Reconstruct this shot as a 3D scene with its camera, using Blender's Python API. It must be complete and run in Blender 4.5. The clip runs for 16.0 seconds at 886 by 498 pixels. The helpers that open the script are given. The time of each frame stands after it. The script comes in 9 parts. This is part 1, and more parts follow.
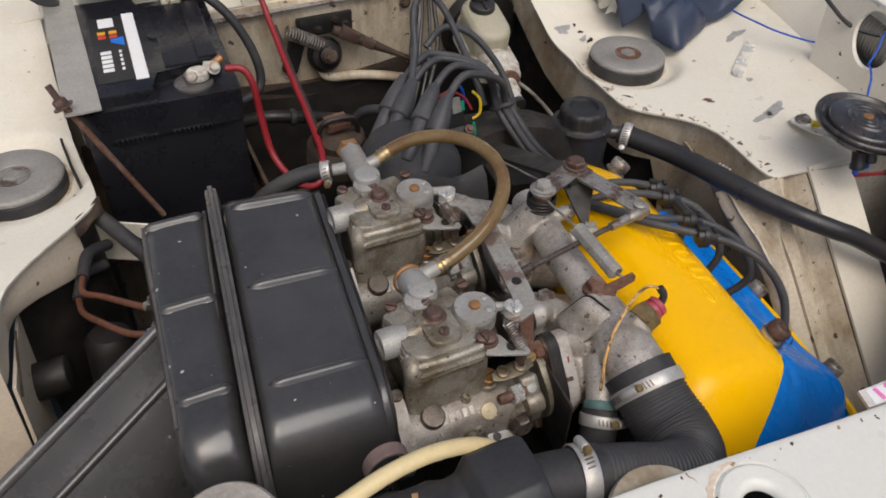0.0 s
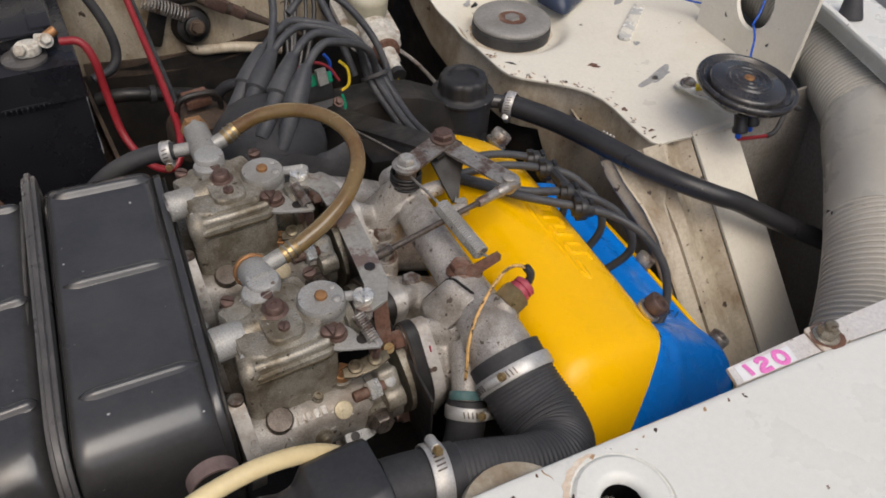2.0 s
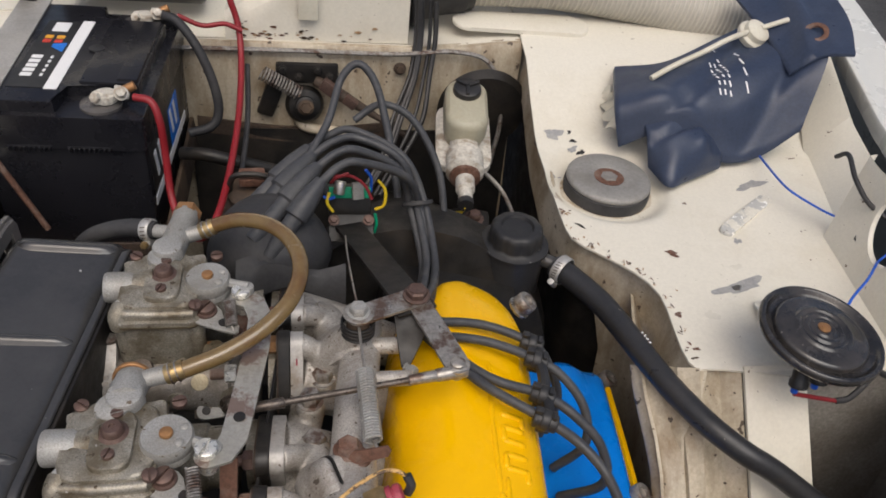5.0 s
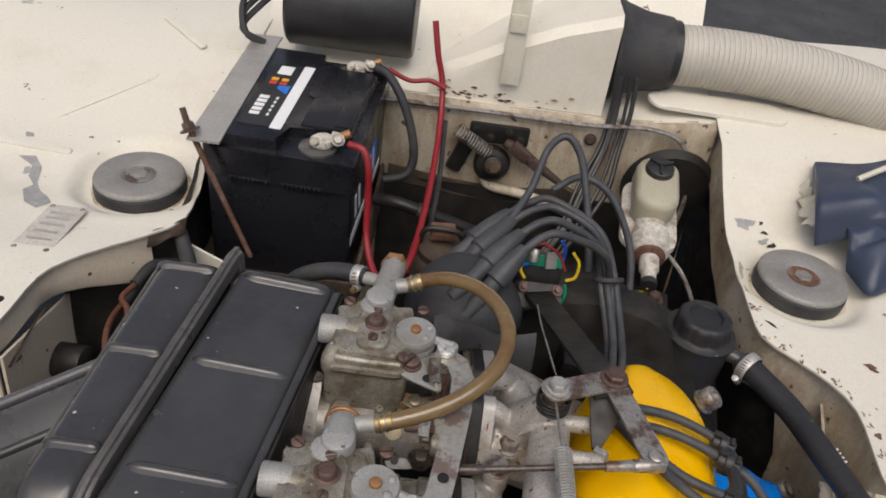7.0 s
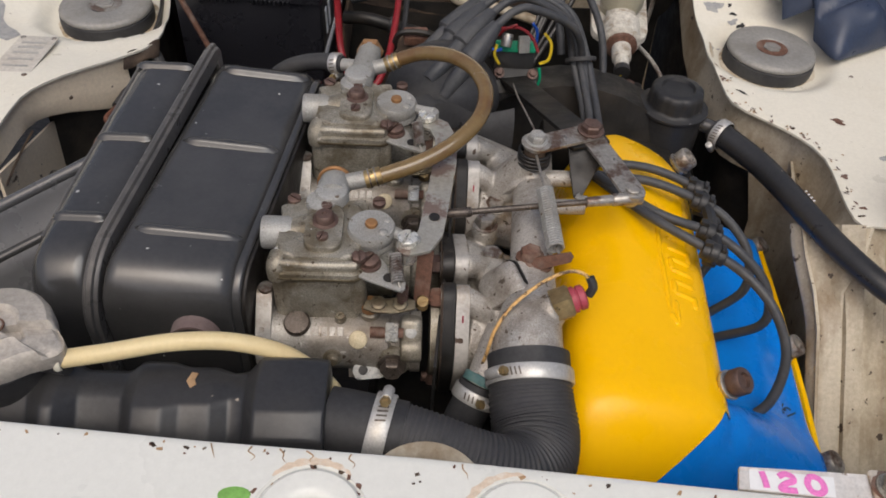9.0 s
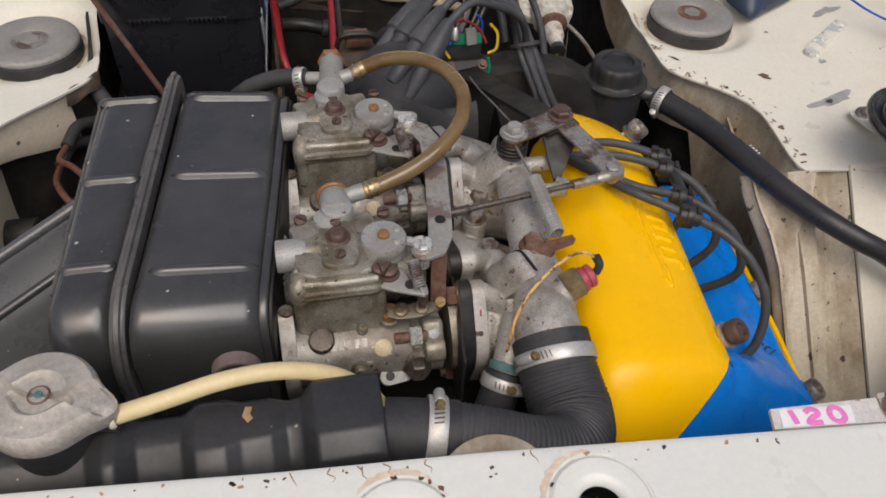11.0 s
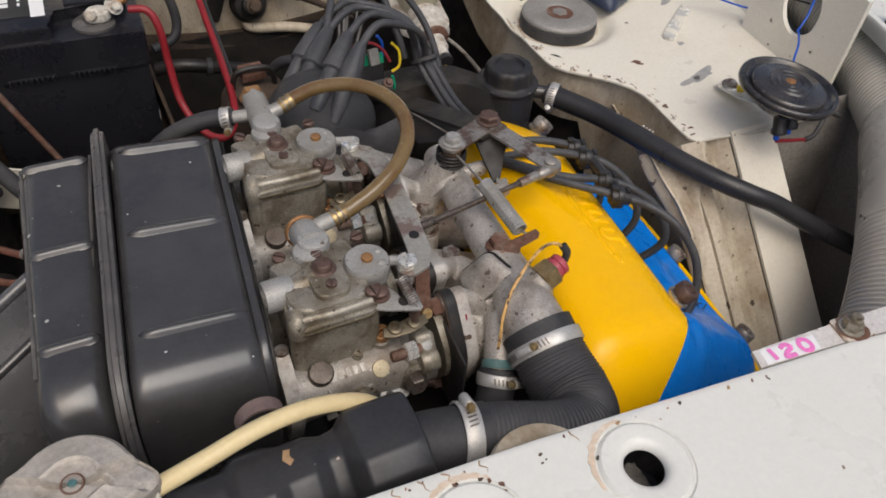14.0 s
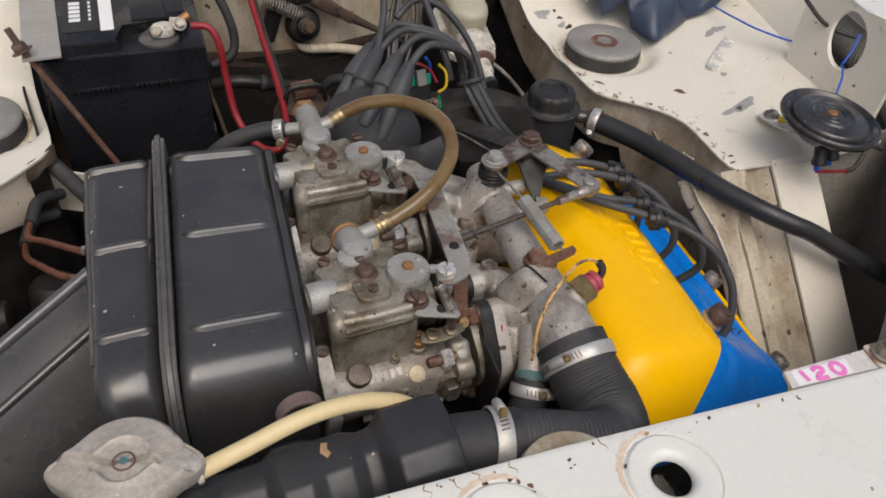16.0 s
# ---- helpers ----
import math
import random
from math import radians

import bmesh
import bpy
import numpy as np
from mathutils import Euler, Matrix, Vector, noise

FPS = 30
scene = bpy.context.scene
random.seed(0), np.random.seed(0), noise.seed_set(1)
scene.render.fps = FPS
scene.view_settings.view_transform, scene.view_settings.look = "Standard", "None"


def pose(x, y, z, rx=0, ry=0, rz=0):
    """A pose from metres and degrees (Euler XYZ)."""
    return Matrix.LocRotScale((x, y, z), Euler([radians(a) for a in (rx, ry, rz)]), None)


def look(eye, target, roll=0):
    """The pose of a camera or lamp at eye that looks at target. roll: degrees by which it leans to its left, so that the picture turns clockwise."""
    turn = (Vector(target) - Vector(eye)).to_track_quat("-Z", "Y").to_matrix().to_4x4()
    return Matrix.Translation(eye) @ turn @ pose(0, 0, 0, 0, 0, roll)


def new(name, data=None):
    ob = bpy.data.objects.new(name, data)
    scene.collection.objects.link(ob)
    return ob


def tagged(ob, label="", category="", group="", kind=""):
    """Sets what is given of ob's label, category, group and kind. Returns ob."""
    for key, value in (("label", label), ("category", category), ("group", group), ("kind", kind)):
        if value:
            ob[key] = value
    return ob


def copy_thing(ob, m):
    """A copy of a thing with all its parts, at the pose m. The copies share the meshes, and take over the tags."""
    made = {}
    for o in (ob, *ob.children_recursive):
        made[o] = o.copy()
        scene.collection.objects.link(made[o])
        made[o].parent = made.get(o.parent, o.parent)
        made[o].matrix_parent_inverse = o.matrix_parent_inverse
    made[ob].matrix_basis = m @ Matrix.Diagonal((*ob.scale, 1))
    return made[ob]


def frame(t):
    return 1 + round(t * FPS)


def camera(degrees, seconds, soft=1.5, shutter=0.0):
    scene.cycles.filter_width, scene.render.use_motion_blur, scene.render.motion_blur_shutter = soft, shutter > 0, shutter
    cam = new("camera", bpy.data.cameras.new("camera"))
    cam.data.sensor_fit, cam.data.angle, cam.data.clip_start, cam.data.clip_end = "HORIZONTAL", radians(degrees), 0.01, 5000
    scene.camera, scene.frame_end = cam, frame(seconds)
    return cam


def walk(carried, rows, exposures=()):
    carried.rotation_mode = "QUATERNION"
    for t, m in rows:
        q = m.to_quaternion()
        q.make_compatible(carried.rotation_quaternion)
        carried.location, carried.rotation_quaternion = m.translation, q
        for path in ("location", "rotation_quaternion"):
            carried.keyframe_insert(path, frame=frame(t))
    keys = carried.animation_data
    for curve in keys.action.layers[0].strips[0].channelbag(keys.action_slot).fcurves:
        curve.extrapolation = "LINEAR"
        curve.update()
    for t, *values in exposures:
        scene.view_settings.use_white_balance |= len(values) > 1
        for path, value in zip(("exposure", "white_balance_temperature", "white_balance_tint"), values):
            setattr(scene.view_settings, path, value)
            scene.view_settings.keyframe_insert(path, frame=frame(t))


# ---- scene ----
cam = camera(59.1, 16.0, soft=1.75)

PATH = [
    (0, (-0.272, -0.789, 0.527), (0.383, 0.537, -0.819), 1.8),
    (0.5, (-0.262, -0.794, 0.531), (0.511, 0.487, -0.796), 3.1),
    (1, (-0.261, -0.797, 0.528), (0.548, 0.457, -0.803), 3.4),
    (1.5, (-0.258, -0.796, 0.523), (0.542, 0.441, -0.83), 3.3),
    (2, (-0.192, -0.78, 0.496), (0.592, 0.43, -0.89), 4.0),
    (2.5, (-0.058, -0.774, 0.474), (0.708, 0.41, -0.944), 5.1),
    (3, (0.013, -0.77, 0.46), (0.749, 0.406, -0.98), 6.1),
    (3.5, (0.033, -0.778, 0.455), (0.725, 0.425, -0.985), 6.9),
    (4, (0.023, -0.756, 0.469), (0.625, 0.537, -0.933), 7.0),
    (4.5, (0.008, -0.744, 0.489), (0.469, 0.67, -0.849), 6.6),
    (5, (0.04, -0.752, 0.521), (0.366, 0.752, -0.755), 7.4),
    (5.2, (0.043, -0.757, 0.53), (0.312, 0.78, -0.721), 7.5),
    (7.3, (-0.049, -0.741, 0.534), (-0.034, 0.848, -0.68), 7.7),
    (7.5, (-0.051, -0.756, 0.515), (-0.042, 0.816, -0.721), 7.4),
    (8, (-0.055, -0.774, 0.501), (-0.041, 0.738, -0.808), 6.6),
    (8.5, (-0.031, -0.807, 0.481), (0.017, 0.638, -0.901), 5.6),
    (9, (-0.03, -0.831, 0.471), (0.057, 0.578, -0.946), 4.4),
    (9.5, (-0.054, -0.837, 0.476), (0.105, 0.542, -0.964), 4.5),
    (10, (-0.075, -0.836, 0.478), (0.161, 0.528, -0.965), 4.7),
    (10.2, (-0.085, -0.831, 0.483), (0.177, 0.529, -0.959), 4.6),
    (12.3, (-0.18, -0.82, 0.497), (0.349, 0.478, -0.93), 4.6),
    (12.5, (-0.199, -0.815, 0.49), (0.384, 0.472, -0.925), 5.1),
    (13, (-0.216, -0.809, 0.493), (0.422, 0.456, -0.918), 4.8),
    (13.5, (-0.216, -0.806, 0.5), (0.474, 0.44, -0.903), 5.2),
    (14, (-0.22, -0.805, 0.499), (0.506, 0.435, -0.892), 5.8),
    (14.5, (-0.224, -0.808, 0.502), (0.519, 0.44, -0.874), 6.2),
    (15, (-0.226, -0.811, 0.502), (0.515, 0.451, -0.861), 6.3),
    (15.5, (-0.223, -0.818, 0.505), (0.49, 0.47, -0.849), 6.0),
    (16, (-0.232, -0.827, 0.503), (0.424, 0.5, -0.842), 5.3),
]
walk(cam, [(t, look(eye, target, roll)) for t, eye, target, roll in PATH])

# ---- world and light ----
world = bpy.data.worlds.new("sky")
scene.world = world
world.use_nodes = True
_nt = world.node_tree
_sky = _nt.nodes.new("ShaderNodeTexSky")
_sky.sky_type = "NISHITA"
_sky.sun_disc = False
_sky.sun_elevation = radians(58)
_sky.sun_rotation = radians(200)
_sky.altitude = 100
_sky.air_density, _sky.dust_density, _sky.ozone_density = 0.8, 5.5, 0.5
_bg = _nt.nodes["Background"]
_bg.inputs["Strength"].default_value = 0.122
_nt.links.new(_sky.outputs["Color"], _bg.inputs["Color"])
sun_data = bpy.data.lights.new("sun", "SUN")
sun_data.energy = 1.25
sun_data.angle = radians(40)
sun_data.color = (1.0, 0.97, 0.93)
sun = new("sun", sun_data)
sun.matrix_world = look((0.6, -1.6, 3.0), (0, 0, 0))
scene.view_settings.exposure = 0.10


# ---- materials ----
def material(name, color, rough=0.5, metal=0.0, second=None, second_scale=9.0, second_lo=0.45, second_hi=0.7, second_max=0.7,
             grain=0.12, grain_scale=260.0, bump=0.15, bump_scale=160.0, specks=None, chips=None, coat=0.0, trans=0.0, ior=1.45, rough_var=0.15, sss=0.0, streak=None, spec=0.5):
    """A surface with broad stains (second), fine grain, light specks (colour, scale, threshold) and chips (colour, scale, threshold)."""
    m = bpy.data.materials.new(name)
    m.use_nodes = True
    t = m.node_tree
    b = t.nodes["Principled BSDF"]
    co = t.nodes.new("ShaderNodeTexCoord").outputs["Object"]
    info = t.nodes.new("ShaderNodeObjectInfo")
    shift = t.nodes.new("ShaderNodeVectorMath")
    shift.operation = "ADD"
    t.links.new(co, shift.inputs[0])
    t.links.new(info.outputs["Random"], shift.inputs[1])
    co = shift.outputs[0]

    runs = co
    if streak:
        mul = t.nodes.new("ShaderNodeVectorMath")
        mul.operation = "MULTIPLY"
        mul.inputs[1].default_value = streak
        t.links.new(co, mul.inputs[0])
        runs = mul.outputs[0]

    def noise_node(scale, detail=4.0, rough_n=0.6, stretched=False):
        n = t.nodes.new("ShaderNodeTexNoise")
        n.inputs["Scale"].default_value, n.inputs["Detail"].default_value, n.inputs["Roughness"].default_value = scale, detail, rough_n
        t.links.new(runs if stretched else co, n.inputs["Vector"])
        return n.outputs["Fac"]

    def ramp(src, lo, hi, a=0.0, z=1.0):
        r = t.nodes.new("ShaderNodeMapRange")
        r.inputs["From Min"].default_value, r.inputs["From Max"].default_value = lo, hi
        r.inputs["To Min"].default_value, r.inputs["To Max"].default_value = a, z
        t.links.new(src, r.inputs["Value"])
        return r.outputs["Result"]

    def mix(fac, a, c):
        n = t.nodes.new("ShaderNodeMix")
        n.data_type = "RGBA"
        t.links.new(fac, n.inputs["Factor"])
        if isinstance(a, tuple):
            n.inputs["A"].default_value = (*a, 1)
        else:
            t.links.new(a, n.inputs["A"])
        n.inputs["B"].default_value = (*c, 1)
        return n.outputs["Result"]

    fine = noise_node(grain_scale, 6.0, 0.72)
    dark = tuple(c * (1 - grain * 2) for c in color)
    lite = tuple(min(1, c * (1 + grain)) for c in color)
    col = mix(ramp(fine, 0.35, 0.65), dark, lite)
    rsrc = ramp(noise_node(second_scale * 2.3, 5.0), 0.3, 0.7, max(0.02, rough - rough_var), min(1, rough + rough_var))
    if second:
        col = mix(ramp(noise_node(second_scale, 7.0, 0.68, True), second_lo, second_hi, 0, second_max), col, second)
    if chips:
        for c, s, thr in chips:
            col = mix(ramp(noise_node(s, 4.0, 0.55), thr, thr + 0.012), col, c)
    if specks:
        c, s, thr = specks
        col = mix(ramp(noise_node(s, 1.0, 0.4), thr, thr + 0.03), col, c)
    t.links.new(col, b.inputs["Base Color"])
    t.links.new(rsrc, b.inputs["Roughness"])
    b.inputs["Metallic"].default_value = metal
    b.inputs["Specular IOR Level"].default_value = spec
    b.inputs["Coat Weight"].default_value = coat
    b.inputs["Coat Roughness"].default_value = 0.12
    b.inputs["Transmission Weight"].default_value = trans
    b.inputs["IOR"].default_value = ior
    if sss:
        b.inputs["Subsurface Weight"].default_value = sss
        b.inputs["Subsurface Radius"].default_value = (0.01, 0.008, 0.006)
    if bump:
        n = t.nodes.new("ShaderNodeBump")
        n.inputs["Strength"].default_value, n.inputs["Distance"].default_value = bump, 0.001
        t.links.new(noise_node(bump_scale, 5.0, 0.7), n.inputs["Height"])
        t.links.new(n.outputs["Normal"], b.inputs["Normal"])
    return m


RUST = (0.13, 0.055, 0.03)
M = {}
M["cream"] = material("cream_paint", (0.68, 0.645, 0.55), 0.42, second=(0.50, 0.44, 0.32), second_scale=7, second_lo=0.5, second_hi=0.8, second_max=0.5, grain=0.03,
                      chips=(((0.34, 0.34, 0.33), 12, 0.745), ((0.14, 0.10, 0.07), 48, 0.725), ((0.20, 0.15, 0.10), 120, 0.72), ((0.16, 0.12, 0.09), 260, 0.73)), bump=0.08, bump_scale=60)
M["worn_cream"] = material("cream_paint_worn_to_primer", (0.66, 0.63, 0.54), 0.5, second=(0.42, 0.42, 0.40), second_scale=40, second_lo=0.5, second_hi=0.56, second_max=0.9, grain=0.05, chips=(((0.85, 0.84, 0.8), 110, 0.62), ((0.13, 0.10, 0.08), 90, 0.68)), bump=0.15)
M["white"] = material("white_paint", (0.655, 0.655, 0.61), 0.32, second=(0.57, 0.55, 0.48), second_scale=4, second_lo=0.5, second_hi=0.85, second_max=0.4, grain=0.02,
                      chips=(((0.20, 0.15, 0.11), 80, 0.735),), bump=0.05, bump_scale=40)
M["dirty_cream"] = material("stained_cream_paint", (0.51, 0.45, 0.345), 0.5, second=(0.18, 0.12, 0.06), second_scale=20, second_lo=0.42, second_hi=0.68, second_max=0.88, streak=(1.0, 0.55, 0.35), chips=(((0.07, 0.05, 0.035), 70, 0.67), ((0.10, 0.07, 0.05), 170, 0.70)), grain=0.08, bump=0.2)
M["box_black"] = material("black_enamel", (0.040, 0.0395, 0.0395), 0.22, spec=0.75, second=(0.072, 0.070, 0.068), second_scale=8, second_max=0.6, grain=0.05,
                          specks=((0.45, 0.43, 0.4), 170, 0.775), chips=(((0.11, 0.075, 0.055), 28, 0.75),), bump=0.035, bump_scale=120, rough_var=0.06)
M["fin_grey"] = material("dull_fin_metal", (0.20, 0.19, 0.175), 0.6, 0.3, second=(0.09, 0.08, 0.07), second_scale=80, second_max=0.7, grain=0.2, bump=0.2)
# the box enamel again, base raised to put reflected light into the trunk
M["trunk_black_lit"] = material("black_enamel_lit_grey", (0.075, 0.075, 0.077), 0.28, spec=0.75, second=(0.12, 0.118, 0.115), second_scale=9, second_max=0.6, grain=0.05, specks=((0.45, 0.43, 0.4), 170, 0.78), bump=0.035, bump_scale=120)
M["worn_black"] = material("worn_black_enamel_edge", (0.075, 0.071, 0.068), 0.36, second=(0.17, 0.155, 0.14), second_scale=25, second_lo=0.45, second_hi=0.75, second_max=0.5, grain=0.08, bump=0.1)
M["link_steel"] = material("dull_link_steel", (0.42, 0.40, 0.35), 0.42, 0.55, second=(0.19, 0.115, 0.09), second_scale=24, second_lo=0.53, second_hi=0.58, second_max=0.8, grain=0.1, bump=0.25)
M["tan_cream"] = material("yellowed_cream_paint", (0.72, 0.62, 0.48), 0.5, second=(0.46, 0.36, 0.25), second_scale=16, second_lo=0.5, second_hi=0.8, second_max=0.6, grain=0.05, chips=(((0.10, 0.07, 0.05), 60, 0.70),), bump=0.12)
M["strap_brown"] = material("faded_brown_rubber", (0.15, 0.105, 0.095), 0.55, second=(0.22, 0.17, 0.15), second_scale=30, bump=0.15)
M["plastic"] = material("black_plastic", (0.020, 0.0198, 0.0205), 0.42, second=(0.05, 0.048, 0.045), second_scale=14, second_max=0.5, grain=0.15, specks=((0.3, 0.29, 0.27), 200, 0.8), bump=0.12)
M["tank"] = material("dark_plastic_tank", (0.026, 0.0262, 0.028), 0.38, second=(0.05, 0.046, 0.042), second_scale=10, second_max=0.5, grain=0.12, specks=((0.35, 0.3, 0.24), 150, 0.79), bump=0.2, bump_scale=60)
M["rubber"] = material("black_rubber", (0.026, 0.026, 0.028), 0.62, second=(0.075, 0.072, 0.068), second_scale=12, second_max=0.6, grain=0.15, bump=0.2)
M["hose_ribbed"] = material("grey_black_rubber", (0.037, 0.037, 0.040), 0.6, second=(0.085, 0.082, 0.078), second_scale=10, second_max=0.6, grain=0.1, bump=0.2)
M["lead"] = material("ignition_lead_rubber", (0.045, 0.047, 0.052), 0.55, second=(0.1, 0.098, 0.094), second_scale=30, second_max=0.5, bump=0.1)
M["alu"] = material("cast_aluminium", (0.56, 0.53, 0.485), 0.5, 0.45, second=(0.17, 0.135, 0.10), second_scale=22, second_lo=0.42, second_hi=0.70, second_max=0.8, grain=0.2, grain_scale=800, bump=0.5, bump_scale=420, chips=(((0.10, 0.08, 0.06), 70, 0.69), ((0.13, 0.10, 0.075), 180, 0.655), ((0.10, 0.075, 0.05), 420, 0.67)))
M["alu_dull"] = material("oily_cast_alloy", (0.37, 0.345, 0.31), 0.42, 0.5, second=(0.15, 0.12, 0.09), second_scale=24, second_lo=0.42, second_hi=0.66, second_max=0.9, grain=0.22, grain_scale=900, bump=0.4, bump_scale=480, chips=(((0.08, 0.06, 0.04), 130, 0.66), ((0.58, 0.55, 0.5), 190, 0.69)))
M["alu_light"] = material("worn_machined_alloy", (0.48, 0.455, 0.42), 0.5, 0.35, second=(0.22, 0.17, 0.12), second_scale=30, second_lo=0.48, second_hi=0.66, second_max=0.85, grain=0.08, bump=0.25, chips=(((0.09, 0.06, 0.045), 90, 0.66),))
M["horn_black"] = material("worn_black_enamel", (0.020, 0.019, 0.019), 0.20, second=(0.075, 0.066, 0.058), second_scale=24, second_lo=0.42, second_hi=0.72, second_max=0.7, grain=0.1, specks=((0.3, 0.26, 0.22), 160, 0.78), bump=0.12, coat=0.4)
M["ridge"] = material("pale_hose_ridge", (0.53, 0.505, 0.44), 0.45, second=(0.46, 0.43, 0.37), second_scale=9, second_max=0.6, grain=0.03, bump=0.05)
M["sleeve"] = material("clouded_grey_sleeve", (0.42, 0.40, 0.35), 0.3, second=(0.33, 0.31, 0.27), second_scale=9, second_max=0.7, grain=0.02, bump=0.05, sss=0.1)
M["zinc"] = material("oil_stained_zinc", (0.35, 0.325, 0.27), 0.40, 0.45, second=(0.115, 0.088, 0.05), second_scale=34, second_lo=0.42, second_hi=0.62, second_max=0.85, grain=0.24, grain_scale=900, bump=0.35, bump_scale=520, chips=(((0.07, 0.05, 0.03), 150, 0.665), ((0.48, 0.45, 0.40), 210, 0.70)))
M["zinc_light"] = material("bare_zinc", (0.38, 0.375, 0.355), 0.55, 0.4, second=(0.2, 0.18, 0.14), second_scale=22, second_max=0.6, grain=0.16, grain_scale=900, bump=0.3, bump_scale=420, chips=(((0.13, 0.10, 0.07), 170, 0.68), ((0.55, 0.54, 0.51), 240, 0.70)))
M["steel"] = material("bright_steel", (0.6, 0.58, 0.54), 0.35, 0.9, second=(0.25, 0.2, 0.15), second_scale=40, second_max=0.6, bump=0.15)
M["worn_steel"] = material("worn_steel", (0.36, 0.335, 0.30), 0.40, 0.6, second=(0.11, 0.062, 0.042), second_scale=42, second_lo=0.50, second_hi=0.60, second_max=0.9, grain=0.15, bump=0.35)
M["rust"] = material("rusty_steel", (0.15, 0.075, 0.05), 0.75, 0.2, second=(0.30, 0.24, 0.2), second_scale=45, second_lo=0.5, second_hi=0.7, second_max=0.6, grain=0.2, bump=0.5)
M["brown_bolt"] = material("brown_oxide", (0.135, 0.088, 0.072), 0.5, 0.45, second=(0.09, 0.045, 0.035), second_scale=60, grain=0.15, bump=0.35)
M["brass"] = material("brass", (0.42, 0.31, 0.15), 0.4, 0.85, second=(0.22, 0.13, 0.06), second_scale=70, bump=0.15)
M["copper"] = material("orange_brass", (0.38, 0.20, 0.085), 0.5, 0.6, second=(0.3, 0.15, 0.07), second_scale=60, bump=0.2)
M["yellow"] = material("yellow_enamel", (0.87, 0.475, 0.0), 0.28, second=(0.80, 0.42, 0.001), second_scale=9, second_max=0.3, grain=0.006, chips=(((0.02, 0.02, 0.02), 75, 0.775),), bump=0.06, bump_scale=45, coat=0.0, spec=0.28)
M["blue"] = material("blue_enamel", (0.002, 0.18, 0.64), 0.28, second=(0.002, 0.155, 0.57), second_scale=14, second_max=0.5, grain=0.02, bump=0.08, bump_scale=45, coat=0.0, spec=0.26)
M["disc"] = material("galvanised_disc", (0.29, 0.28, 0.26), 0.6, 0.3, second=(0.19, 0.175, 0.15), second_scale=20, second_max=0.7, grain=0.08, bump=0.3, bump_scale=260)
# oily black of real parts; also the painted shade of the closing sheets
M["soot_and_shade"] = material("oily_black_metal_and_shade", (0.012, 0.0113, 0.0105), 0.5, 0.0, second=(0.040, 0.032, 0.025), second_scale=22, second_max=0.75, grain=0.2, bump=0.5)
M["grime"] = material("brown_grime", (0.05, 0.034, 0.024), 0.75, second=(0.13, 0.085, 0.05), second_scale=13, second_max=0.8, grain=0.2, bump=0.5)
M["ground"] = material("asphalt", (0.05, 0.05, 0.05), 0.9, second=(0.08, 0.078, 0.075), second_scale=3, grain=0.3, grain_scale=120, bump=0.4)
M["cap"] = material("dull_radiator_cap", (0.46, 0.42, 0.37), 0.55, 0.35, second=(0.30, 0.27, 0.22), second_scale=25, second_max=0.7, grain=0.12, specks=((0.65, 0.62, 0.55), 200, 0.78), bump=0.4, bump_scale=260)
M["amber"] = material("amber_fuel_hose", (0.17, 0.112, 0.045), 0.14, second=(0.12, 0.06, 0.02), second_scale=26, second_lo=0.45, second_hi=0.62, second_max=0.8, grain=0.05, bump=0.03, coat=0.5, sss=0.15)
M["cream_hose"] = material("yellowed_plastic_hose", (0.66, 0.54, 0.30), 0.4, second=(0.5, 0.38, 0.2), second_scale=20, grain=0.03, bump=0.05, sss=0.1)
M["bag"] = material("navy_vinyl", (0.030, 0.042, 0.075), 0.42, second=(0.05, 0.062, 0.095), second_scale=9, grain=0.1, bump=0.25, bump_scale=70)
M["white_plastic"] = material("aged_white_plastic", (0.62, 0.59, 0.49), 0.4, second=(0.42, 0.37, 0.26), second_scale=18, second_max=0.6, grain=0.03, bump=0.08, sss=0.1)
M["board_grey"] = material("grey_board", (0.10, 0.10, 0.105), 0.6, second=(0.13, 0.13, 0.13), grain=0.03, bump=0.05)
M["corroded"] = material("white_corroded_alloy", (0.58, 0.55, 0.48), 0.7, 0.1, second=(0.26, 0.20, 0.14), second_scale=45, second_lo=0.48, second_hi=0.62, second_max=0.85, grain=0.15, bump=0.8, bump_scale=120)
M["rust_stain"] = material("orange_rust_stain", (0.40, 0.26, 0.14), 0.8, second=(0.20, 0.11, 0.06), second_scale=130, grain=0.2, bump=0.2)
M["reservoir"] = material("clouded_plastic", (0.38, 0.355, 0.265), 0.4, second=(0.3, 0.25, 0.16), second_scale=16, second_max=0.7, grain=0.04, bump=0.1, sss=0.15)
M["duct_hose"] = material("grey_beige_ribbed_hose", (0.45, 0.425, 0.37), 0.5, second=(0.34, 0.31, 0.26), second_scale=7, second_max=0.6, grain=0.05, bump=0.1)
M["red"] = material("red_cable", (0.24, 0.016, 0.022), 0.42, second=(0.2, 0.01, 0.012), second_scale=20, grain=0.05, bump=0.08)
M["red_plug"] = material("red_plastic", (0.36, 0.055, 0.08), 0.5, second=(0.25, 0.02, 0.03), second_scale=40, bump=0.2)
M["blue_wire"] = material("blue_wire", (0.01, 0.09, 0.5), 0.4, bump=0)
M["yellow_wire"] = material("yellow_wire", (0.7, 0.5, 0.02), 0.4, bump=0)
M["orange_wire"] = material("orange_wire", (0.62, 0.38, 0.14), 0.5, second=(0.08, 0.05, 0.03), second_scale=140, second_lo=0.52, second_hi=0.56, second_max=1.0, bump=0)
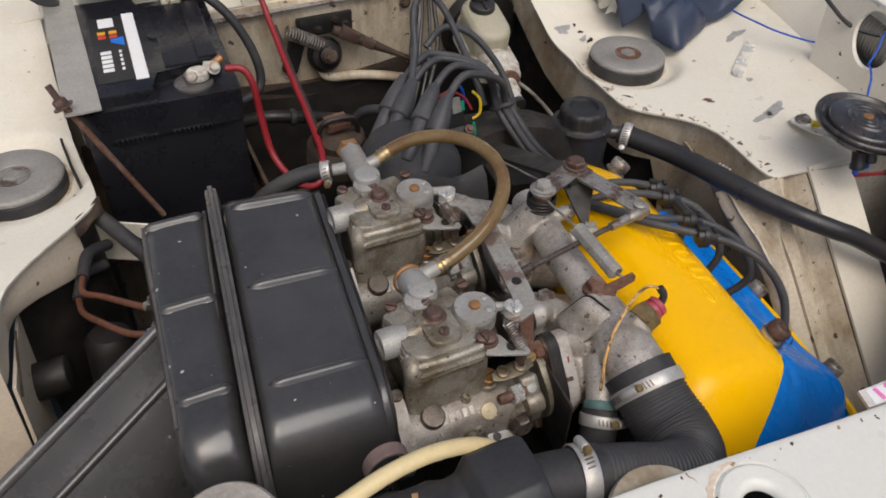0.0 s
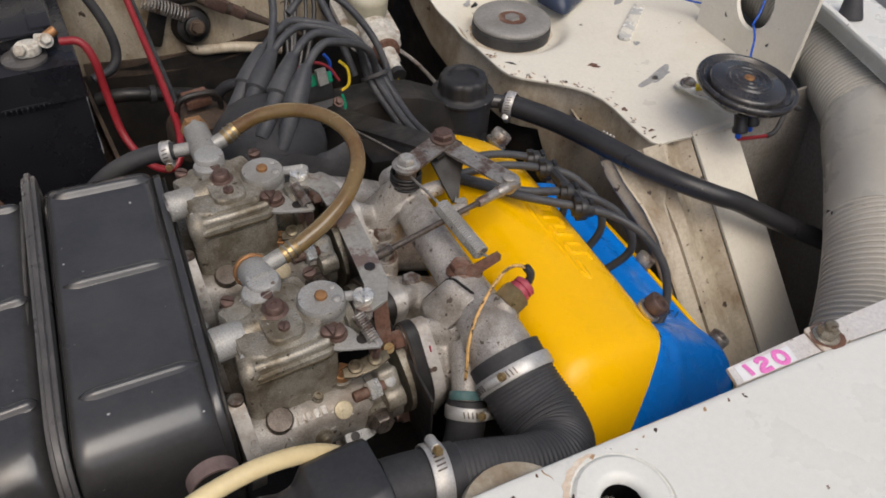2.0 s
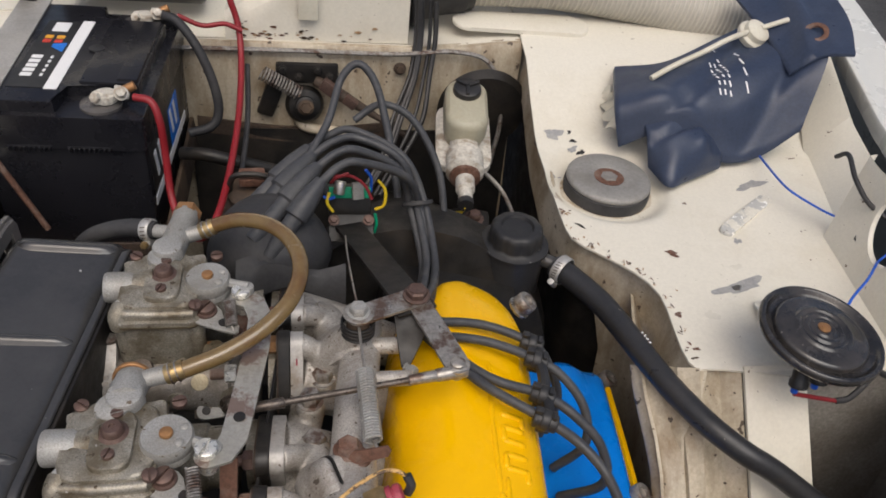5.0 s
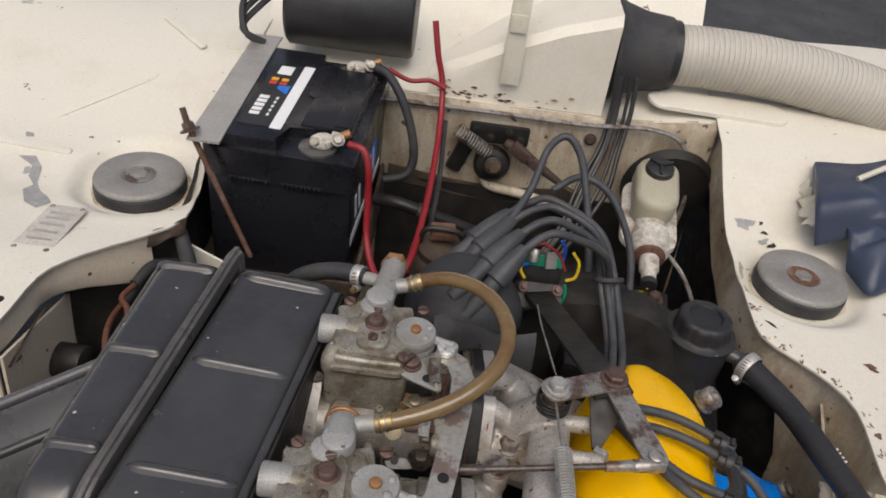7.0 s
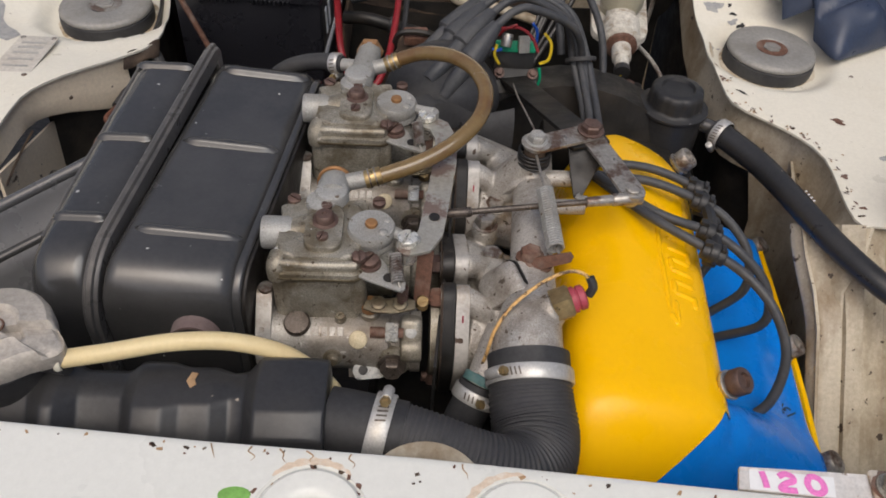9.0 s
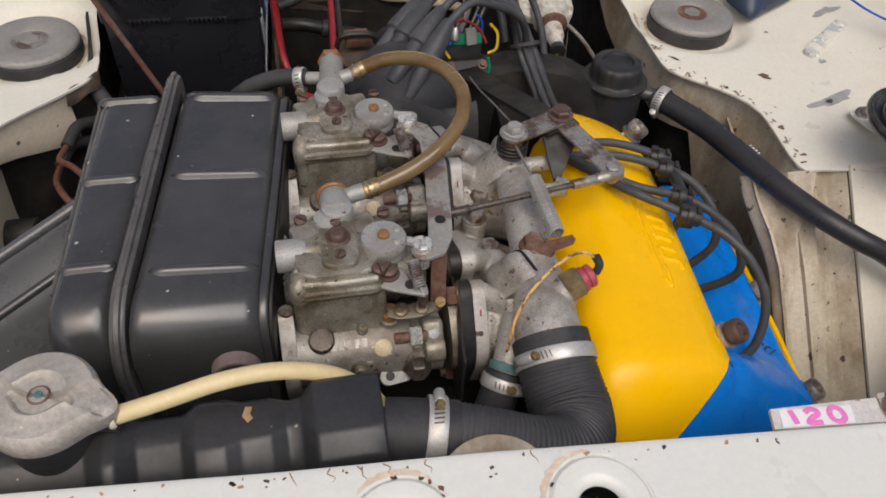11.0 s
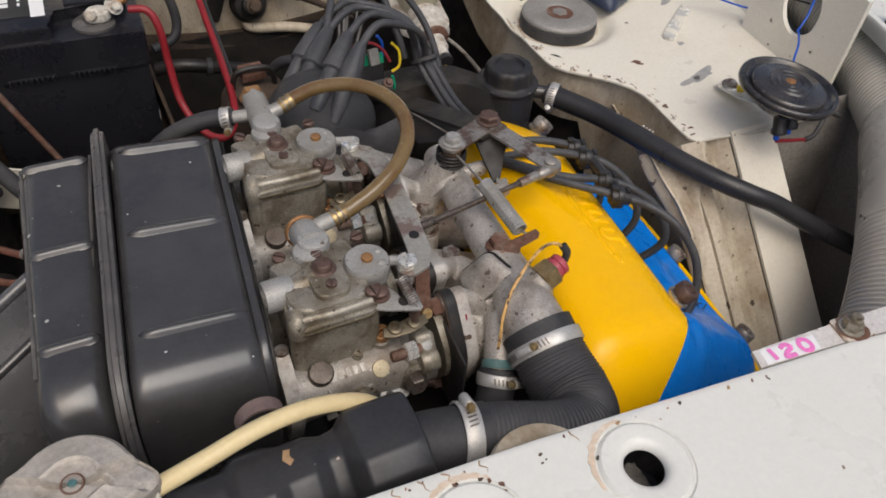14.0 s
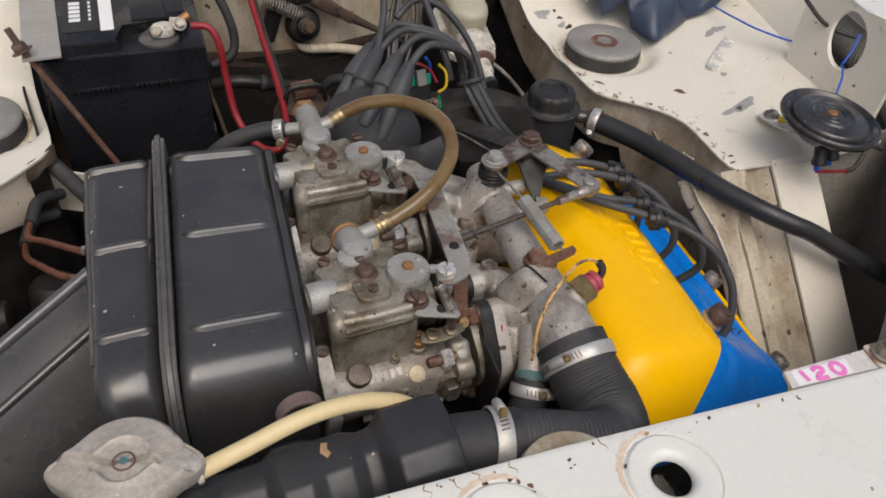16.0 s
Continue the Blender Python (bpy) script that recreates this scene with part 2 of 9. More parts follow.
M["green_wire"] = material("green_wire", (0.0, 0.28, 0.14), 0.45, bump=0)
M["brown_wire"] = material("brown_wire", (0.16, 0.06, 0.035), 0.5, second=(0.09, 0.04, 0.02), second_scale=40, bump=0.1)
M["pink"] = material("pink_ink", (0.78, 0.20, 0.52), 0.5, grain=0.1, grain_scale=500, bump=0)
M["print_white"] = material("white_print", (0.75, 0.75, 0.74), 0.4, grain=0.02, bump=0)
M["print_black"] = material("black_print", (0.02, 0.02, 0.02), 0.4, bump=0)
M["print_red"] = material("red_print", (0.55, 0.05, 0.03), 0.4, bump=0)
M["print_orange"] = material("orange_print", (0.75, 0.36, 0.03), 0.4, bump=0)
M["print_blue"] = material("blue_print", (0.01, 0.16, 0.6), 0.4, bump=0)
M["print_yellow"] = material("yellow_print", (0.8, 0.62, 0.01), 0.4, bump=0)
M["green"] = material("green_paint_spot", (0.19, 0.40, 0.09), 0.5, bump=0.05)
M["teal"] = material("teal_plastic", (0.07, 0.16, 0.16), 0.5, second=(0.16, 0.19, 0.17), second_scale=60, bump=0.1)
M["strap"] = material("dull_aluminium_strip", (0.70, 0.67, 0.63), 0.5, 0.3, second=(0.55, 0.49, 0.42), second_scale=24, second_max=0.7, grain=0.08, grain_scale=300, chips=(((0.30, 0.22, 0.15), 120, 0.66),), bump=0.2)
M["old_strap"] = material("weathered_aluminium_strap", (0.50, 0.48, 0.44), 0.5, 0.55, second=(0.36, 0.33, 0.28), second_scale=20, second_max=0.6, grain=0.08, grain_scale=300, bump=0.2)
M["rusted_plate"] = material("rust_stained_plate", (0.60, 0.54, 0.46), 0.55, 0.2, second=(0.30, 0.18, 0.10), second_scale=75, second_lo=0.48, second_hi=0.62, second_max=0.8, grain=0.1, bump=0.25)
M["plate"] = material("etched_plate", (0.60, 0.56, 0.49), 0.5, 0.15, second=(0.42, 0.37, 0.31), second_scale=30, grain=0.1, bump=0.2)
M["mud"] = material("grey_inner_arch", (0.33, 0.31, 0.28), 0.8, second=(0.17, 0.15, 0.125), second_scale=9, second_max=0.8, grain=0.15, bump=0.4)
M["battery"] = material("battery_case", (0.011, 0.011, 0.014), 0.30, second=(0.02, 0.02, 0.023), second_scale=8, grain=0.1, specks=((0.3, 0.3, 0.3), 150, 0.82), bump=0.1)
M["primer"] = material("grey_primer", (0.30, 0.30, 0.295), 0.6, second=(0.42, 0.40, 0.36), second_scale=60, second_max=0.6, bump=0.1)
M["cyan"] = material("pale_blue_paint", (0.16, 0.55, 0.72), 0.5, grain=0.08, bump=0.1)
M["tan_worn"] = material("rubbed_tan_undercoat", (0.62, 0.50, 0.38), 0.55, second=(0.70, 0.66, 0.58), second_scale=60, second_lo=0.5, second_hi=0.6, second_max=0.9, grain=0.08, bump=0.1)
M["bright_nut"] = material("bright_zinc_plate", (0.72, 0.71, 0.66), 0.3, 0.6, second=(0.45, 0.40, 0.30), second_scale=90, second_max=0.5, grain=0.08, bump=0.1)
M["brass_dull"] = material("yellow_passivated_steel", (0.16, 0.135, 0.09), 0.38, 0.6, second=(0.09, 0.065, 0.04), second_scale=60, second_lo=0.45, second_hi=0.65, second_max=0.8, grain=0.15, bump=0.25)
M["oily_steel"] = material("oily_dark_steel", (0.15, 0.125, 0.105), 0.36, 0.6, second=(0.06, 0.045, 0.035), second_scale=60, second_lo=0.45, second_hi=0.65, second_max=0.8, grain=0.2, grain_scale=800, bump=0.35)
M["pale_brass"] = material("pale_dull_brass", (0.50, 0.43, 0.29), 0.5, 0.25, second=(0.30, 0.23, 0.14), second_scale=90, second_max=0.6, grain=0.12, grain_scale=700, bump=0.15)
M["clip_steel"] = material("satin_clip_steel", (0.52, 0.51, 0.485), 0.48, 0.55, second=(0.30, 0.26, 0.21), second_scale=50, second_lo=0.5, second_hi=0.7, second_max=0.7, grain=0.1, grain_scale=700, bump=0.12)
M["tan_dirt"] = material("brown_dirt_film", (0.40, 0.31, 0.20), 0.8, second=(0.60, 0.54, 0.43), second_scale=45, second_lo=0.45, second_hi=0.6, second_max=0.9, grain=0.15, bump=0.3)
M["fins"] = material("radiator_fins", (0.06, 0.055, 0.05), 0.6, 0.3, second=(0.12, 0.09, 0.06), second_scale=50, bump=0.4)


# ---- building blocks ----
AT = {}


def done(name, bm, mat, smooth=40):
    me = bpy.data.meshes.new(name)
    bmesh.ops.recalc_face_normals(bm, faces=bm.faces)
    bm.to_mesh(me)
    bm.free()
    me.materials.append(M[mat])
    for p in me.polygons:
        p.use_smooth = True
    me.set_sharp_from_angle(angle=radians(smooth))
    return me


def part(name, bm, mat, parent=None, label="", smooth=40):
    """Links a bmesh, built in world coordinates, as one mesh object with its origin at its middle."""
    vs = [v.co for v in bm.verts]
    lo = Vector([min(v[i] for v in vs) for i in range(3)])
    hi = Vector([max(v[i] for v in vs) for i in range(3)])
    c = (lo + hi) / 2
    if parent is None:
        c.z = lo.z
    for v in bm.verts:
        v.co -= c
    ob = new(name, done(name, bm, mat, smooth))
    ob.location = c
    AT[ob] = c
    if parent is not None:
        ob.parent = parent
        ob.matrix_parent_inverse = Matrix.Translation(-AT[parent])
    return tagged(ob, label) if label else ob


def thing(name, at, label, category, group="", kind=""):
    ob = new(name)
    ob.empty_display_size = 0.02
    ob.location = at
    AT[ob] = Vector(at)
    return tagged(ob, label, category, group, kind)


def single(name, bm, mat, label, category, group="", kind="", smooth=40):
    return tagged(part(name, bm, mat, None, "", smooth), label, category, group, kind)


def axes(d):
    d = Vector(d).normalized()
    a = d.cross(Vector((0, 0, 1)))
    if a.length < 1e-3:
        a = Vector((1, 0, 0))
    a.normalize()
    return d, a, d.cross(a)


def skin(bm, rings, close=True, cap0=True, cap1=True):
    vs = [[bm.verts.new(p) for p in r] for r in rings]
    n = len(vs[0])
    for a, b in zip(vs, vs[1:]):
        for i in range(n if close else n - 1):
            j = (i + 1) % n
            bm.faces.new((a[i], a[j], b[j], b[i]))
    if cap0:
        bm.faces.new(vs[0][::-1])
    if cap1:
        bm.faces.new(vs[-1])
    return vs


def lathe(bm, o, d, profile, n=24):
    """A turned body: profile of (radius, height along d)."""
    d, a, b = axes(d)
    o = Vector(o)
    rings = [[o + d * h + (a * math.cos(i / n * math.tau) + b * math.sin(i / n * math.tau)) * max(r, 1e-5) for i in range(n)] for r, h in profile]
    skin(bm, rings)
    return bm


def cyl(bm, p, q, r, r2=None, n=20, bev=0.0):
    p, q = Vector(p), Vector(q)
    r2 = r if r2 is None else r2
    L = (q - p).length
    e = min(bev, L * 0.45, r * 0.8, r2 * 0.8)
    prof = [(r, 0), (r2, L)] if e <= 0 else [(r - e, 0), (r - e * 0.3, e * 0.3), (r, e), (r2, L - e), (r2 - e * 0.3, L - e * 0.3), (r2 - e, L)]
    return lathe(bm, p, q - p, prof, n)


def ball(bm, c, r, sx=1, sy=1, sz=1, n=14):
    res = bmesh.ops.create_uvsphere(bm, u_segments=n, v_segments=n // 2 + 2, radius=r)
    for v in res["verts"]:
        v.co = Vector((v.co.x * sx, v.co.y * sy, v.co.z * sz)) + Vector(c)
    return bm


def box(bm, c, s, rot=(0, 0, 0), bev=0.0015, seg=2):
    t = bmesh.new()
    bmesh.ops.create_cube(t, size=1)
    for v in t.verts:
        v.co = Vector((v.co.x * s[0], v.co.y * s[1], v.co.z * s[2]))
    e = min(bev, min(s) * 0.45)
    if e > 0:
        bmesh.ops.bevel(t, geom=t.edges[:], offset=e, segments=seg, profile=0.6, affect="EDGES")
    m = pose(c[0], c[1], c[2], *rot)
    add(bm, t, m)
    return bm


def add(bm, t, m=None):
    if m is not None:
        bmesh.ops.transform(t, matrix=m, verts=t.verts)
    idx = {}
    for v in t.verts:
        idx[v] = bm.verts.new(v.co)
    for f in t.faces:
        try:
            bm.faces.new([idx[v] for v in f.verts])
        except ValueError:
            pass
    t.free()
    return bm


def prism(bm, poly, h0, h1, m=None, bev=0.0, seg=2):
    """A polygon in x, y raised from h0 to h1 and laid by m."""
    t = bmesh.new()
    lo = [t.verts.new((x, y, h0)) for x, y in poly]
    hi = [t.verts.new((x, y, h1)) for x, y in poly]
    n = len(poly)
    t.faces.new(lo[::-1])
    top = t.faces.new(hi)
    for i in range(n):
        j = (i + 1) % n
        t.faces.new((lo[i], lo[j], hi[j], hi[i]))
    if bev:
        bmesh.ops.bevel(t, geom=list(top.edges), offset=bev, segments=seg, profile=0.6, affect="EDGES")
    return add(bm, t, m)


def rrect(w, h, r, n=5, cx=0.0, cy=0.0):
    out = []
    for k, (sx, sy) in enumerate(((1, 1), (-1, 1), (-1, -1), (1, -1))):
        for i in range(n + 1):
            a = (k + i / n) * math.pi / 2
            out.append((cx + sx * (w / 2 - r) + r * math.cos(a), cy + sy * (h / 2 - r) + r * math.sin(a)))
    return out


def spline(pts, steps=8):
    P = [Vector(p) for p in pts]
    P = [P[0] * 2 - P[1]] + P + [P[-1] * 2 - P[-2]]
    out = []
    for i in range(1, len(P) - 2):
        a, b, c, d = P[i - 1:i + 3]
        for k in range(steps):
            t = k / steps
            out.append(0.5 * ((2 * b) + (c - a) * t + (2 * a - 5 * b + 4 * c - d) * t * t + (3 * b - a - 3 * c + d) * t ** 3))
    out.append(P[-2])
    return out


def tube(bm, pts, r, n=10, steps=8, ribs=None, straight=False):
    """A hose or wire along points; r one radius or one for each point; ribs: (height, pitch)."""
    path = [Vector(p) for p in pts] if straight else spline(pts, steps)
    rs = [r] * len(path) if not isinstance(r, (list, tuple)) else [float(x) for x in np.interp(np.linspace(0, len(r) - 1, len(path)), range(len(r)), r)]
    if ribs:
        dist = np.concatenate([[0], np.cumsum([(b - a).length for a, b in zip(path, path[1:])])])
        count = int(dist[-1] / ribs[1] * 7)
        ts = np.linspace(0, dist[-1], count)
        path2 = [Vector([float(np.interp(s, dist, [p[i] for p in path])) for i in range(3)]) for s in ts]
        rs = [float(np.interp(s, dist, rs)) + ribs[0] * (0.5 + 0.5 * math.sin(s / ribs[1] * math.tau)) ** 1.8 for s in ts]
        path = path2
    d0 = (path[1] - path[0]).normalized()
    _, a, b = axes(d0)
    rings = []
    for i, p in enumerate(path):
        d = (path[min(i + 1, len(path) - 1)] - path[max(i - 1, 0)]).normalized()
        a = (a - d * a.dot(d)).normalized()
        b = d.cross(a)
        rings.append([p + (a * math.cos(k / n * math.tau) + b * math.sin(k / n * math.tau)) * rs[i] for k in range(n)])
    skin(bm, rings)
    return bm


def coil(bm, pts, r, pitch, wire, n=30, steps=10, start=0.0, end=1.0):
    """A raised wire wound round a hose along points."""
    path = spline(pts, steps)
    rs = [float(x) for x in np.interp(np.linspace(0, len(r) - 1, len(path)), range(len(r)), r)]
    dist = np.concatenate([[0], np.cumsum([(b - a).length for a, b in zip(path, path[1:])])])
    at = lambda s: Vector([float(np.interp(s, dist, [p[i] for p in path])) for i in range(3)])
    s0, s1 = dist[-1] * start, dist[-1] * end
    count = int((s1 - s0) / pitch * n)
    d, a, b = axes(at(s0 + 0.004) - at(s0))
    out = []
    for k in range(count + 1):
        s = s0 + (s1 - s0) * k / count
        d = (at(min(s + 0.002, dist[-1])) - at(max(s - 0.002, 0))).normalized()
        a = (a - d * a.dot(d)).normalized()
        b = d.cross(a)
        t = k / n * math.tau
        out.append(at(s) + (a * math.cos(t) + b * math.sin(t)) * float(np.interp(s, dist, rs)))
    return tube(bm, out, wire, 5, 1, straight=True)


def hexbolt(bm, p, d, r, h, washer=1.5, wh=0.0015):
    d = Vector(d).normalized()
    p = Vector(p)
    if washer:
        cyl(bm, p, p + d * wh, r * washer, n=20, bev=0.0005)
        p = p + d * wh
    lathe(bm, p, d, [(r * 0.97, 0), (r, h * 0.1), (r, h * 0.8), (r * 0.86, h)], 6)
    cyl(bm, p + d * h, p + d * (h + 0.0007), r * 0.7, n=14)
    return bm


def screw(bm, p, d, r, h, turn=0.4):
    """A cheese-head screw with an open slot."""
    d, a, b = axes(d)
    p = Vector(p)
    cyl(bm, p, p + d * h * 0.55, r, n=18)
    s, t = a * math.cos(turn) + b * math.sin(turn), b * math.cos(turn) - a * math.sin(turn)
    g = 0.16
    for sgn in (1, -1):
        poly = []
        a0 = math.asin(g)
        for i in range(9):
            ang = a0 + (math.pi - 2 * a0) * i / 8
            poly.append(s * math.cos(ang) * r + t * sgn * math.sin(ang) * r)
        skin(bm, [[p + d * h * 0.5 + q for q in poly], [p + d * h * 0.9 + q for q in poly], [p + d * h + q * 0.9 for q in poly]])
    return bm


def strip_ring(bm, c, d, r, w, th=0.0009, n=28):
    """A band round a hose."""
    d, a, b = axes(d)
    c = Vector(c)
    prof = [(r, -w / 2), (r + th, -w / 2), (r + th * 1.6, -w / 2 + 0.0008), (r + th * 1.6, w / 2 - 0.0008), (r + th, w / 2), (r, w / 2)]
    rings = [[c + d * h + (a * math.cos(i / n * math.tau) + b * math.sin(i / n * math.tau)) * q for i in range(n)] for q, h in prof]
    skin(bm, rings, cap0=False, cap1=False)
    return bm


def worm_clamp(name, c, d, r, w, side, label="worm-drive steel hose clip"):
    """A hose clip: band, with a screw housing on the given side."""
    c, d, side = Vector(c), Vector(d).normalized(), Vector(side)
    side = (side - d * side.dot(d)).normalized()
    th = thing(name, c, label, "hose clip", "hose clips")
    band = part("band", strip_ring(bmesh.new(), c, d, r, w), "clip_steel", th)
    t = d.cross(side)
    for k in list(range(-9, -1)) + list(range(2, 7)):
        a = k * 0.0030 / r
        e = side * math.cos(a) + t * math.sin(a)
        m = Matrix.Translation(c + e * (r + 0.0014)) @ Matrix((d, e.cross(d), e)).transposed().to_4x4()
        slot = box(bmesh.new(), (0, 0, 0), (w * 0.52, 0.0011, 0.0005), (0, 0, 12), 0)
        bmesh.ops.transform(slot, matrix=m, verts=slot.verts)
        part("slot", slot, "oily_steel", band)
    bm = bmesh.new()
    q = c + side * (r + 0.003)
    cyl(bm, q - t * 0.007, q + t * 0.007, 0.0038, n=12, bev=0.0006)
    part("housing", bm, "clip_steel", th)
    bm = bmesh.new()
    hexbolt(bm, q + t * 0.007, t, 0.0035, 0.004, 0)
    part("screw", bm, "brass", th)
    return th


def grid_sheet(bm, rows, th=0.003, n=Vector((0, 0, -1))):
    """A pressed sheet from rows of points, with thickness along n."""
    top = [[bm.verts.new(p) for p in r] for r in rows]
    bot = [[bm.verts.new(Vector(p) + n * th) for p in r] for r in rows]
    R, C = len(rows), len(rows[0])
    for i in range(R - 1):
        for j in range(C - 1):
            bm.faces.new((top[i][j], top[i][j + 1], top[i + 1][j + 1], top[i + 1][j]))
            bm.faces.new((bot[i][j + 1], bot[i][j], bot[i + 1][j], bot[i + 1][j + 1]))
    for i in range(R - 1):
        for j in (0, C - 1):
            bm.faces.new((top[i][j], top[i + 1][j], bot[i + 1][j], bot[i][j]))
    for j in range(C - 1):
        for i in (0, R - 1):
            bm.faces.new((top[i][j], top[i][j + 1], bot[i][j + 1], bot[i][j]))
    return bm


def lerp(a, b, t):
    return a + (b - a) * t


def smooth01(x):
    x = max(0.0, min(1.0, x))
    return x * x * (3 - 2 * x)


def letters(text, size, depth, m, name, mat, parent, label="", fat=0.0):
    cu = bpy.data.curves.new(name, "FONT")
    cu.body, cu.size, cu.extrude, cu.align_x, cu.align_y = text, size, depth, "CENTER", "CENTER"
    cu.offset = fat
    ob = bpy.data.objects.new(name, cu)
    me = bpy.data.meshes.new_from_object(ob)
    bpy.data.objects.remove(ob)
    bm = bmesh.new()
    bm.from_mesh(me)
    bmesh.ops.transform(bm, matrix=m, verts=bm.verts)
    return part(name, bm, mat, parent, label)


# ---- the bay: ground, panels, wings, bulkhead ----
REAR_EDGE = [(-0.95, -0.53), (-0.273, -0.582), (-0.144, -0.593), (-0.019, -0.601), (0.09, -0.611), (0.243, -0.6245), (0.436, -0.652), (0.75, -0.71)]
PANEL_Z = 0.07


def rear_y(x):
    return float(np.interp(x, [p[0] for p in REAR_EDGE], [p[1] for p in REAR_EDGE]))


def build_ground():
    bm = bmesh.new()
    rows = [[Vector((x, y, -0.62)) for x in (-400, -3, 3, 400)] for y in (-400, -3, 3, 400)]
    grid_sheet(bm, rows, 0.02)
    single("ground", bm, "ground", "dark asphalt ground beneath the car", "ground", kind="structure")


def boss_patch(bm, cx, cy, hx, y0, y1):
    """A square of the panel with a round pressed boss and a hole through it."""
    n = 40
    sq = []
    for i in range(n):
        a = i / n * math.tau
        c, s = math.cos(a), math.sin(a)
        k = 1 / max(abs(c), abs(s))
        x, y = c * k * hx, s * k
        y = y * (y1 - cy) if y > 0 else y * (cy - y0)
        sq.append(Vector((cx + x, cy + y, PANEL_Z)))
    rings = [sq]
    for r, h in ((0.0336, 0), (0.0326, 0), (0.0318, -0.0013), (0.0311, -0.0013), (0.0302, 0.0), (0.0285, 0.0012), (0.0195, 0.0012), (0.0172, 0.0005), (0.0153, -0.0010), (0.0141, -0.0026), (0.0134, -0.0045), (0.0133, -0.0055), (0.0160, -0.0062)):
        rings.append([Vector((cx + r * math.cos(i / n * math.tau), min(cy + r * math.sin(i / n * math.tau), y1 - 0.0004 * (len(rings) + 1)), PANEL_Z + h)) for i in range(n)])
    skin(bm, rings, cap0=False, cap1=False)


def build_front_panel():
    bm = bmesh.new()
    b1, b2 = (0.037, -0.6445, 0.0355), (-0.079, -0.6395, 0.0340)
    xs = sorted({-0.95, -0.75, -0.6, -0.5, -0.4, -0.33, -0.273, -0.2, -0.144, b2[0] - b2[2], b2[0] + b2[2], -0.019, b1[0] - b1[2], b1[0] + b1[2], 0.09, 0.16, 0.243, 0.34, 0.436, 0.52, 0.6, 0.68})
    front = -0.92
    for xa, xb in zip(xs, xs[1:]):
        def quad(ya0, ya1, yb0, yb1):
            bm.faces.new([bm.verts.new((x, y, PANEL_Z)) for x, y in ((xa, ya0), (xb, yb0), (xb, yb1), (xa, ya1))])
        mid = (xa + xb) / 2
        ra, rb = rear_y(xa) - 0.002, rear_y(xb) - 0.002
        hit = [b for b in (b1, b2) if abs(mid - b[0]) < 1e-6]
        if hit:
            cx, cy, h = hit[0]
            y1 = min(ra, rb) - 0.0006
            quad(y1, ra, y1, rb)
            quad(front, cy - h, front, cy - h)
            boss_patch(bm, cx, cy, h, cy - h, y1)
        else:
            quad(front, ra - 0.003, front, rb - 0.003)
            quad(ra - 0.003, ra, rb - 0.003, rb)
        # rolled rear lip
        prof = [(-0.002, 0), (0.0, -0.0008), (0.0014, -0.003), (0.0016, -0.016), (-0.004, -0.018)]
        ring_a = [Vector((xa, rear_y(xa) + dy, PANEL_Z + dz)) for dy, dz in prof]
        ring_b = [Vector((xb, rear_y(xb) + dy, PANEL_Z + dz)) for dy, dz in prof]
        skin(bm, [ring_a, ring_b], close=False, cap0=False, cap1=False)
    # front face of the crossmember
    for xa, xb in zip(xs, xs[1:]):
        bm.faces.new([bm.verts.new(p) for p in ((xa, front, PANEL_Z), (xb, front, PANEL_Z), (xb, front - 0.02, -0.3), (xa, front - 0.02, -0.3))])
    bmesh.ops.remove_doubles(bm, verts=bm.verts, dist=0.0002)
    p = single("front_panel", bm, "white", "white painted bonnet-closing panel with round pressed bosses and chipped rear edge", "car panel", kind="structure", smooth=22)
    for cx, cy in ((0.037, -0.6445), (-0.079, -0.6395)):
        bm = lathe(bmesh.new(), (cx, cy, PANEL_Z - 0.055), (0, 0, 1), [(0.0, 0), (0.03, 0), (0.03, 0.004), (0.0, 0.004)], 24)
        part("backing", bm, "soot_and_shade", p)
        # folded cooling fins seen through the opening
        bm = bmesh.new()
        rows = [[Vector((cx - 0.022 + 0.0009 * i, cy - 0.004 + 0.0036 * j + 0.0010 * math.sin(i * 0.8 + j), PANEL_Z - 0.034 + (0.0016 if (i + j) % 2 else 0.0))) for i in range(40)] for j in range(7)]
        grid_sheet(bm, rows, 0.0006)
        part("cooling_fins", bm, "fin_grey", p, "dull grey folded cooling fins")
    bm = bmesh.new()
    poly = [(0.0085 * math.cos(a) * (1 + 0.12 * math.sin(3 * a)), 0.0070 * math.sin(a) * (1 + 0.1 * math.cos(2 * a))) for a in np.linspace(0, math.tau, 26)[:-1]]
    prism(bm, poly, 0, 0.0009, pose(-0.1205, -0.6275, PANEL_Z - 0.0003), 0.0004)
    part("paint_spot", bm, "green", p, "round green paint spot")
    # scuffed dark scratches by the bosses
    bm = bmesh.new()
    rnd = random.Random(4)
    for cx, cy, k in ((-0.02, -0.614, 3),):
        for _ in range(k):
            x, y = cx + rnd.uniform(-0.006, 0.006), cy + rnd.uniform(-0.004, 0.003)
            box(bm, (x, min(y, rear_y(x) - 0.004), PANEL_Z + 0.0002), (rnd.uniform(0.001, 0.003), rnd.uniform(0.0008, 0.002), 0.0006), (0, 0, rnd.uniform(0, 90)), 0)
    part("chip", bm, "grime", p, "brown chipped paint")
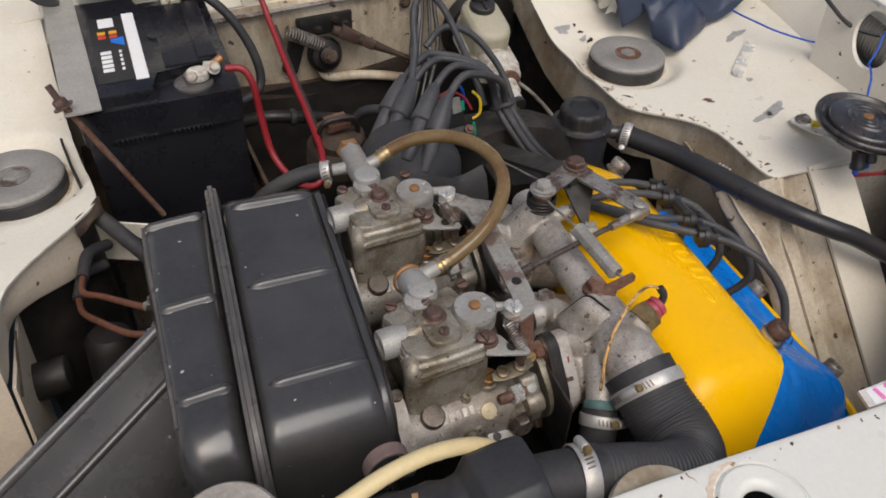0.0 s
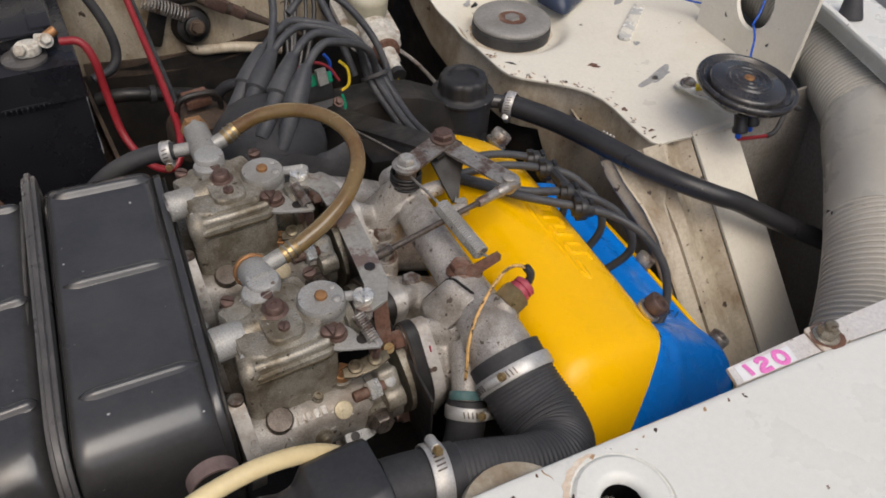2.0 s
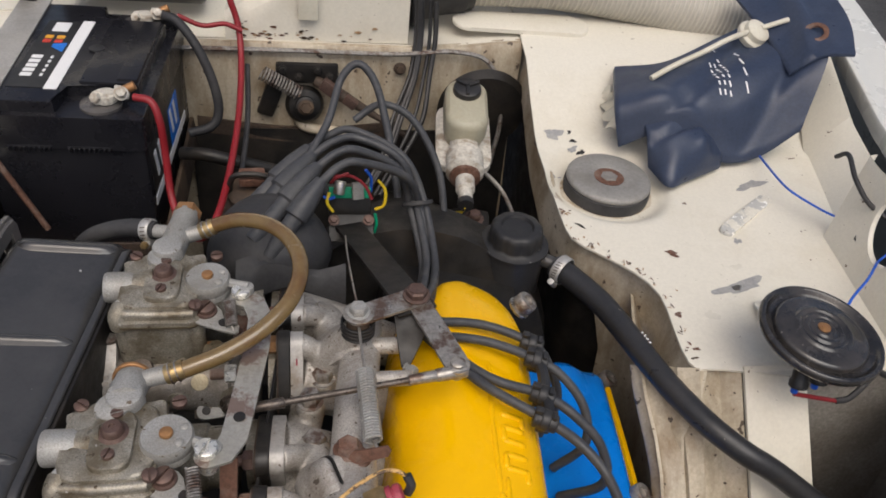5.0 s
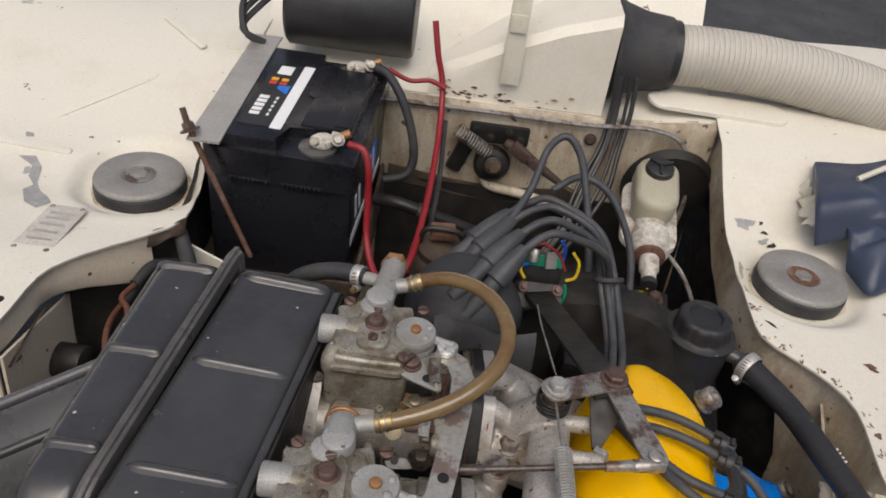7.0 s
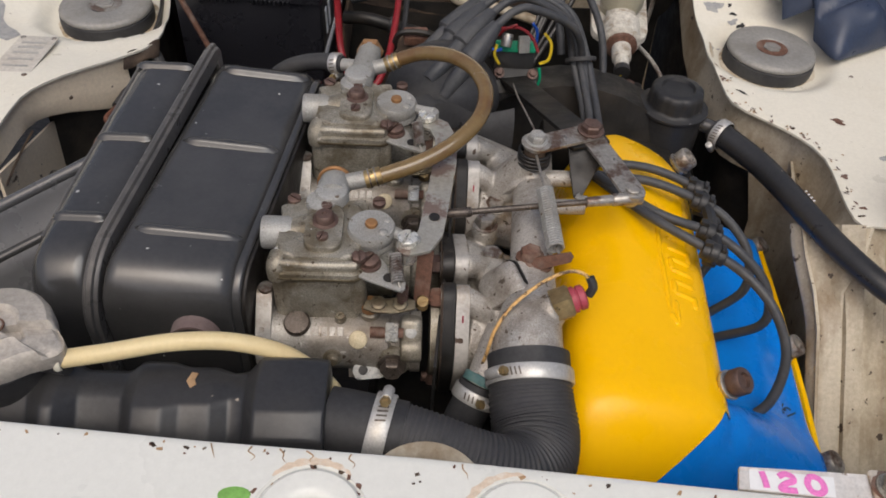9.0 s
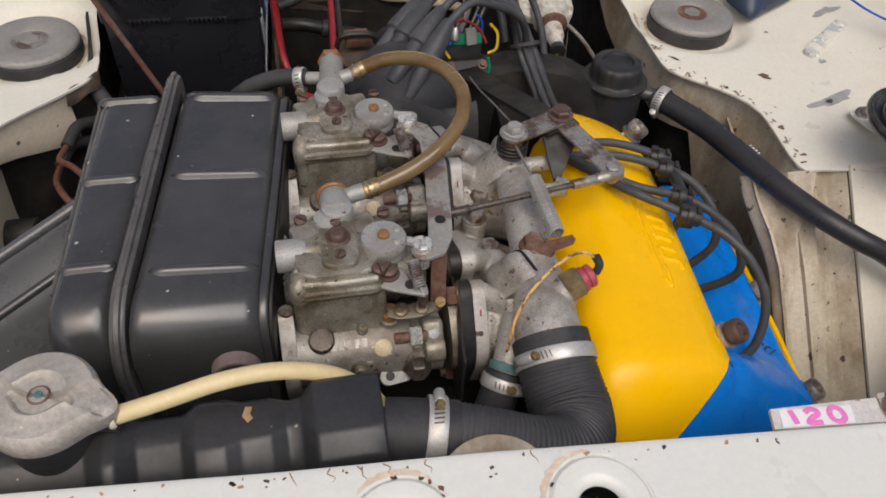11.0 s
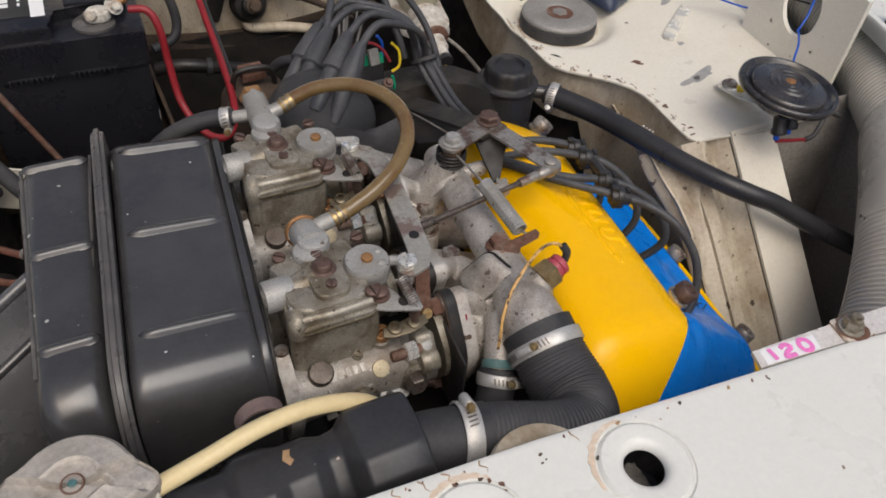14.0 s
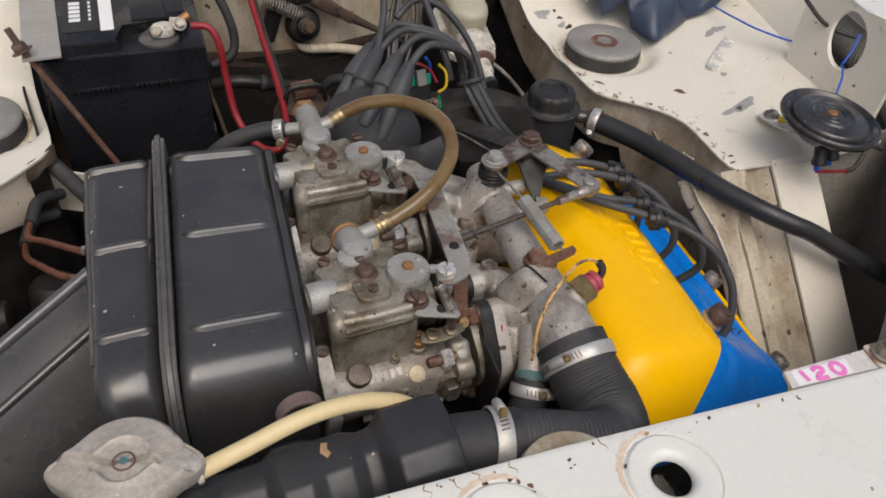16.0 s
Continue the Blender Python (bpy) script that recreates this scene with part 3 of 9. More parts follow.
    for (cx, cy), a0, a1 in (((-0.079, -0.6395), 0.9, 2.3), ((0.037, -0.6445), 1.5, 3.3)):
        bm = bmesh.new()
        rows = []
        for k in range(19):
            a = lerp(a0, a1, k / 18)
            w = 0.0034 * math.sin(k / 18 * math.pi) ** 0.5 * (0.8 + 0.25 * math.sin(k * 2.3)) + 0.0003
            rows.append([Vector((cx + math.cos(a) * (0.0338 + q), min(cy + math.sin(a) * (0.0338 + q), rear_y(cx) - 0.0022), PANEL_Z + 0.0004)) for q in (-w * 0.4, 0, w)])
        grid_sheet(bm, rows, 0.0004)
        part("rubbed_arc", bm, "tan_worn", p, "tan undercoat rubbed bare round the boss")
    for x0 in (-0.139, -0.117, -0.099, -0.083, -0.060, 0.004):
        y0 = rear_y(x0) - 0.0015
        pts = [(x0 + 0.0016 * math.sin(3.1 * k + x0 * 90) + 0.0012 * k, y0 - 0.0030 * k, PANEL_Z + 0.0002) for k in range(4)]
        part("rust_crack", tube(bmesh.new(), pts, [0.0005, 0.0004, 0.0003, 0.0001], 5, 3), "rust_stain", p, "rusty crack in the paint")
    # brown flakes along the rear edge and round the bosses
    for k in range(40):
        if k < 26:
            x = rnd.uniform(-0.30, 0.16)
            y = rear_y(x) - 0.003 - abs(rnd.gauss(0, 0.003))
        else:
            a, (bx, by) = rnd.uniform(0.2, 2.9), rnd.choice(((0.037, -0.6445), (-0.079, -0.6395)))
            x, y = bx + 0.0325 * math.cos(a) + rnd.gauss(0, 0.003), by + 0.0325 * math.sin(a) + rnd.gauss(0, 0.003)
            if y > rear_y(x) - 0.004:
                continue
        w = rnd.uniform(0.0004, 0.0013)
        poly = [(math.cos(t) * w * 1.6 * (1 + 0.3 * math.sin(3 * t + k)), math.sin(t) * w * (1 + 0.3 * math.sin(2 * t + k))) for t in np.linspace(0, math.tau, 13)[:-1]]
        part("paint_flake", prism(bmesh.new(), poly, 0, 0.0008, pose(x, y, PANEL_Z - 0.0005, 0, 0, rnd.uniform(0, 180))), rnd.choice(("rust", "rust_stain", "grime")), p)
    return p


def disc_dish(x, y, cx, cy, depth, r=0.080):
    d = math.hypot(x - cx, y - cy)
    return -depth * (1 - smooth01((d - 0.062) / (r - 0.062)))


def dense(line, lo, hi, step=0.007):
    """The edge line with extra rows between lo and hi."""
    out = []
    for (ya, xa), (yb, xb) in zip(line, line[1:]):
        n = max(1, int((ya - yb) / step)) if ya <= hi and yb >= lo else 1
        out += [(lerp(ya, yb, k / n), lerp(xa, xb, k / n)) for k in range(n)]
    return out + [line[-1]]


def right_z(x, y):
    z = -0.012 + 0.08 * smooth01((y - 0.06) / 0.2) * 0.9
    z += 0.008 * smooth01((x - 0.5) / 0.2)
    return z + disc_dish(x, y, 0.398, 0.0, 0.014)


RIGHT_IN = [(0.60, 0.345), (0.40, 0.338), (0.30, 0.334), (0.208, 0.330), (0.15, 0.328), (0.10, 0.327), (0.06, 0.326), (0.03, 0.325), (0.0, 0.324), (-0.03, 0.323), (-0.06, 0.322), (-0.09, 0.322),
            (-0.105, 0.325), (-0.12, 0.336), (-0.135, 0.352), (-0.15, 0.368), (-0.165, 0.381), (-0.18, 0.390), (-0.2, 0.396), (-0.22, 0.396), (-0.25, 0.393), (-0.275, 0.391), (-0.292, 0.392), (-0.302, 0.398)]


def right_out(y):
    return float(np.interp(y, [-0.32, -0.28, -0.18, -0.08, 0.3, 0.6], [0.60, 0.612, 0.64, 0.66, 0.76, 0.84]))


def build_right_wing():
    bm = bmesh.new()
    rows = []
    for y, xi in dense(RIGHT_IN, -0.11, 0.11):
        xo = right_out(y)
        ts = [0, 0.015, 0.04] + [0.04 + 0.96 * k / 44 for k in range(1, 45)]
        row = []
        for t in ts:
            x = lerp(xi, xo, t)
            yy = y - (0.012 * smooth01((x - 0.40) / 0.1) if y < -0.29 else 0)
            row.append(Vector((x, yy, right_z(x, yy) - (0.0012 if t == 0 else 0))))
        rows.append(row)
    grid_sheet(bm, rows, 0.0025)
    w = single("inner_wing_right", bm, "cream", "cream painted inner wing top with chipped grey and rusty patches", "car panel", kind="structure")
    bm = prism(bmesh.new(), rrect(0.017, 0.112, 0.008), 0, 0.0045, pose(0.552, -0.068, right_z(0.552, -0.068) - 0.0010, 0, 0, -52), 0.004, 4)
    part("pressed_rib", bm, "worn_cream", w, "raised rib worn through to primer", smooth=60)
    bm = bmesh.new()
    pts = [(xi + 0.006, y) for y, xi in RIGHT_IN]
    depths = (0.0, 0.02, 0.045, 0.08, 0.13, 0.2, 0.3, 0.42)
    rows = [[Vector((x, y, right_z(x, y) - 0.002 - d)) for x, y in pts] for d in depths]
    for row, d, dep in zip(rows, (0.0, 0.004, 0.006, 0.006, 0.004, 0.002, 0.0, 0.0), depths):
        for p in row:
            p.z += dep * (1 - lerp(0.17, 1.0, smooth01((-0.142 - p.y) / 0.03)))
            p.x += d - 0.033 * smooth01((-0.19 - p.y) / 0.11) * smooth01(dep / 0.05)
            k = smooth01((-0.19 - p.y) / 0.11)
            p.y -= 0.94 * min(dep, 0.36) * k * k
    grid_sheet(bm, rows, 0.003, Vector((1, 0, 0)))
    part("side_wall", bm, "dirty_cream", w, "cream wall stained brown with oil")
    # black sheet below the short side wall, its colour standing for deep shade
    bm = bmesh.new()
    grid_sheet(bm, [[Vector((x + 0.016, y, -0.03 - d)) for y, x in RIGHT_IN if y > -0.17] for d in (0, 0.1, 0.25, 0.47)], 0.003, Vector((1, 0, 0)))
    part("lower_wall", bm, "soot_and_shade", w, "black sheet standing in for the shade under the wing")
    # front face under the wing tip, then the flat chassis strut beside it
    bm = bmesh.new()
    rows = [[Vector((x, -0.294 - 0.10 * d, right_z(min(x, 0.6), -0.3) - 0.003 - d)) for x in (0.40, 0.44, 0.48, 0.53, 0.58, 0.64, 0.72)] for d in (0, 0.05, 0.12, 0.2, 0.3, 0.42)]
    grid_sheet(bm, rows, 0.003, Vector((0, 1, 0)))
    part("front_wall", bm, "mud", w, "grey dusty inner arch wall")
    bm = bmesh.new()
    t0, t1 = Vector((0.4415, -0.311, -0.015)), Vector((0.506, -0.310, -0.016))
    dn = Vector((0.0, -0.235, -0.235))
    grid_sheet(bm, [[lerp(t0, t1, k / 3) + dn * s for k in range(4)] for s in (-0.03, 0.3, 0.6, 1, 1.5)], 0.004, Vector((0, 0.5, -0.8)))
    part("chassis_leg", bm, "cream", w, "flat cream chassis leg")
    bm = bmesh.new()
    prof = [(x - 0.0105, -0.309 - 0.73 * h, -0.018 + 0.68 * h) for x, h in ((0.362, -0.012), (0.368, -0.002), (0.373, 0.0), (0.3885, 0.0), (0.3895, -0.005), (0.3915, -0.005), (0.3925, 0.0), (0.409, -0.001), (0.413, -0.010), (0.436, -0.014), (0.445, -0.006), (0.4518, -0.002))]
    grid_sheet(bm, [[Vector(p) + dn * s + Vector((0.0, 0.73, -0.68)) * 0.040 * smooth01((0.398 - p[0]) / 0.04) * (1 - smooth01((s + 0.03) / 0.33)) for p in prof] for s in (-0.03, 0.03, 0.08, 0.14, 0.2, 0.26, 0.32, 0.6, 1, 1.5)], 0.004, Vector((0, 0.5, -0.8)))
    part("chassis_rib", bm, "dirty_cream", w, "ribbed cream chassis pressing")
    # arch wall running back from the pressing to the wing wall
    bm = bmesh.new()
    rows = []
    for s in (-0.03, 0.1, 0.2, 0.3, 0.45, 0.6, 1.0, 1.5):
        a = Vector((0.354, -0.300, -0.010)) + dn * s + Vector((0.0, 0.73, -0.68)) * 0.040 * (1 - smooth01((s + 0.03) / 0.33))
        rows.append([a + Vector((0.040 * k, 0.13 * k, -0.02 * k - 0.006 * math.sin(k * 3.1))) for k in (0, 0.1, 0.25, 0.5, 0.75, 1)])
    grid_sheet(bm, rows, 0.003, Vector((1, 0, 0)))
    part("arch_wall", bm, "dirty_cream", w, "cream arch wall stained brown with oil")
    # shaped paint losses: bare grey primer and rust
    def loss(cx, cy, poly, mat, zf, parent, label):
        bm = bmesh.new()
        c = bm.verts.new((cx, cy, zf(cx, cy) + 0.0005))
        vs = [bm.verts.new((cx + x, cy + y, zf(cx + x, cy + y) + 0.0005)) for x, y in poly]
        for i in range(len(vs)):
            bm.faces.new((c, vs[i], vs[(i + 1) % len(vs)]))
        part("paint_loss", bm, mat, parent, label)
    def blot(rx, ry, seed, rot=0.0, n=26):
        r = random.Random(seed)
        ph = [r.uniform(0, 6.28) for _ in range(4)]
        out = []
        for i in range(n):
            a = i / n * math.tau
            k = 1 + 0.28 * math.sin(2 * a + ph[0]) + 0.2 * math.sin(3 * a + ph[1]) + 0.14 * math.sin(5 * a + ph[2]) + 0.08 * math.sin(9 * a + ph[3])
            x, y = rx * k * math.cos(a), ry * k * math.sin(a)
            out.append((x * math.cos(rot) - y * math.sin(rot), x * math.sin(rot) + y * math.cos(rot)))
        return out
    for cx, cy, rx, ry, sd, rot, mt in ((0.490, -0.190, 0.027, 0.009, 1, 0.25, "primer"), (0.485, -0.192, 0.006, 0.004, 2, 0, "white_plastic"), (0.585, -0.008, 0.018, 0.008, 3, 0.3, "primer"), (0.352, 0.101, 0.010, 0.013, 4, 0.2, "primer"), (0.35, 0.135, 0.007, 0.004, 15, 0.2, "primer"), (0.342, 0.03, 0.005, 0.003, 16, 0.2, "primer"), (0.376, 0.088, 0.004, 0.003, 17, 0.4, "soot_and_shade"), (0.384, 0.072, 0.005, 0.0022, 18, 0.2, "soot_and_shade"), (0.52, -0.115, 0.006, 0.0035, 19, 1.0, "primer"), (0.374, 0.103, 0.004, 0.0022, 20, 0.9, "soot_and_shade"),
                                        (0.433, -0.135, 0.0075, 0.0045, 5, -0.4, "rust"), (0.404, -0.230, 0.0045, 0.003, 6, 0, "rust"), (0.373, 0.074, 0.006, 0.004, 8, 0.5, "primer"),
                                        (0.372, 0.112, 0.004, 0.0022, 10, 0.6, "soot_and_shade"), (0.365, 0.128, 0.003, 0.002, 11, 0.2, "soot_and_shade"), (0.340, -0.085, 0.006, 0.002, 12, -0.7, "soot_and_shade"), (0.405, -0.277, 0.003, 0.0025, 13, 0, "rust")):
        loss(cx, cy, blot(rx, ry, sd, rot), mt, right_z, w, "bare patch where the paint is lost")
    rnd = random.Random(21)
    for k in range(64):
        y, xi = RIGHT_IN[rnd.randrange(8, len(RIGHT_IN))]
        cx, cy = xi + 0.0015 + abs(rnd.gauss(0, 0.006)), y + rnd.uniform(-0.006, 0.006)
        if cy > -0.298:
            loss(cx, cy, blot(rnd.uniform(0.0007, 0.0028), rnd.uniform(0.0006, 0.0015), 40 + k, rnd.uniform(0, 3)), rnd.choice(("rust", "rust_stain", "brown_bolt", "grime")), right_z, w, "small rusty edge chip")
    # brace panel standing on the wing, with an oval opening, open behind its rear edge
    bm = bmesh.new()
    n = 44
    def side(u, z):
        k = (z - 0.01) / 0.06
        return Vector((lerp(0.6095, 0.6326, u) + k * lerp(0.0061, 0.0195, u), lerp(-0.2853, -0.1085, u) + k * lerp(0.0025, 0.0177, u), z))
    def top(u):
        return lerp(0.112, 0.088, smooth01(u))
    cu, cz, ru, rz = 0.494, 0.060, 0.170, 0.0325
    rings = [[], [], []]
    for i in range(n):
        a = i / n * math.tau
        c, s = math.cos(a), math.sin(a)
        k = 1 / max(abs(c), abs(s))
        rings[0].append(side(cu + c * k * 0.24, cz + s * k * 0.0375))
        rings[1].append(side(cu + c * ru * 1.05, cz + s * rz * 1.05))
        rings[2].append(side(cu + c * ru, cz + s * rz) + Vector((0.005, 0, 0)))
    skin(bm, rings, cap0=False, cap1=False)
    def patch(u0, u1, z0, z1, nu=5):
        for k in range(nu):
            a, b = lerp(u0, u1, k / nu), lerp(u0, u1, (k + 1) / nu)
            bm.faces.new([bm.verts.new(p) for p in (side(a, z0 if z0 > 0 else -0.012), side(b, z0 if z0 > 0 else -0.012), side(b, z1 if z1 else top(b)), side(a, z1 if z1 else top(a)))])
    patch(0, cu - 0.24, 0, None)
    patch(cu + 0.24, 1, 0, None)
    patch(cu - 0.24, cu + 0.24, 0, cz - 0.0375)
    patch(cu - 0.24, cu + 0.24, cz + 0.0375, None)
    # folded rear and front edges
    for u, d in ((1, Vector((0.012, 0.003, 0))), (0, Vector((0.010, 0.002, 0)))):
        bm.faces.new([bm.verts.new(p) for p in (side(u, -0.012), side(u, -0.012) + d, side(u, top(u)) + d, side(u, top(u)))])
    part("side_panel", bm, "cream", w, "cream brace panel with an oval opening")
    bm = bmesh.new()
    grid_sheet(bm, [[Vector((right_out(y) + a, y, right_z(right_out(y), y) + b)) for a, b in ((-0.004, -0.006), (0.018, 0.022), (0.040, 0.050 - 0.04 * smooth01((y - 0.05) / 0.2)))] for y in (-0.105, -0.04, 0.05, 0.2, 0.4, 0.6)], 0.003, Vector((1, 0, 0)))
    part("side_panel", bm, "cream", w)
    return w


def build_bay_dark_floor():
    """Added black sheet that closes the bay below the engine, so gaps stay dark."""
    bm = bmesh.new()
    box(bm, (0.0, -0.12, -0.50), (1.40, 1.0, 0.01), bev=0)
    single("bay_floor", bm, "soot_and_shade", "added black sheet that keeps the gaps below the engine dark", "undertray", kind="structure")


def build_right_fender():
    """Outer wing: gutter flange, flat top and the outer skin going down."""
    line = [(-0.66, 0.512), (-0.525, 0.573), (-0.413, 0.618), (-0.265, 0.671), (0.013, 0.737), (0.193, 0.793), (0.40, 0.85), (0.62, 0.90)]
    bm = bmesh.new()
    prof = [(0.004, -0.0205), (0.0, -0.0205), (0.0, -0.003), (0.001, -0.0008), (0.003, 0.0), (0.0075, 0.0), (0.0092, -0.0012), (0.0100, -0.004), (0.0112, -0.0095), (0.014, -0.0110), (0.05, -0.012), (0.084, -0.009), (0.096, -0.011), (0.103, -0.020), (0.112, -0.06), (0.13, -0.25), (0.14, -0.5)]
    rows = [[Vector((x + a, y, 0.075 + b)) for a, b in prof] for y, x in line]
    grid_sheet(bm, rows, 0.001, Vector((0.0, 0, -1)))
    f = single("outer_wing_right", bm, "white", "white outer wing with a raised bonnet gutter", "car panel", kind="structure", smooth=35)
    bm = bmesh.new()
    lathe(bm, (0.702, -0.277, 0.061), (0.06, 0.28, 1), [(0.0, 0), (0.0150, 0), (0.0145, 0.004), (0.0092, 0.029), (0.0082, 0.0305), (0.0048, 0.0302), (0.0040, 0.024), (0.0, 0.024)], 24)
    part("rubber_stop", bm, "hose_ribbed", f, "grey tapered hollow rubber bonnet stop", smooth=50)
    # dark inner arch behind the gutter
    bm = bmesh.new()
    grid_sheet(bm, [[Vector((x - 0.0 + a, y, 0.03 + b)) for a, b in ((0.01, 0.0), (0.02, -0.2), (0.02, -0.45))] for y, x in line[:4]], 0.002, Vector((1, 0, 0)))
    part("arch", bm, "mud", f, "dark dusty inner arch")


LEFT_IN = [(0.60, -0.33), (0.40, -0.332), (0.30, -0.333), (0.20, -0.333), (0.12, -0.332), (0.07, -0.330), (0.04, -0.327), (0.01, -0.323), (-0.02, -0.320), (-0.045, -0.319), (-0.058, -0.322), (-0.070, -0.330), (-0.083, -0.341), (-0.10, -0.354), (-0.12, -0.371), (-0.14, -0.387), (-0.157, -0.400),
           (-0.170, -0.409), (-0.185, -0.4145), (-0.205, -0.4165), (-0.235, -0.4175), (-0.25, -0.419), (-0.258, -0.423), (-0.263, -0.432)]


def left_z(x, y):
    z = 0.0 + 0.05 * smooth01((y - 0.05) / 0.3) + 0.012 * smooth01((-0.06 - y) / 0.1)
    z += 0.02 * smooth01((-0.46 - x) / 0.25)
    return z + disc_dish(x, y, -0.397, 0.025, 0.016) - 0.006 * smooth01((0.06 - abs(y)) / 0.05)


def surface_pose(zf, x, y, turn):
    """A frame lying on a sheet z = zf(x, y), turned about its normal."""
    d = 0.03
    n = Vector((zf(x - d, y) - zf(x + d, y), zf(x, y - d) - zf(x, y + d), 2 * d)).normalized()
    return Matrix.Translation((x, y, zf(x, y))) @ Vector((0, 0, 1)).rotation_difference(n).to_matrix().to_4x4() @ Matrix.Rotation(radians(turn), 4, "Z")


def build_left_wing():
    bm = bmesh.new()
    rows = []
    for y, xi in dense(LEFT_IN, -0.085, 0.13):
        row = []
        for k in range(60):
            t = k / 59
            x = lerp(xi, -0.74, t)
            row.append(Vector((x, y, left_z(x, y))))
        rows.append(row)
    grid_sheet(bm, rows, 0.0025)
    ribs = []
    for x, y, L, r in ((-0.4965, 0.1645, 0.165, 40), (-0.439, 0.331, 0.115, -45), (-0.536, 0.0515, 0.094, 88), (-0.345, 0.307, 0.05, 86)):
        ribs.append(prism(bmesh.new(), rrect(0.013, L, 0.006), 0, 0.003, surface_pose(left_z, x, y, -r) @ pose(0, 0, -0.0002), 0.0025, 3))
    w = single("inner_wing_left", bm, "cream", "cream painted inner wing top with scratches and grey patches", "car panel", kind="structure")
    for rb in ribs:
        part("pressed_rib", rb, "cream", w)
    # turned-down flange of even height round the wing edge
    edge_pts = [(xi - 0.003, y) for y, xi in LEFT_IN if y < -0.079]
    def drop(y):
        return 0.062 - 0.024 * smooth01((-0.085 - y) / 0.09)
    bm = bmesh.new()
    rows = []
    for k, o in ((0.0, 0.0), (0.06, -0.0012), (0.5, -0.001), (0.94, -0.001), (1.0, -0.003)):
        rows.append([Vector((x + o, y, left_z(x, y) - 0.001 - drop(y) * k)) for x, y in edge_pts])
    grid_sheet(bm, rows, 0.0025, Vector((-1, 0.3, 0)))
    part("side_wall", bm, "tan_cream", w, "yellowed cream flange under the wing edge")
    # flat gusset standing back under the flange, its weld seam and the front face of the wing
    bm = bmesh.new()
    grid_sheet(bm, [[Vector((-0.4165 - 0.02 * k, lerp(-0.262, -0.135, u), -0.022 - 0.26 * k - 0.03 * u)) for u in (0, 0.25, 0.5, 0.75, 1)] for k in (0, 0.25, 0.5, 1)], 0.003, Vector((-1, 0, 0)))
    part("arch_gusset", bm, "tan_cream", w, "yellowed cream gusset below the flange")
    bm = tube(bmesh.new(), [(-0.4150, -0.185, -0.0285), (-0.4155, -0.22, -0.031), (-0.416, -0.258, -0.038)], 0.0012, 6, 4)
    part("weld_seam", bm, "grime", w, "dark crack along the weld")
    bm = bmesh.new()
    grid_sheet(bm, [[Vector((x - 0.004 * d / 0.06, -0.2655, left_z(x, -0.26) - 0.003 - d)) for x in (-0.420, -0.436, -0.47, -0.55, -0.74)] for d in (0, 0.01, 0.05, 0.13, 0.25, 0.42)], 0.003, Vector((0, 1, 0)))
    part("front_wall", bm, "tan_cream", w, "yellowed cream front face of the inner wing")
    # arch wall behind the flange, shade put in as a black colour
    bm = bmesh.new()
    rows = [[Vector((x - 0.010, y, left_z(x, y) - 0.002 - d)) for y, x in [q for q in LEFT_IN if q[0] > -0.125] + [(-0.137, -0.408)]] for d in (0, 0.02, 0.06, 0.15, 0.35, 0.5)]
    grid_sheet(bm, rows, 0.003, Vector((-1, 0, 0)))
    part("lower_wall", bm, "soot_and_shade", w, "inner arch wall coloured black for the shade under the wing")
    # crumpled tab where the edge meets the battery bay
    bm = bmesh.new()
    rows = [[Vector((lerp(-0.345, -0.316, u), lerp(-0.082, -0.048, u) - 0.010 * v, left_z(-0.34, -0.07) + 0.0005 - 0.009 * v + 0.0015 * math.sin(u * 9 + v * 2))) for v in (0, 0.4, 0.8, 1.2)] for u in np.linspace(0, 1, 9)]
    grid_sheet(bm, rows, 0.002)
    part("bent_tab", bm, "grime", w, "crumpled rusty edge tab", smooth=70)
    for x, y, r in ((-0.4325, -0.222, 0.0045), (-0.450, -0.244, 0.0055)):
        bm = cyl(bmesh.new(), (x, y, left_z(x, y) - 0.001), (x, y, left_z(x, y) + 0.0005), r, n=18)
        part("hole", bm, "soot_and_shade", w, "dark drilled hole")
    bm = cyl(bmesh.new(), (-0.430, -0.176, -0.112), (-0.388, -0.180, -0.108), 0.019, n=24, bev=0.003)
    part("bump_rubber", bm, "soot_and_shade", w, "black round rubber buffer")
    for cx, cy, pts in ((-0.500, -0.012, [(-0.043, 0.042), (-0.024, 0.047), (-0.010, 0.030), (-0.002, 0.001), (0.010, -0.016), (0.024, -0.027), (0.034, -0.039), (0.024, -0.053), (0.007, -0.045), (-0.008, -0.019), (-0.003, -0.005), (-0.016, 0.010), (-0.021, 0.030)]), (-0.548, 0.070, [(-0.006, 0.004), (0.003, 0.005), (0.007, -0.002), (-0.002, -0.005)])):
        bm = bmesh.new()
        fine = [(lerp(a[0], b[0], t), lerp(a[1], b[1], t)) for a, b in zip(pts, pts[1:] + pts[:1]) for t in (0, 0.5)]
        vs = [bm.verts.new((cx + x, cy + y, left_z(cx + x, cy + y) + 0.0006)) for x, y in fine]
        f = bm.faces.new(vs)
        bmesh.ops.triangulate(bm, faces=[f])
        part("paint_loss", bm, "primer", w, "bare grey primer patch")
    # maker's plate with rivets
    m = pose(-0.4415, -0.104, left_z(-0.45, -0.104) + 0.0022, -4, 0, -1)
    bm = prism(bmesh.new(), rrect(0.041, 0.088, 0.002), 0, 0.001, m, 0.0004)
    pl = part("data_plate", bm, "plate", w, "small etched metal data plate")
    bm = bmesh.new()
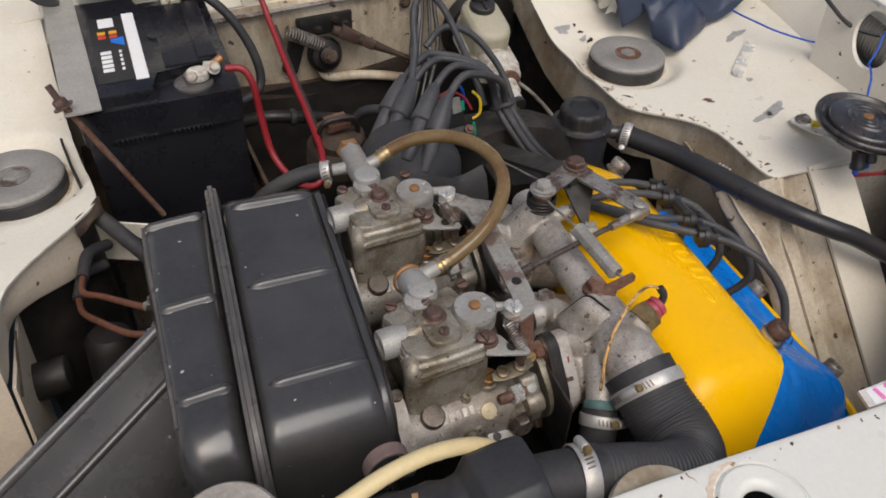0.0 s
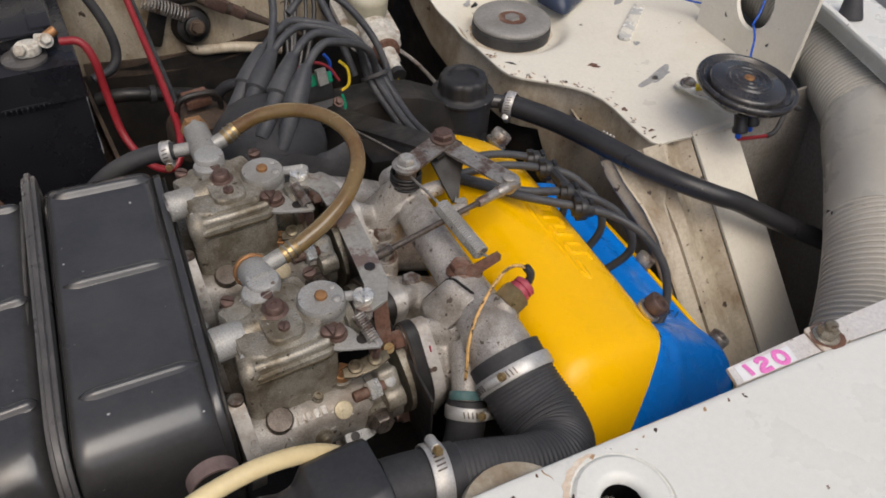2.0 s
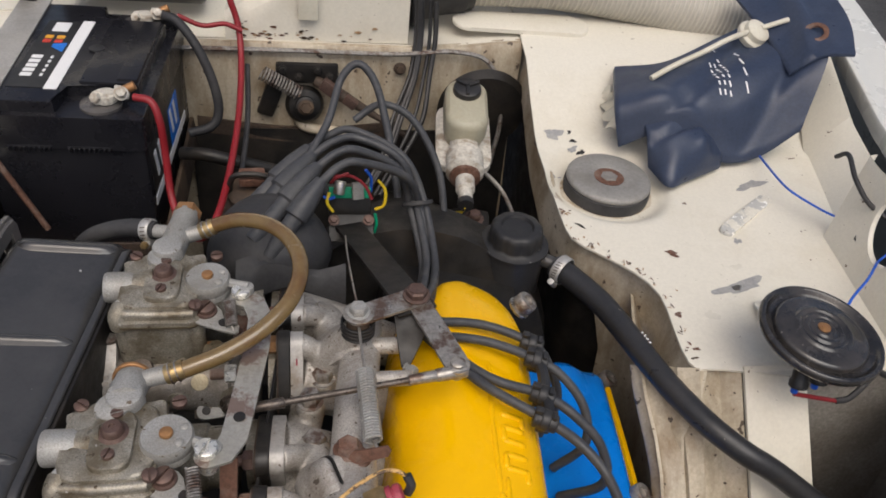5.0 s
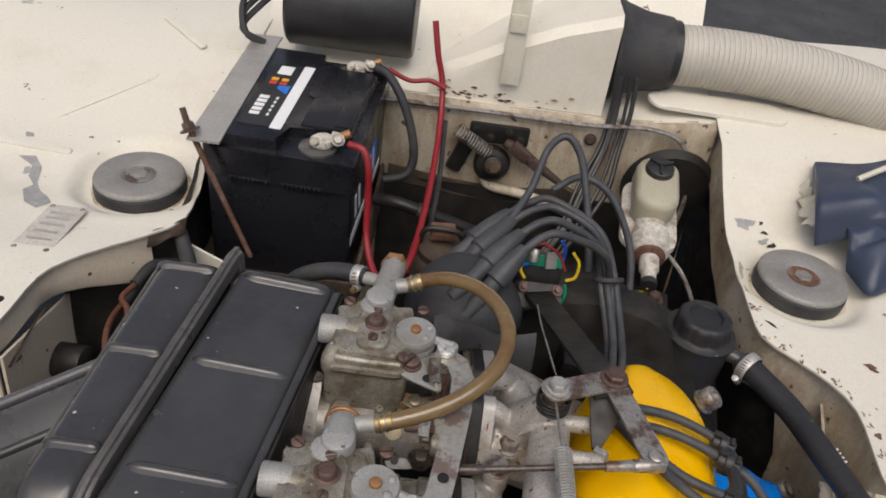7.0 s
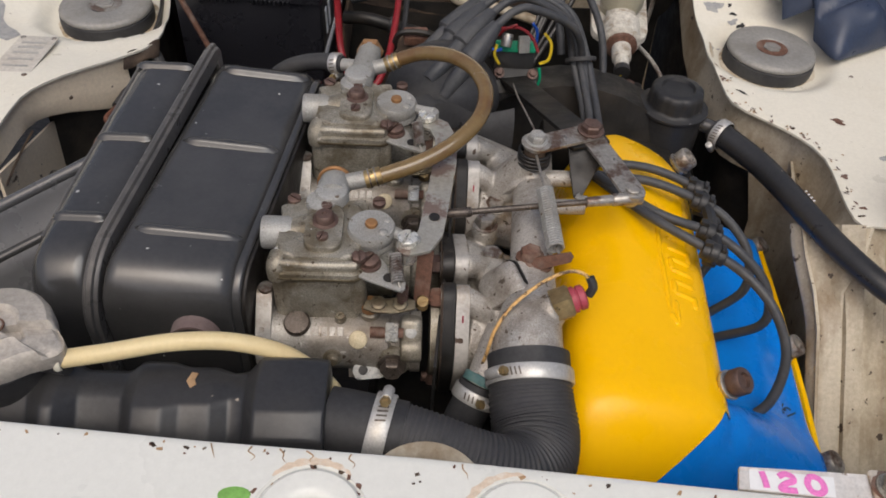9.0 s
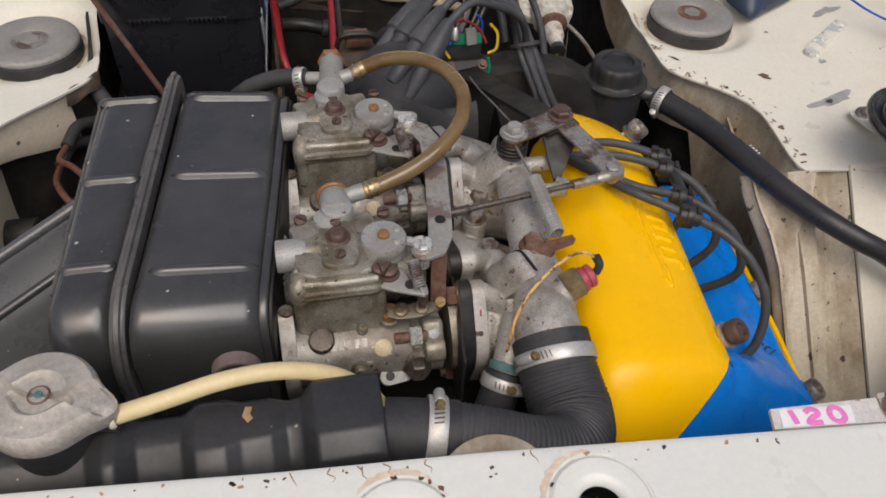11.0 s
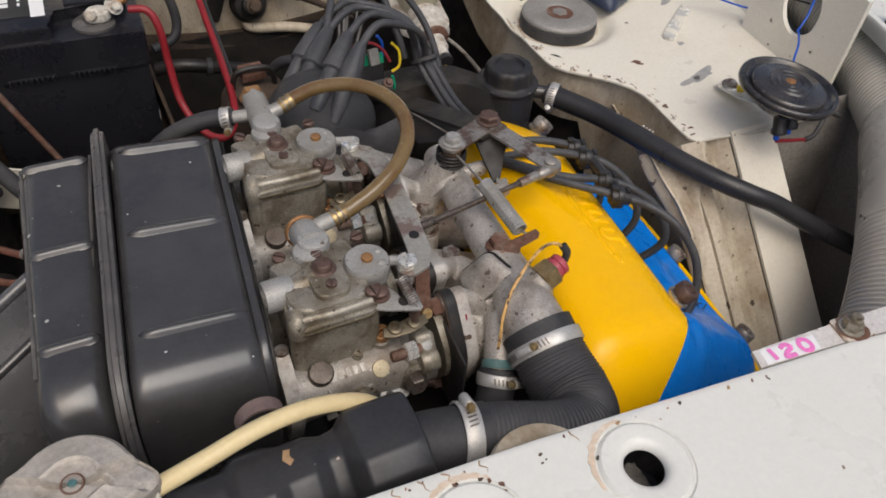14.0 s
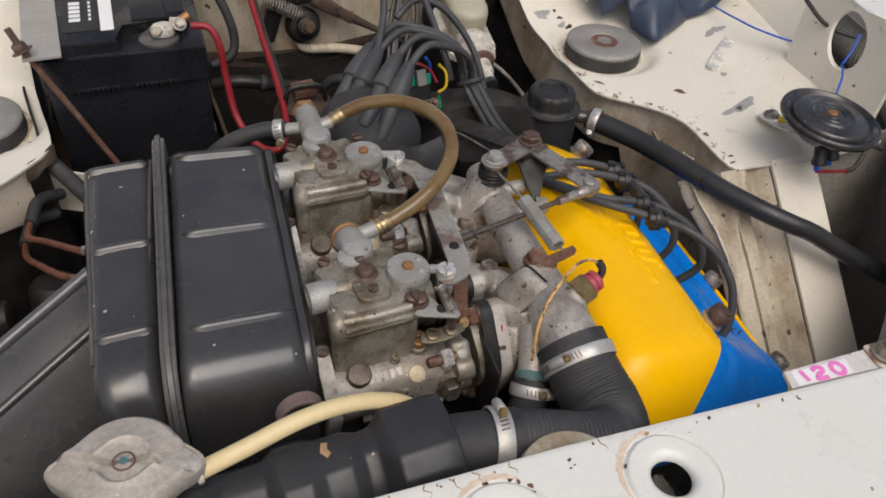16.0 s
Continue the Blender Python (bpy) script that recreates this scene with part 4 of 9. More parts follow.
    for y in (0.028, 0.018, 0.006, -0.008, -0.022):
        prism(bm, rrect(0.026, 0.004, 0.0005), 0.0009, 0.0013, m @ pose(0, y, 0))
    part("print_bar", bm, "old_strap", pl)
    for sx in (-1, 1):
        for sy in (-1, 1):
            bm = bmesh.new()
            ball(bm, m @ Vector((sx * 0.0165, sy * 0.040, 0.001)), 0.003, 1, 1, 0.5, 10)
            part("rivet", bm, "worn_steel", pl)
    # left outer wing
    bm = bmesh.new()
    prof = [(0.0, -0.02), (-0.05, 0.05), (-0.09, 0.085), (-0.10, 0.088), (-0.16, 0.08), (-0.2, 0.0), (-0.21, -0.4)]
    rows = [[Vector((-0.735 + a, y, left_z(-0.73, min(y, 0.6)) + b)) for a, b in prof] for y in (-0.6, -0.3, 0.0, 0.3, 0.62)]
    grid_sheet(bm, rows, 0.001)
    single("outer_wing_left", bm, "cream", "cream outer wing side", "car panel", kind="structure", smooth=60)
    return w


BULK_Y = 0.25


def build_bulkhead():
    bm = bmesh.new()
    xs = [-0.34, -0.14, -0.10, -0.05, 0.0, 0.05, 0.1, 0.15, 0.2, 0.25, 0.3, 0.334]
    def tz(x):
        return 0.032 + 0.014 * smooth01((x - 0.2) / 0.14)
    rows = [[Vector((x, BULK_Y + dy, tz(x) + dz)) for x in xs] for dy, dz in ((0.012, 0.004), (0.004, 0.003), (0.0, -0.003), (-0.002, -0.02), (-0.003, -0.08), (-0.003, -0.14), (-0.01, -0.19), (-0.025, -0.26), (-0.035, -0.5))]
    grid_sheet(bm, rows, 0.003, Vector((0, 1, 0)))
    b = single("wall_bulkhead", bm, "dirty_cream", "cream bulkhead panel stained with grime and rust", "bulkhead", kind="structure")
    bm = bmesh.new()
    rows = []
    for y in (0.26, 0.27, 0.29, 0.31, 0.33, 0.35, 0.37, 0.39, 0.42, 0.5, 0.62):
        row = []
        for k in range(24):
            x = lerp(-0.34, 0.345, k / 23)
            z = tz(x) + 0.004 + 0.02 * smooth01((y - 0.27) / 0.25) + 0.25 * smooth01((y - 0.45) / 0.25)
            row.append(Vector((x, y, z)))
        rows.append(row)
    grid_sheet(bm, rows, 0.003)
    prism(bm, rrect(0.20, 0.05, 0.024, 8), 0, 0.006, pose(0.338, 0.293, 0.0575, 5, 0, -3), 0.005, 4)
    single("scuttle_shelf", bm, "cream", "cream scuttle shelf with an oval pressing and rust marks", "car panel", kind="structure")
    bm = bmesh.new()
    tube(bm, [(-0.14, 0.243, 0.03), (0.0, 0.243, 0.031), (0.15, 0.242, 0.031), (0.24, 0.24, 0.038), (0.29, 0.235, 0.02), (0.31, 0.22, -0.05), (0.3, 0.2, -0.12)], 0.0035, 8)
    single("metal_pipe", bm, "worn_steel", "thin grey brake pipe along the bulkhead lip", "brake pipe")
    bm = bmesh.new()
    grid_sheet(bm, [[Vector((x, 0.62 + k * 0.25, 0.3 + k * 0.3)) for x in (-1.0, 0, 1.0)] for k in (0, 1)], 0.01)
    single("scuttle_rear", bm, "cream", "cream scuttle panel behind the shelf", "car panel", kind="structure")
    return b


build_ground()
build_front_panel()
build_right_wing()
build_right_fender()
build_bay_dark_floor()
build_left_wing()
build_bulkhead()

# ---- strut discs ----
def strut_disc(at, tilt, centre, label):
    th = thing("strut_disc", at, label, "strut cover", "strut covers")
    m = pose(*at, *tilt)
    bm = lathe(bmesh.new(), (0, 0, 0), (0, 0, 1), [(0.0, 0.010), (0.0515, 0.017), (0.0522, 0.0180), (0.0522, 0.0205), (0.0508, 0.0228), (0.0475, 0.0242), (0.0215, 0.0240), (0.0190, 0.0225), (0.0175, 0.0205), (0.0, 0.0205)], 48)
    bmesh.ops.transform(bm, matrix=m, verts=bm.verts)
    part("cover", bm, "disc", th)
    bm = hexbolt(bmesh.new(), (0, 0, 0.0205), (0, 0, 1), 0.0108, 0.0042, 0)
    bmesh.ops.transform(bm, matrix=m, verts=bm.verts)
    part("bolt", bm, "disc", th, "large flat hexagon bolt")
    bm = lathe(bmesh.new(), (0, 0, 0.0203), (0, 0, 1), [(0.0, 0.0006), (0.0172, 0.0006), (0.0178, 0.0012), (0.0186, 0.0024)], 30)
    bmesh.ops.transform(bm, matrix=m, verts=bm.verts)
    part("recess", bm, centre, th)
    bm = lathe(bmesh.new(), (0, 0, -0.003), (0, 0, 1), [(0.0, 0.0), (0.0520, 0), (0.0530, 0.004), (0.0535, 0.012), (0.0528, 0.0185), (0.0505, 0.0200), (0.0, 0.0200)], 48)
    bmesh.ops.transform(bm, matrix=m, verts=bm.verts)
    part("rubber_ring", bm, "rubber", th, "thick black rubber mount")
    return th


def dirt_ring(cx, cy, zf, seed):
    """Brown dirt gathered on the wing round the foot of a strut cover."""
    rng = random.Random(seed)
    ph = [rng.uniform(0, 6.3) for _ in range(3)]
    bm = bmesh.new()
    rings = []
    for q in (0, 1):
        ring = []
        for i in range(72):
            a = i / 72 * math.tau
            r = 0.0525 if q == 0 else 0.0555 + 0.0022 * math.sin(a * 2 + ph[0]) + 0.0012 * math.sin(a * 5 + ph[1]) + 0.0006 * math.sin(a * 13 + ph[2])
            x, y = cx + r * math.cos(a), cy + r * math.sin(a)
            ring.append(Vector((x, y, zf(x, y) + 0.0007)))
        rings.append(ring)
    skin(bm, rings, cap0=False, cap1=False)
    single("dirt_ring", bm, "tan_dirt", "ring of brown dirt round the strut cover on the wing", "dirt", "dirt rings", kind="stuff")


dirt_ring(0.398, 0.0, right_z, 3)
dirt_ring(-0.397, 0.026, left_z, 8)
strut_disc((0.398, 0.0, -0.0255), (0, 0, 0), "rust", "round grey steel strut-top cover with rusty centre bolt")
strut_disc((-0.397, 0.026, -0.0225), (0, 0, 30), "worn_steel", "round grey steel strut-top cover with plain grey bolt")


# ---- battery ----
def build_battery():
    x0, x1, y0, y1, zt = -0.316, -0.140, 0.006, 0.266, 0.061
    cx, cy = (x0 + x1) / 2, (y0 + y1) / 2
    th = thing("battery", (cx, cy, zt - 0.175), "black car battery with printed label, dusty posts and alloy hold-down strap", "battery")
    bm = bmesh.new()
    box(bm, (cx, cy, zt - 0.115), (x1 - x0 - 0.006, y1 - y0 - 0.006, 0.15), bev=0.004)
    part("case", bm, "battery", th)
    bm = bmesh.new()
    prism(bm, rrect(x1 - x0, y1 - y0, 0.006), zt - 0.04, zt, pose(cx, cy, 0), 0.003)
    for k in range(2):
        for i in range(9):
            box(bm, (cx - 0.055 + k * 0.062 + i * 0.0052, y0 - 0.0005, zt - 0.040), (0.0018, 0.004, 0.006), bev=0.0005, seg=1)
        box(bm, (cx - 0.034 + k * 0.062, y0 + 0.0005, zt - 0.0375), (0.048, 0.003, 0.003), bev=0.0008)
    part("lid", bm, "battery", th)
    # raised lid plateau leaving the post corners low
    poly = [(x0 + 0.006, y0 + 0.008), (x0 + 0.085, y0 + 0.008), (x0 + 0.089, y0 + 0.045), (x1 - 0.012, y0 + 0.05), (x1 - 0.012, y1 - 0.05), (x0 + 0.089, y1 - 0.045), (x0 + 0.085, y1 - 0.008), (x0 + 0.006, y1 - 0.008)]
    bm = prism(bmesh.new(), poly, zt - 0.002, zt + 0.014, None, 0.003)
    part("plateau", bm, "battery", th)
    bm = bmesh.new()
    box(bm, (x1 - 0.048, cy, zt + 0.0145), (0.052, 0.16, 0.003), bev=0.001)
    box(bm, (x1 - 0.025, cy, zt + 0.0155), (0.022, 0.15, 0.006), bev=0.002)
    part("handle", bm, "battery", th)
    bm = cyl(bmesh.new(), (cx + 0.014, cy + 0.0, zt + 0.015), (cx + 0.014, cy + 0.0, zt + 0.0168), 0.009, n=24, bev=0.0005)
    part("vent_plug", bm, "plastic", th)
    z = zt + 0.0142
    def label(x, y, w, h, mat, up=0.0):
        return prism(bmesh.new(), rrect(w, h, 0.001, 2), 0, 0.0006, pose(x, y, z + up)), mat
    lx = x0 + 0.055
    lab = part("label", *label(lx - 0.006, cy - 0.012, 0.038, 0.165, "print_black"), th, "black, blue and white printed label")
    part("white_strip", *label(lx + 0.021, cy - 0.012, 0.014, 0.17, "print_white", 0.0001), lab)
    part("barcode", *label(lx - 0.006, cy + 0.053, 0.018, 0.024, "print_white", 0.0005), lab)
    for i in range(2):
        for j, mt in enumerate(("print_orange", "print_red")):
            part("warning_mark", *label(lx - 0.013 + i * 0.013, cy + 0.026 - j * 0.011, 0.009, 0.008, mt, 0.0005), lab)
    bm = bmesh.new()
    prism(bm, [(lx - 0.004, cy + 0.008), (lx + 0.011, cy + 0.011), (lx + 0.011, cy - 0.012), (lx - 0.004, cy - 0.012 + 0.012)], z + 0.0004, z + 0.001)
    part("flash", bm, "print_blue", lab)
    for i in range(5):
        y = cy - 0.045 - i * 0.0105 + 0.02
        part("logo_bar", prism(bmesh.new(), rrect(0.012, 0.0075, 0.001, 2), z + 0.0004, z + 0.001, pose(lx - 0.012, y, 0, 0, 0, 0)), "print_white", lab)
        part("print_bar", prism(bmesh.new(), rrect(0.003, 0.006, 0.0005, 2), z + 0.0004, z + 0.001, pose(lx + 0.004, y, 0)), "print_white", lab)
    # side label facing the engine
    bm = bmesh.new()
    box(bm, (x1 - 0.0035, cy - 0.015, zt - 0.085), (0.0015, 0.20, 0.075), bev=0)
    sl = part("side_label", bm, "print_black", th, "navy and white side label")
    bm = bmesh.new()
    box(bm, (x1 - 0.0026, cy - 0.015, zt - 0.118), (0.001, 0.20, 0.012), bev=0)
    part("white_strip", bm, "print_white", sl)
    bm = bmesh.new()
    box(bm, (x1 - 0.0026, cy + 0.02, zt - 0.085), (0.001, 0.055, 0.05), (0, 0, 0), 0)
    part("flash", bm, "print_blue", sl)
    for i in range(4):
        bm = box(bmesh.new(), (x1 - 0.0022, cy - 0.09 + i * 0.022 + (0.05 if i > 1 else 0), zt - 0.08), (0.001, 0.009, 0.035), (12, 0, 0), 0)
        part("logo_bar", bm, "print_white", sl)
    # posts with clamps
    for k, (px, py) in enumerate(((x1 - 0.030, y0 + 0.028), (x1 - 0.030, y1 - 0.028))):
        bm = lathe(bmesh.new(), (px - 0.018, py, zt - 0.001), (0, 0, 1), [(0.0, 0), (0.022, 0), (0.022, 0.004), (0.017, 0.006), (0.010, 0.0065), (0.0095, 0.014), (0.0, 0.014)], 24)
        pp = part("post", bm, "worn_black", th, "dusty grey battery post")
        bm = bmesh.new()
        cyl(bm, (px - 0.012, py, zt + 0.006), (px - 0.012, py, zt + 0.016), 0.0125, n=18, bev=0.002)
        box(bm, (px + 0.004, py + 0.006, zt + 0.014), (0.016, 0.010, 0.012), (0, 20, 25), 0.002)
        hexbolt(bm, (px - 0.018, py - 0.008, zt + 0.014), (-0.3, -1, 0.5), 0.006, 0.006, 1.3)
        hexbolt(bm, (px + 0.006, py - 0.004, zt + 0.018), (0.2, -0.7, 0.6), 0.006, 0.007, 1.3)
        part("clamp", bm, "corroded", pp, "crusty tinned cable clamp")
        bm = bmesh.new()
        cyl(bm, (px + 0.004, py + 0.004, zt + 0.016), (px + 0.018, py + 0.008, zt + 0.022), 0.005, n=12)
        part("bolt", bm, "copper", pp)
    th.matrix_basis = Matrix.Translation((0.006, 0.004, 0)) @ th.matrix_basis @ Matrix.Rotation(radians(-2.5), 4, "Z")
    return th


def build_battery_strap():
    th = thing("battery_strap", (-0.317, -0.005, -0.06), "dull aluminium battery strap with rusty threaded rod", "battery strap")
    bm = bmesh.new()
    pts = [(-0.004, 0.0765), (0.02, 0.0768), (0.1, 0.0765), (0.28, 0.077), (0.30, 0.075)]
    rows = [[Vector((x, y, z)) for x in (-0.325, -0.315, -0.302, -0.288)] for y, z in pts]
    grid_sheet(bm, rows, 0.0025)
    part("strap", bm, "old_strap", th)
    bm = cyl(bmesh.new(), (-0.3225, 0.004, 0.084), (-0.257, -0.012, -0.072), 0.0034, n=10)
    part("rod", bm, "rust", th, "rusty brown hold-down rod")
    bm = bmesh.new()
    cyl(bm, (-0.331, 0.010, 0.106), (-0.3225, 0.004, 0.081), 0.0036, n=10)
    hexbolt(bm, (-0.323, 0.006, 0.081), (-0.35, 0.2, 0.9), 0.0075, 0.008, 1.5)
    part("nut", bm, "brown_bolt", th, "rusted nut")


def build_battery_tray():
    bm = bmesh.new()
    box(bm, (-0.23, 0.125, -0.122), (0.21, 0.28, 0.008), bev=0.003)
    box(bm, (-0.127, 0.12, -0.098), (0.005, 0.25, 0.045), (0, -4, 0), 0.0015)
    box(bm, (-0.23, -0.016, -0.105), (0.21, 0.004, 0.03), bev=0.0015)
    single("battery_tray", bm, "grime", "brown rusted steel battery tray under the battery", "battery tray")


build_battery()
build_battery_strap()
build_battery_tray()


# ---- air filter box ----
def box_section(w0, w1, zt, zb, r, n=6):
    """Rounded section in x, z."""
    return [(x, z) for x, z in rrect(w1 - w0, zt - zb, r, n, (w0 + w1) / 2, (zt + zb) / 2)]


def build_filter():
    th = thing("air_filter_box", (-0.215, -0.33, -0.09), "black ribbed metal air filter box with a raised seam", "air filter")
    def shell(x0, x1, zt0, zt1, skew, yb, yf, r, R=0.032, fall=0.0, outer=None):
        """Closed pressing lofted from rear to front; the front corner is broadly rounded."""
        bm = bmesh.new()
        rings = []
        st = [(yb - 0.0005, 0.014), (yb - 0.003, 0.006), (yb - 0.008, 0.0015), (yb - 0.014, 0), (yb - 0.019, 0), (yb - 0.025, 0)]
        for k in range(2, 6):
            st.append((lerp(yb - 0.014, yf + R, k / 6), 0))
        for k in range(10):
            a = k / 9 * math.pi / 2
            st.append((yf + R - R * math.sin(a) * 0.98, R * (1 - math.cos(a))))
        for y, drop in st:
            t = (y - yb) / (yf - yb)
            zt = lerp(zt0, zt1, t) - drop
            near = min(yb - y, y - yf)
            inset = 0.0 if outer is None or near > 0.028 else 0.028 - math.sqrt(max(0.0, 0.028 ** 2 - (0.028 - near) ** 2))
            xa = x0 + min(inset, 0.024)
            lean = lambda x: skew if outer is None else lerp(outer, skew, (x - x0) / (x1 - x0))
            ring = [Vector((x + lean(x) * t, y, z - (fall * (x - x0) / (x1 - x0) if z > 0 else 0))) for x, z in box_section(xa, x1, zt, -0.10, r, 6)]
            rings.append(ring)
        skin(bm, rings)
        return bm
    yb, yf = -0.192, -0.474
    SK = -0.0325
    body = part("body", shell(-0.211, -0.1225, 0.0715, 0.0725, SK, yb, yf, 0.011, 0.032, 0.008), "box_black", th)
    cover = part("cover", shell(-0.287, -0.221, 0.0725, 0.066, SK, yb - 0.004, yf + 0.004, 0.020, 0.042, 0.0, -0.014), "box_black", th)
    # worn pressed corners as paler beads, which also draw in the highlight lines
    def edge(pts, r=0.0016):
        part("worn_edge", tube(bmesh.new(), pts, r, 8, 3), "worn_black", cover, "paint worn thin along the corner, paler for a highlight line")
    edge([(-0.2815 - 0.014 * t, lerp(yb - 0.012, yf + 0.05, t), lerp(0.0664, 0.0598, t)) for t in np.linspace(0, 1, 8)])
    edge([(-0.2268 + SK * t, lerp(yb - 0.012, yf + 0.045, t), lerp(0.0680, 0.0615, t)) for t in np.linspace(0, 1, 8)])
    # seam flange round the box
    bm = bmesh.new()
    pts = [(yb + 0.006, -0.09), (yb + 0.006, 0.074), (yb + 0.002, 0.081), (yb - 0.008, 0.083)]
    pts += [(lerp(yb - 0.008, yf + 0.045, k / 8), lerp(0.083, 0.077, k / 8)) for k in range(1, 9)]
    for k in range(1, 10):
        a = k / 9 * math.pi / 2
        pts.append((yf + 0.045 - 0.053 * math.sin(a), 0.077 - 0.053 * (1 - math.cos(a))))
    pts += [(yf - 0.008, -0.02), (yf - 0.006, -0.09)]
    for w, h in ((0.0052, 0.0), (0.0024, 0.0030)):
        rings = []
        for i, (y, z) in enumerate(pts):
            t = (y - yb) / (yf - yb)
            a, b = pts[max(0, i - 1)], pts[min(len(pts) - 1, i + 1)]
            ny, nz = -(b[1] - a[1]), (b[0] - a[0])
            L = math.hypot(ny, nz)
            ny, nz = -ny / L, -nz / L
            if nz < 0 and i > 3 and i < 12:
                ny, nz = -ny, -nz
            cx = -0.2165 + SK * t
            ring = [Vector((cx + sx * w, y + ny * q, z + nz * q)) for sx, q in ((-1, -0.014), (1, -0.014), (1, h - 0.001), (0.7, h), (-0.7, h), (-1, h - 0.001))]
            rings.append(ring)
        skin(bm, rings)
    part("seam", bm, "worn_black", th, "raised folded seam worn grey")
    # pressed stiffening ribs across both halves
    def rib(x0, x1, y, z, w=0.011, h=0.0035, fall=0.0):
        bm = bmesh.new()
        rings = []
        n = 14
        for k in range(n + 1):
            t = k / n
            e = math.sin(min(1, min(t, 1 - t) * 7) * math.pi / 2)
            x = lerp(x0, x1, t)
            rings.append([Vector((x, y + s * w * 0.5 * (0.25 + 0.75 * e), z - fall * t + (h * c * e) - 0.0006)) for s, c in ((-1, 0), (-0.8, 0.22), (-0.6, 0.60), (-0.35, 0.9), (0.0, 1), (0.35, 0.9), (0.6, 0.60), (0.8, 0.22), (1, 0))])
        skin(bm, rings)
        return bm
    def sk(y):
        return SK * (y - yb) / (yf - yb)
    for y in (-0.212, -0.318, -0.422):
        part("rib", rib(-0.202 + sk(y), -0.1255 + sk(y), y, 0.0715, 0.012, 0.0048, 0.0075), "box_black", body, smooth=80)
    for y in (-0.212, -0.315, -0.408):
        part("rib", rib(-0.281 + sk(y) * 0.43, -0.226 + sk(y), y, 0.0725 - 0.0065 * (yb - y) / 0.28, 0.011, 0.0042), "box_black", cover, smooth=80)
    # narrow base flange towards the carburettors
    part("back_plate", shell(-0.1235, -0.1165, 0.0605, 0.0615, SK, yb - 0.004, yf + 0.004, 0.0022, 0.032), "box_black", th)
    part("gasket", shell(-0.1163, -0.1135, 0.057, 0.058, SK, yb - 0.006, yf + 0.006, 0.001, 0.032), "soot_and_shade", th, "black paper gasket")
    # wing nuts on the outer side
    for y, z in ((-0.45, -0.01),):
        bm = bmesh.new()
        cyl(bm, (-0.305 + sk(y) * 0.2, y, z), (-0.318 + sk(y) * 0.2, y, z), 0.003, n=10)
        box(bm, (-0.314 + sk(y) * 0.2, y, z + 0.005), (0.002, 0.005, 0.010), (20, 0, 0), 0.0008)
        box(bm, (-0.314 + sk(y) * 0.2, y, z - 0.005), (0.002, 0.005, 0.010), (-20, 0, 0), 0.0008)
        part("wing_nut", bm, "steel", th)
    return th


build_filter()


def build_intake_duct():
    """Black intake trunk running forward and outward from the filter box, with a rolled top edge."""
    e0, e1 = Vector((-0.262, -0.289, 0.056)), Vector((-0.62, -0.468, -0.066))
    d = (e1 - e0).normalized()
    side = d.cross(Vector((0, 0, 1))).normalized()
    up = side.cross(d)
    bm = bmesh.new()
    sec = [(0.0, -0.13), (0.0, -0.006), (-0.004, -0.002), (-0.010, -0.010), (-0.016, -0.026), (-0.028, -0.034), (-0.034, -0.046), (-0.044, -0.060), (-0.052, -0.078), (-0.056, -0.10), (-0.057, -0.13)]
    rings = []
    for k in range(9):
        p = lerp(e0, e1, k / 8)
        rings.append([p + side * x + up * z for x, z in sec])
    skin(bm, rings)
    th = single("intake_duct", bm, "trunk_black_lit", "long black pressed air intake trunk", "air duct", smooth=50)
    bm = tube(bmesh.new(), [lerp(e0, e1, k / 6) + up * -0.003 - side * 0.002 for k in range(7)], 0.0052, 12, 2)
    part("rolled_edge", bm, "trunk_black_lit", th, "rolled steel edge")
    bm = tube(bmesh.new(), [lerp(e0, e1, k / 6) + up * -0.033 - side * 0.024 for k in range(7)], 0.0045, 12, 2)
    part("rib", bm, "box_black", th)


build_intake_duct()

# ---- engine: cover, block, manifold ----
def skew(y):
    return 0.1 * (y + 0.4)


YEL_SEC = [(0.090, -0.075), (0.0915, -0.045), (0.094, -0.015), (0.099, 0.002), (0.107, 0.011), (0.118, 0.0155), (0.132, 0.0165), (0.148, 0.0145), (0.166, 0.011), (0.184, 0.007), (0.200, 0.002), (0.211, -0.003), (0.219, -0.0095), (0.2245, -0.019), (0.228, -0.034), (0.232, -0.055), (0.235, -0.078)]


def cover_point(u, z, y):
    """A point of the yellow casting: narrowed and rounded at the rear, sloped at the front."""
    rear = smooth01((y + 0.27) / 0.095)
    if rear > 0:
        k = max(0.0, 1 - ((y + 0.262) / 0.0965) ** 2.4) ** 0.45 if y > -0.262 else 1.0
        u = 0.183 + (u - 0.183) * max(k, 0.02) * lerp(1, 0.92, rear)
        z = z - 0.014 * rear - (0.035 * (1 - k) ** 1.3 if z > -0.05 else 0)
    if z > -0.03:
        z -= 0.013 * smooth01((y + 0.44) / 0.07) * smooth01((0.150 - u) / 0.035)
    return Vector((u + skew(y), y, z))


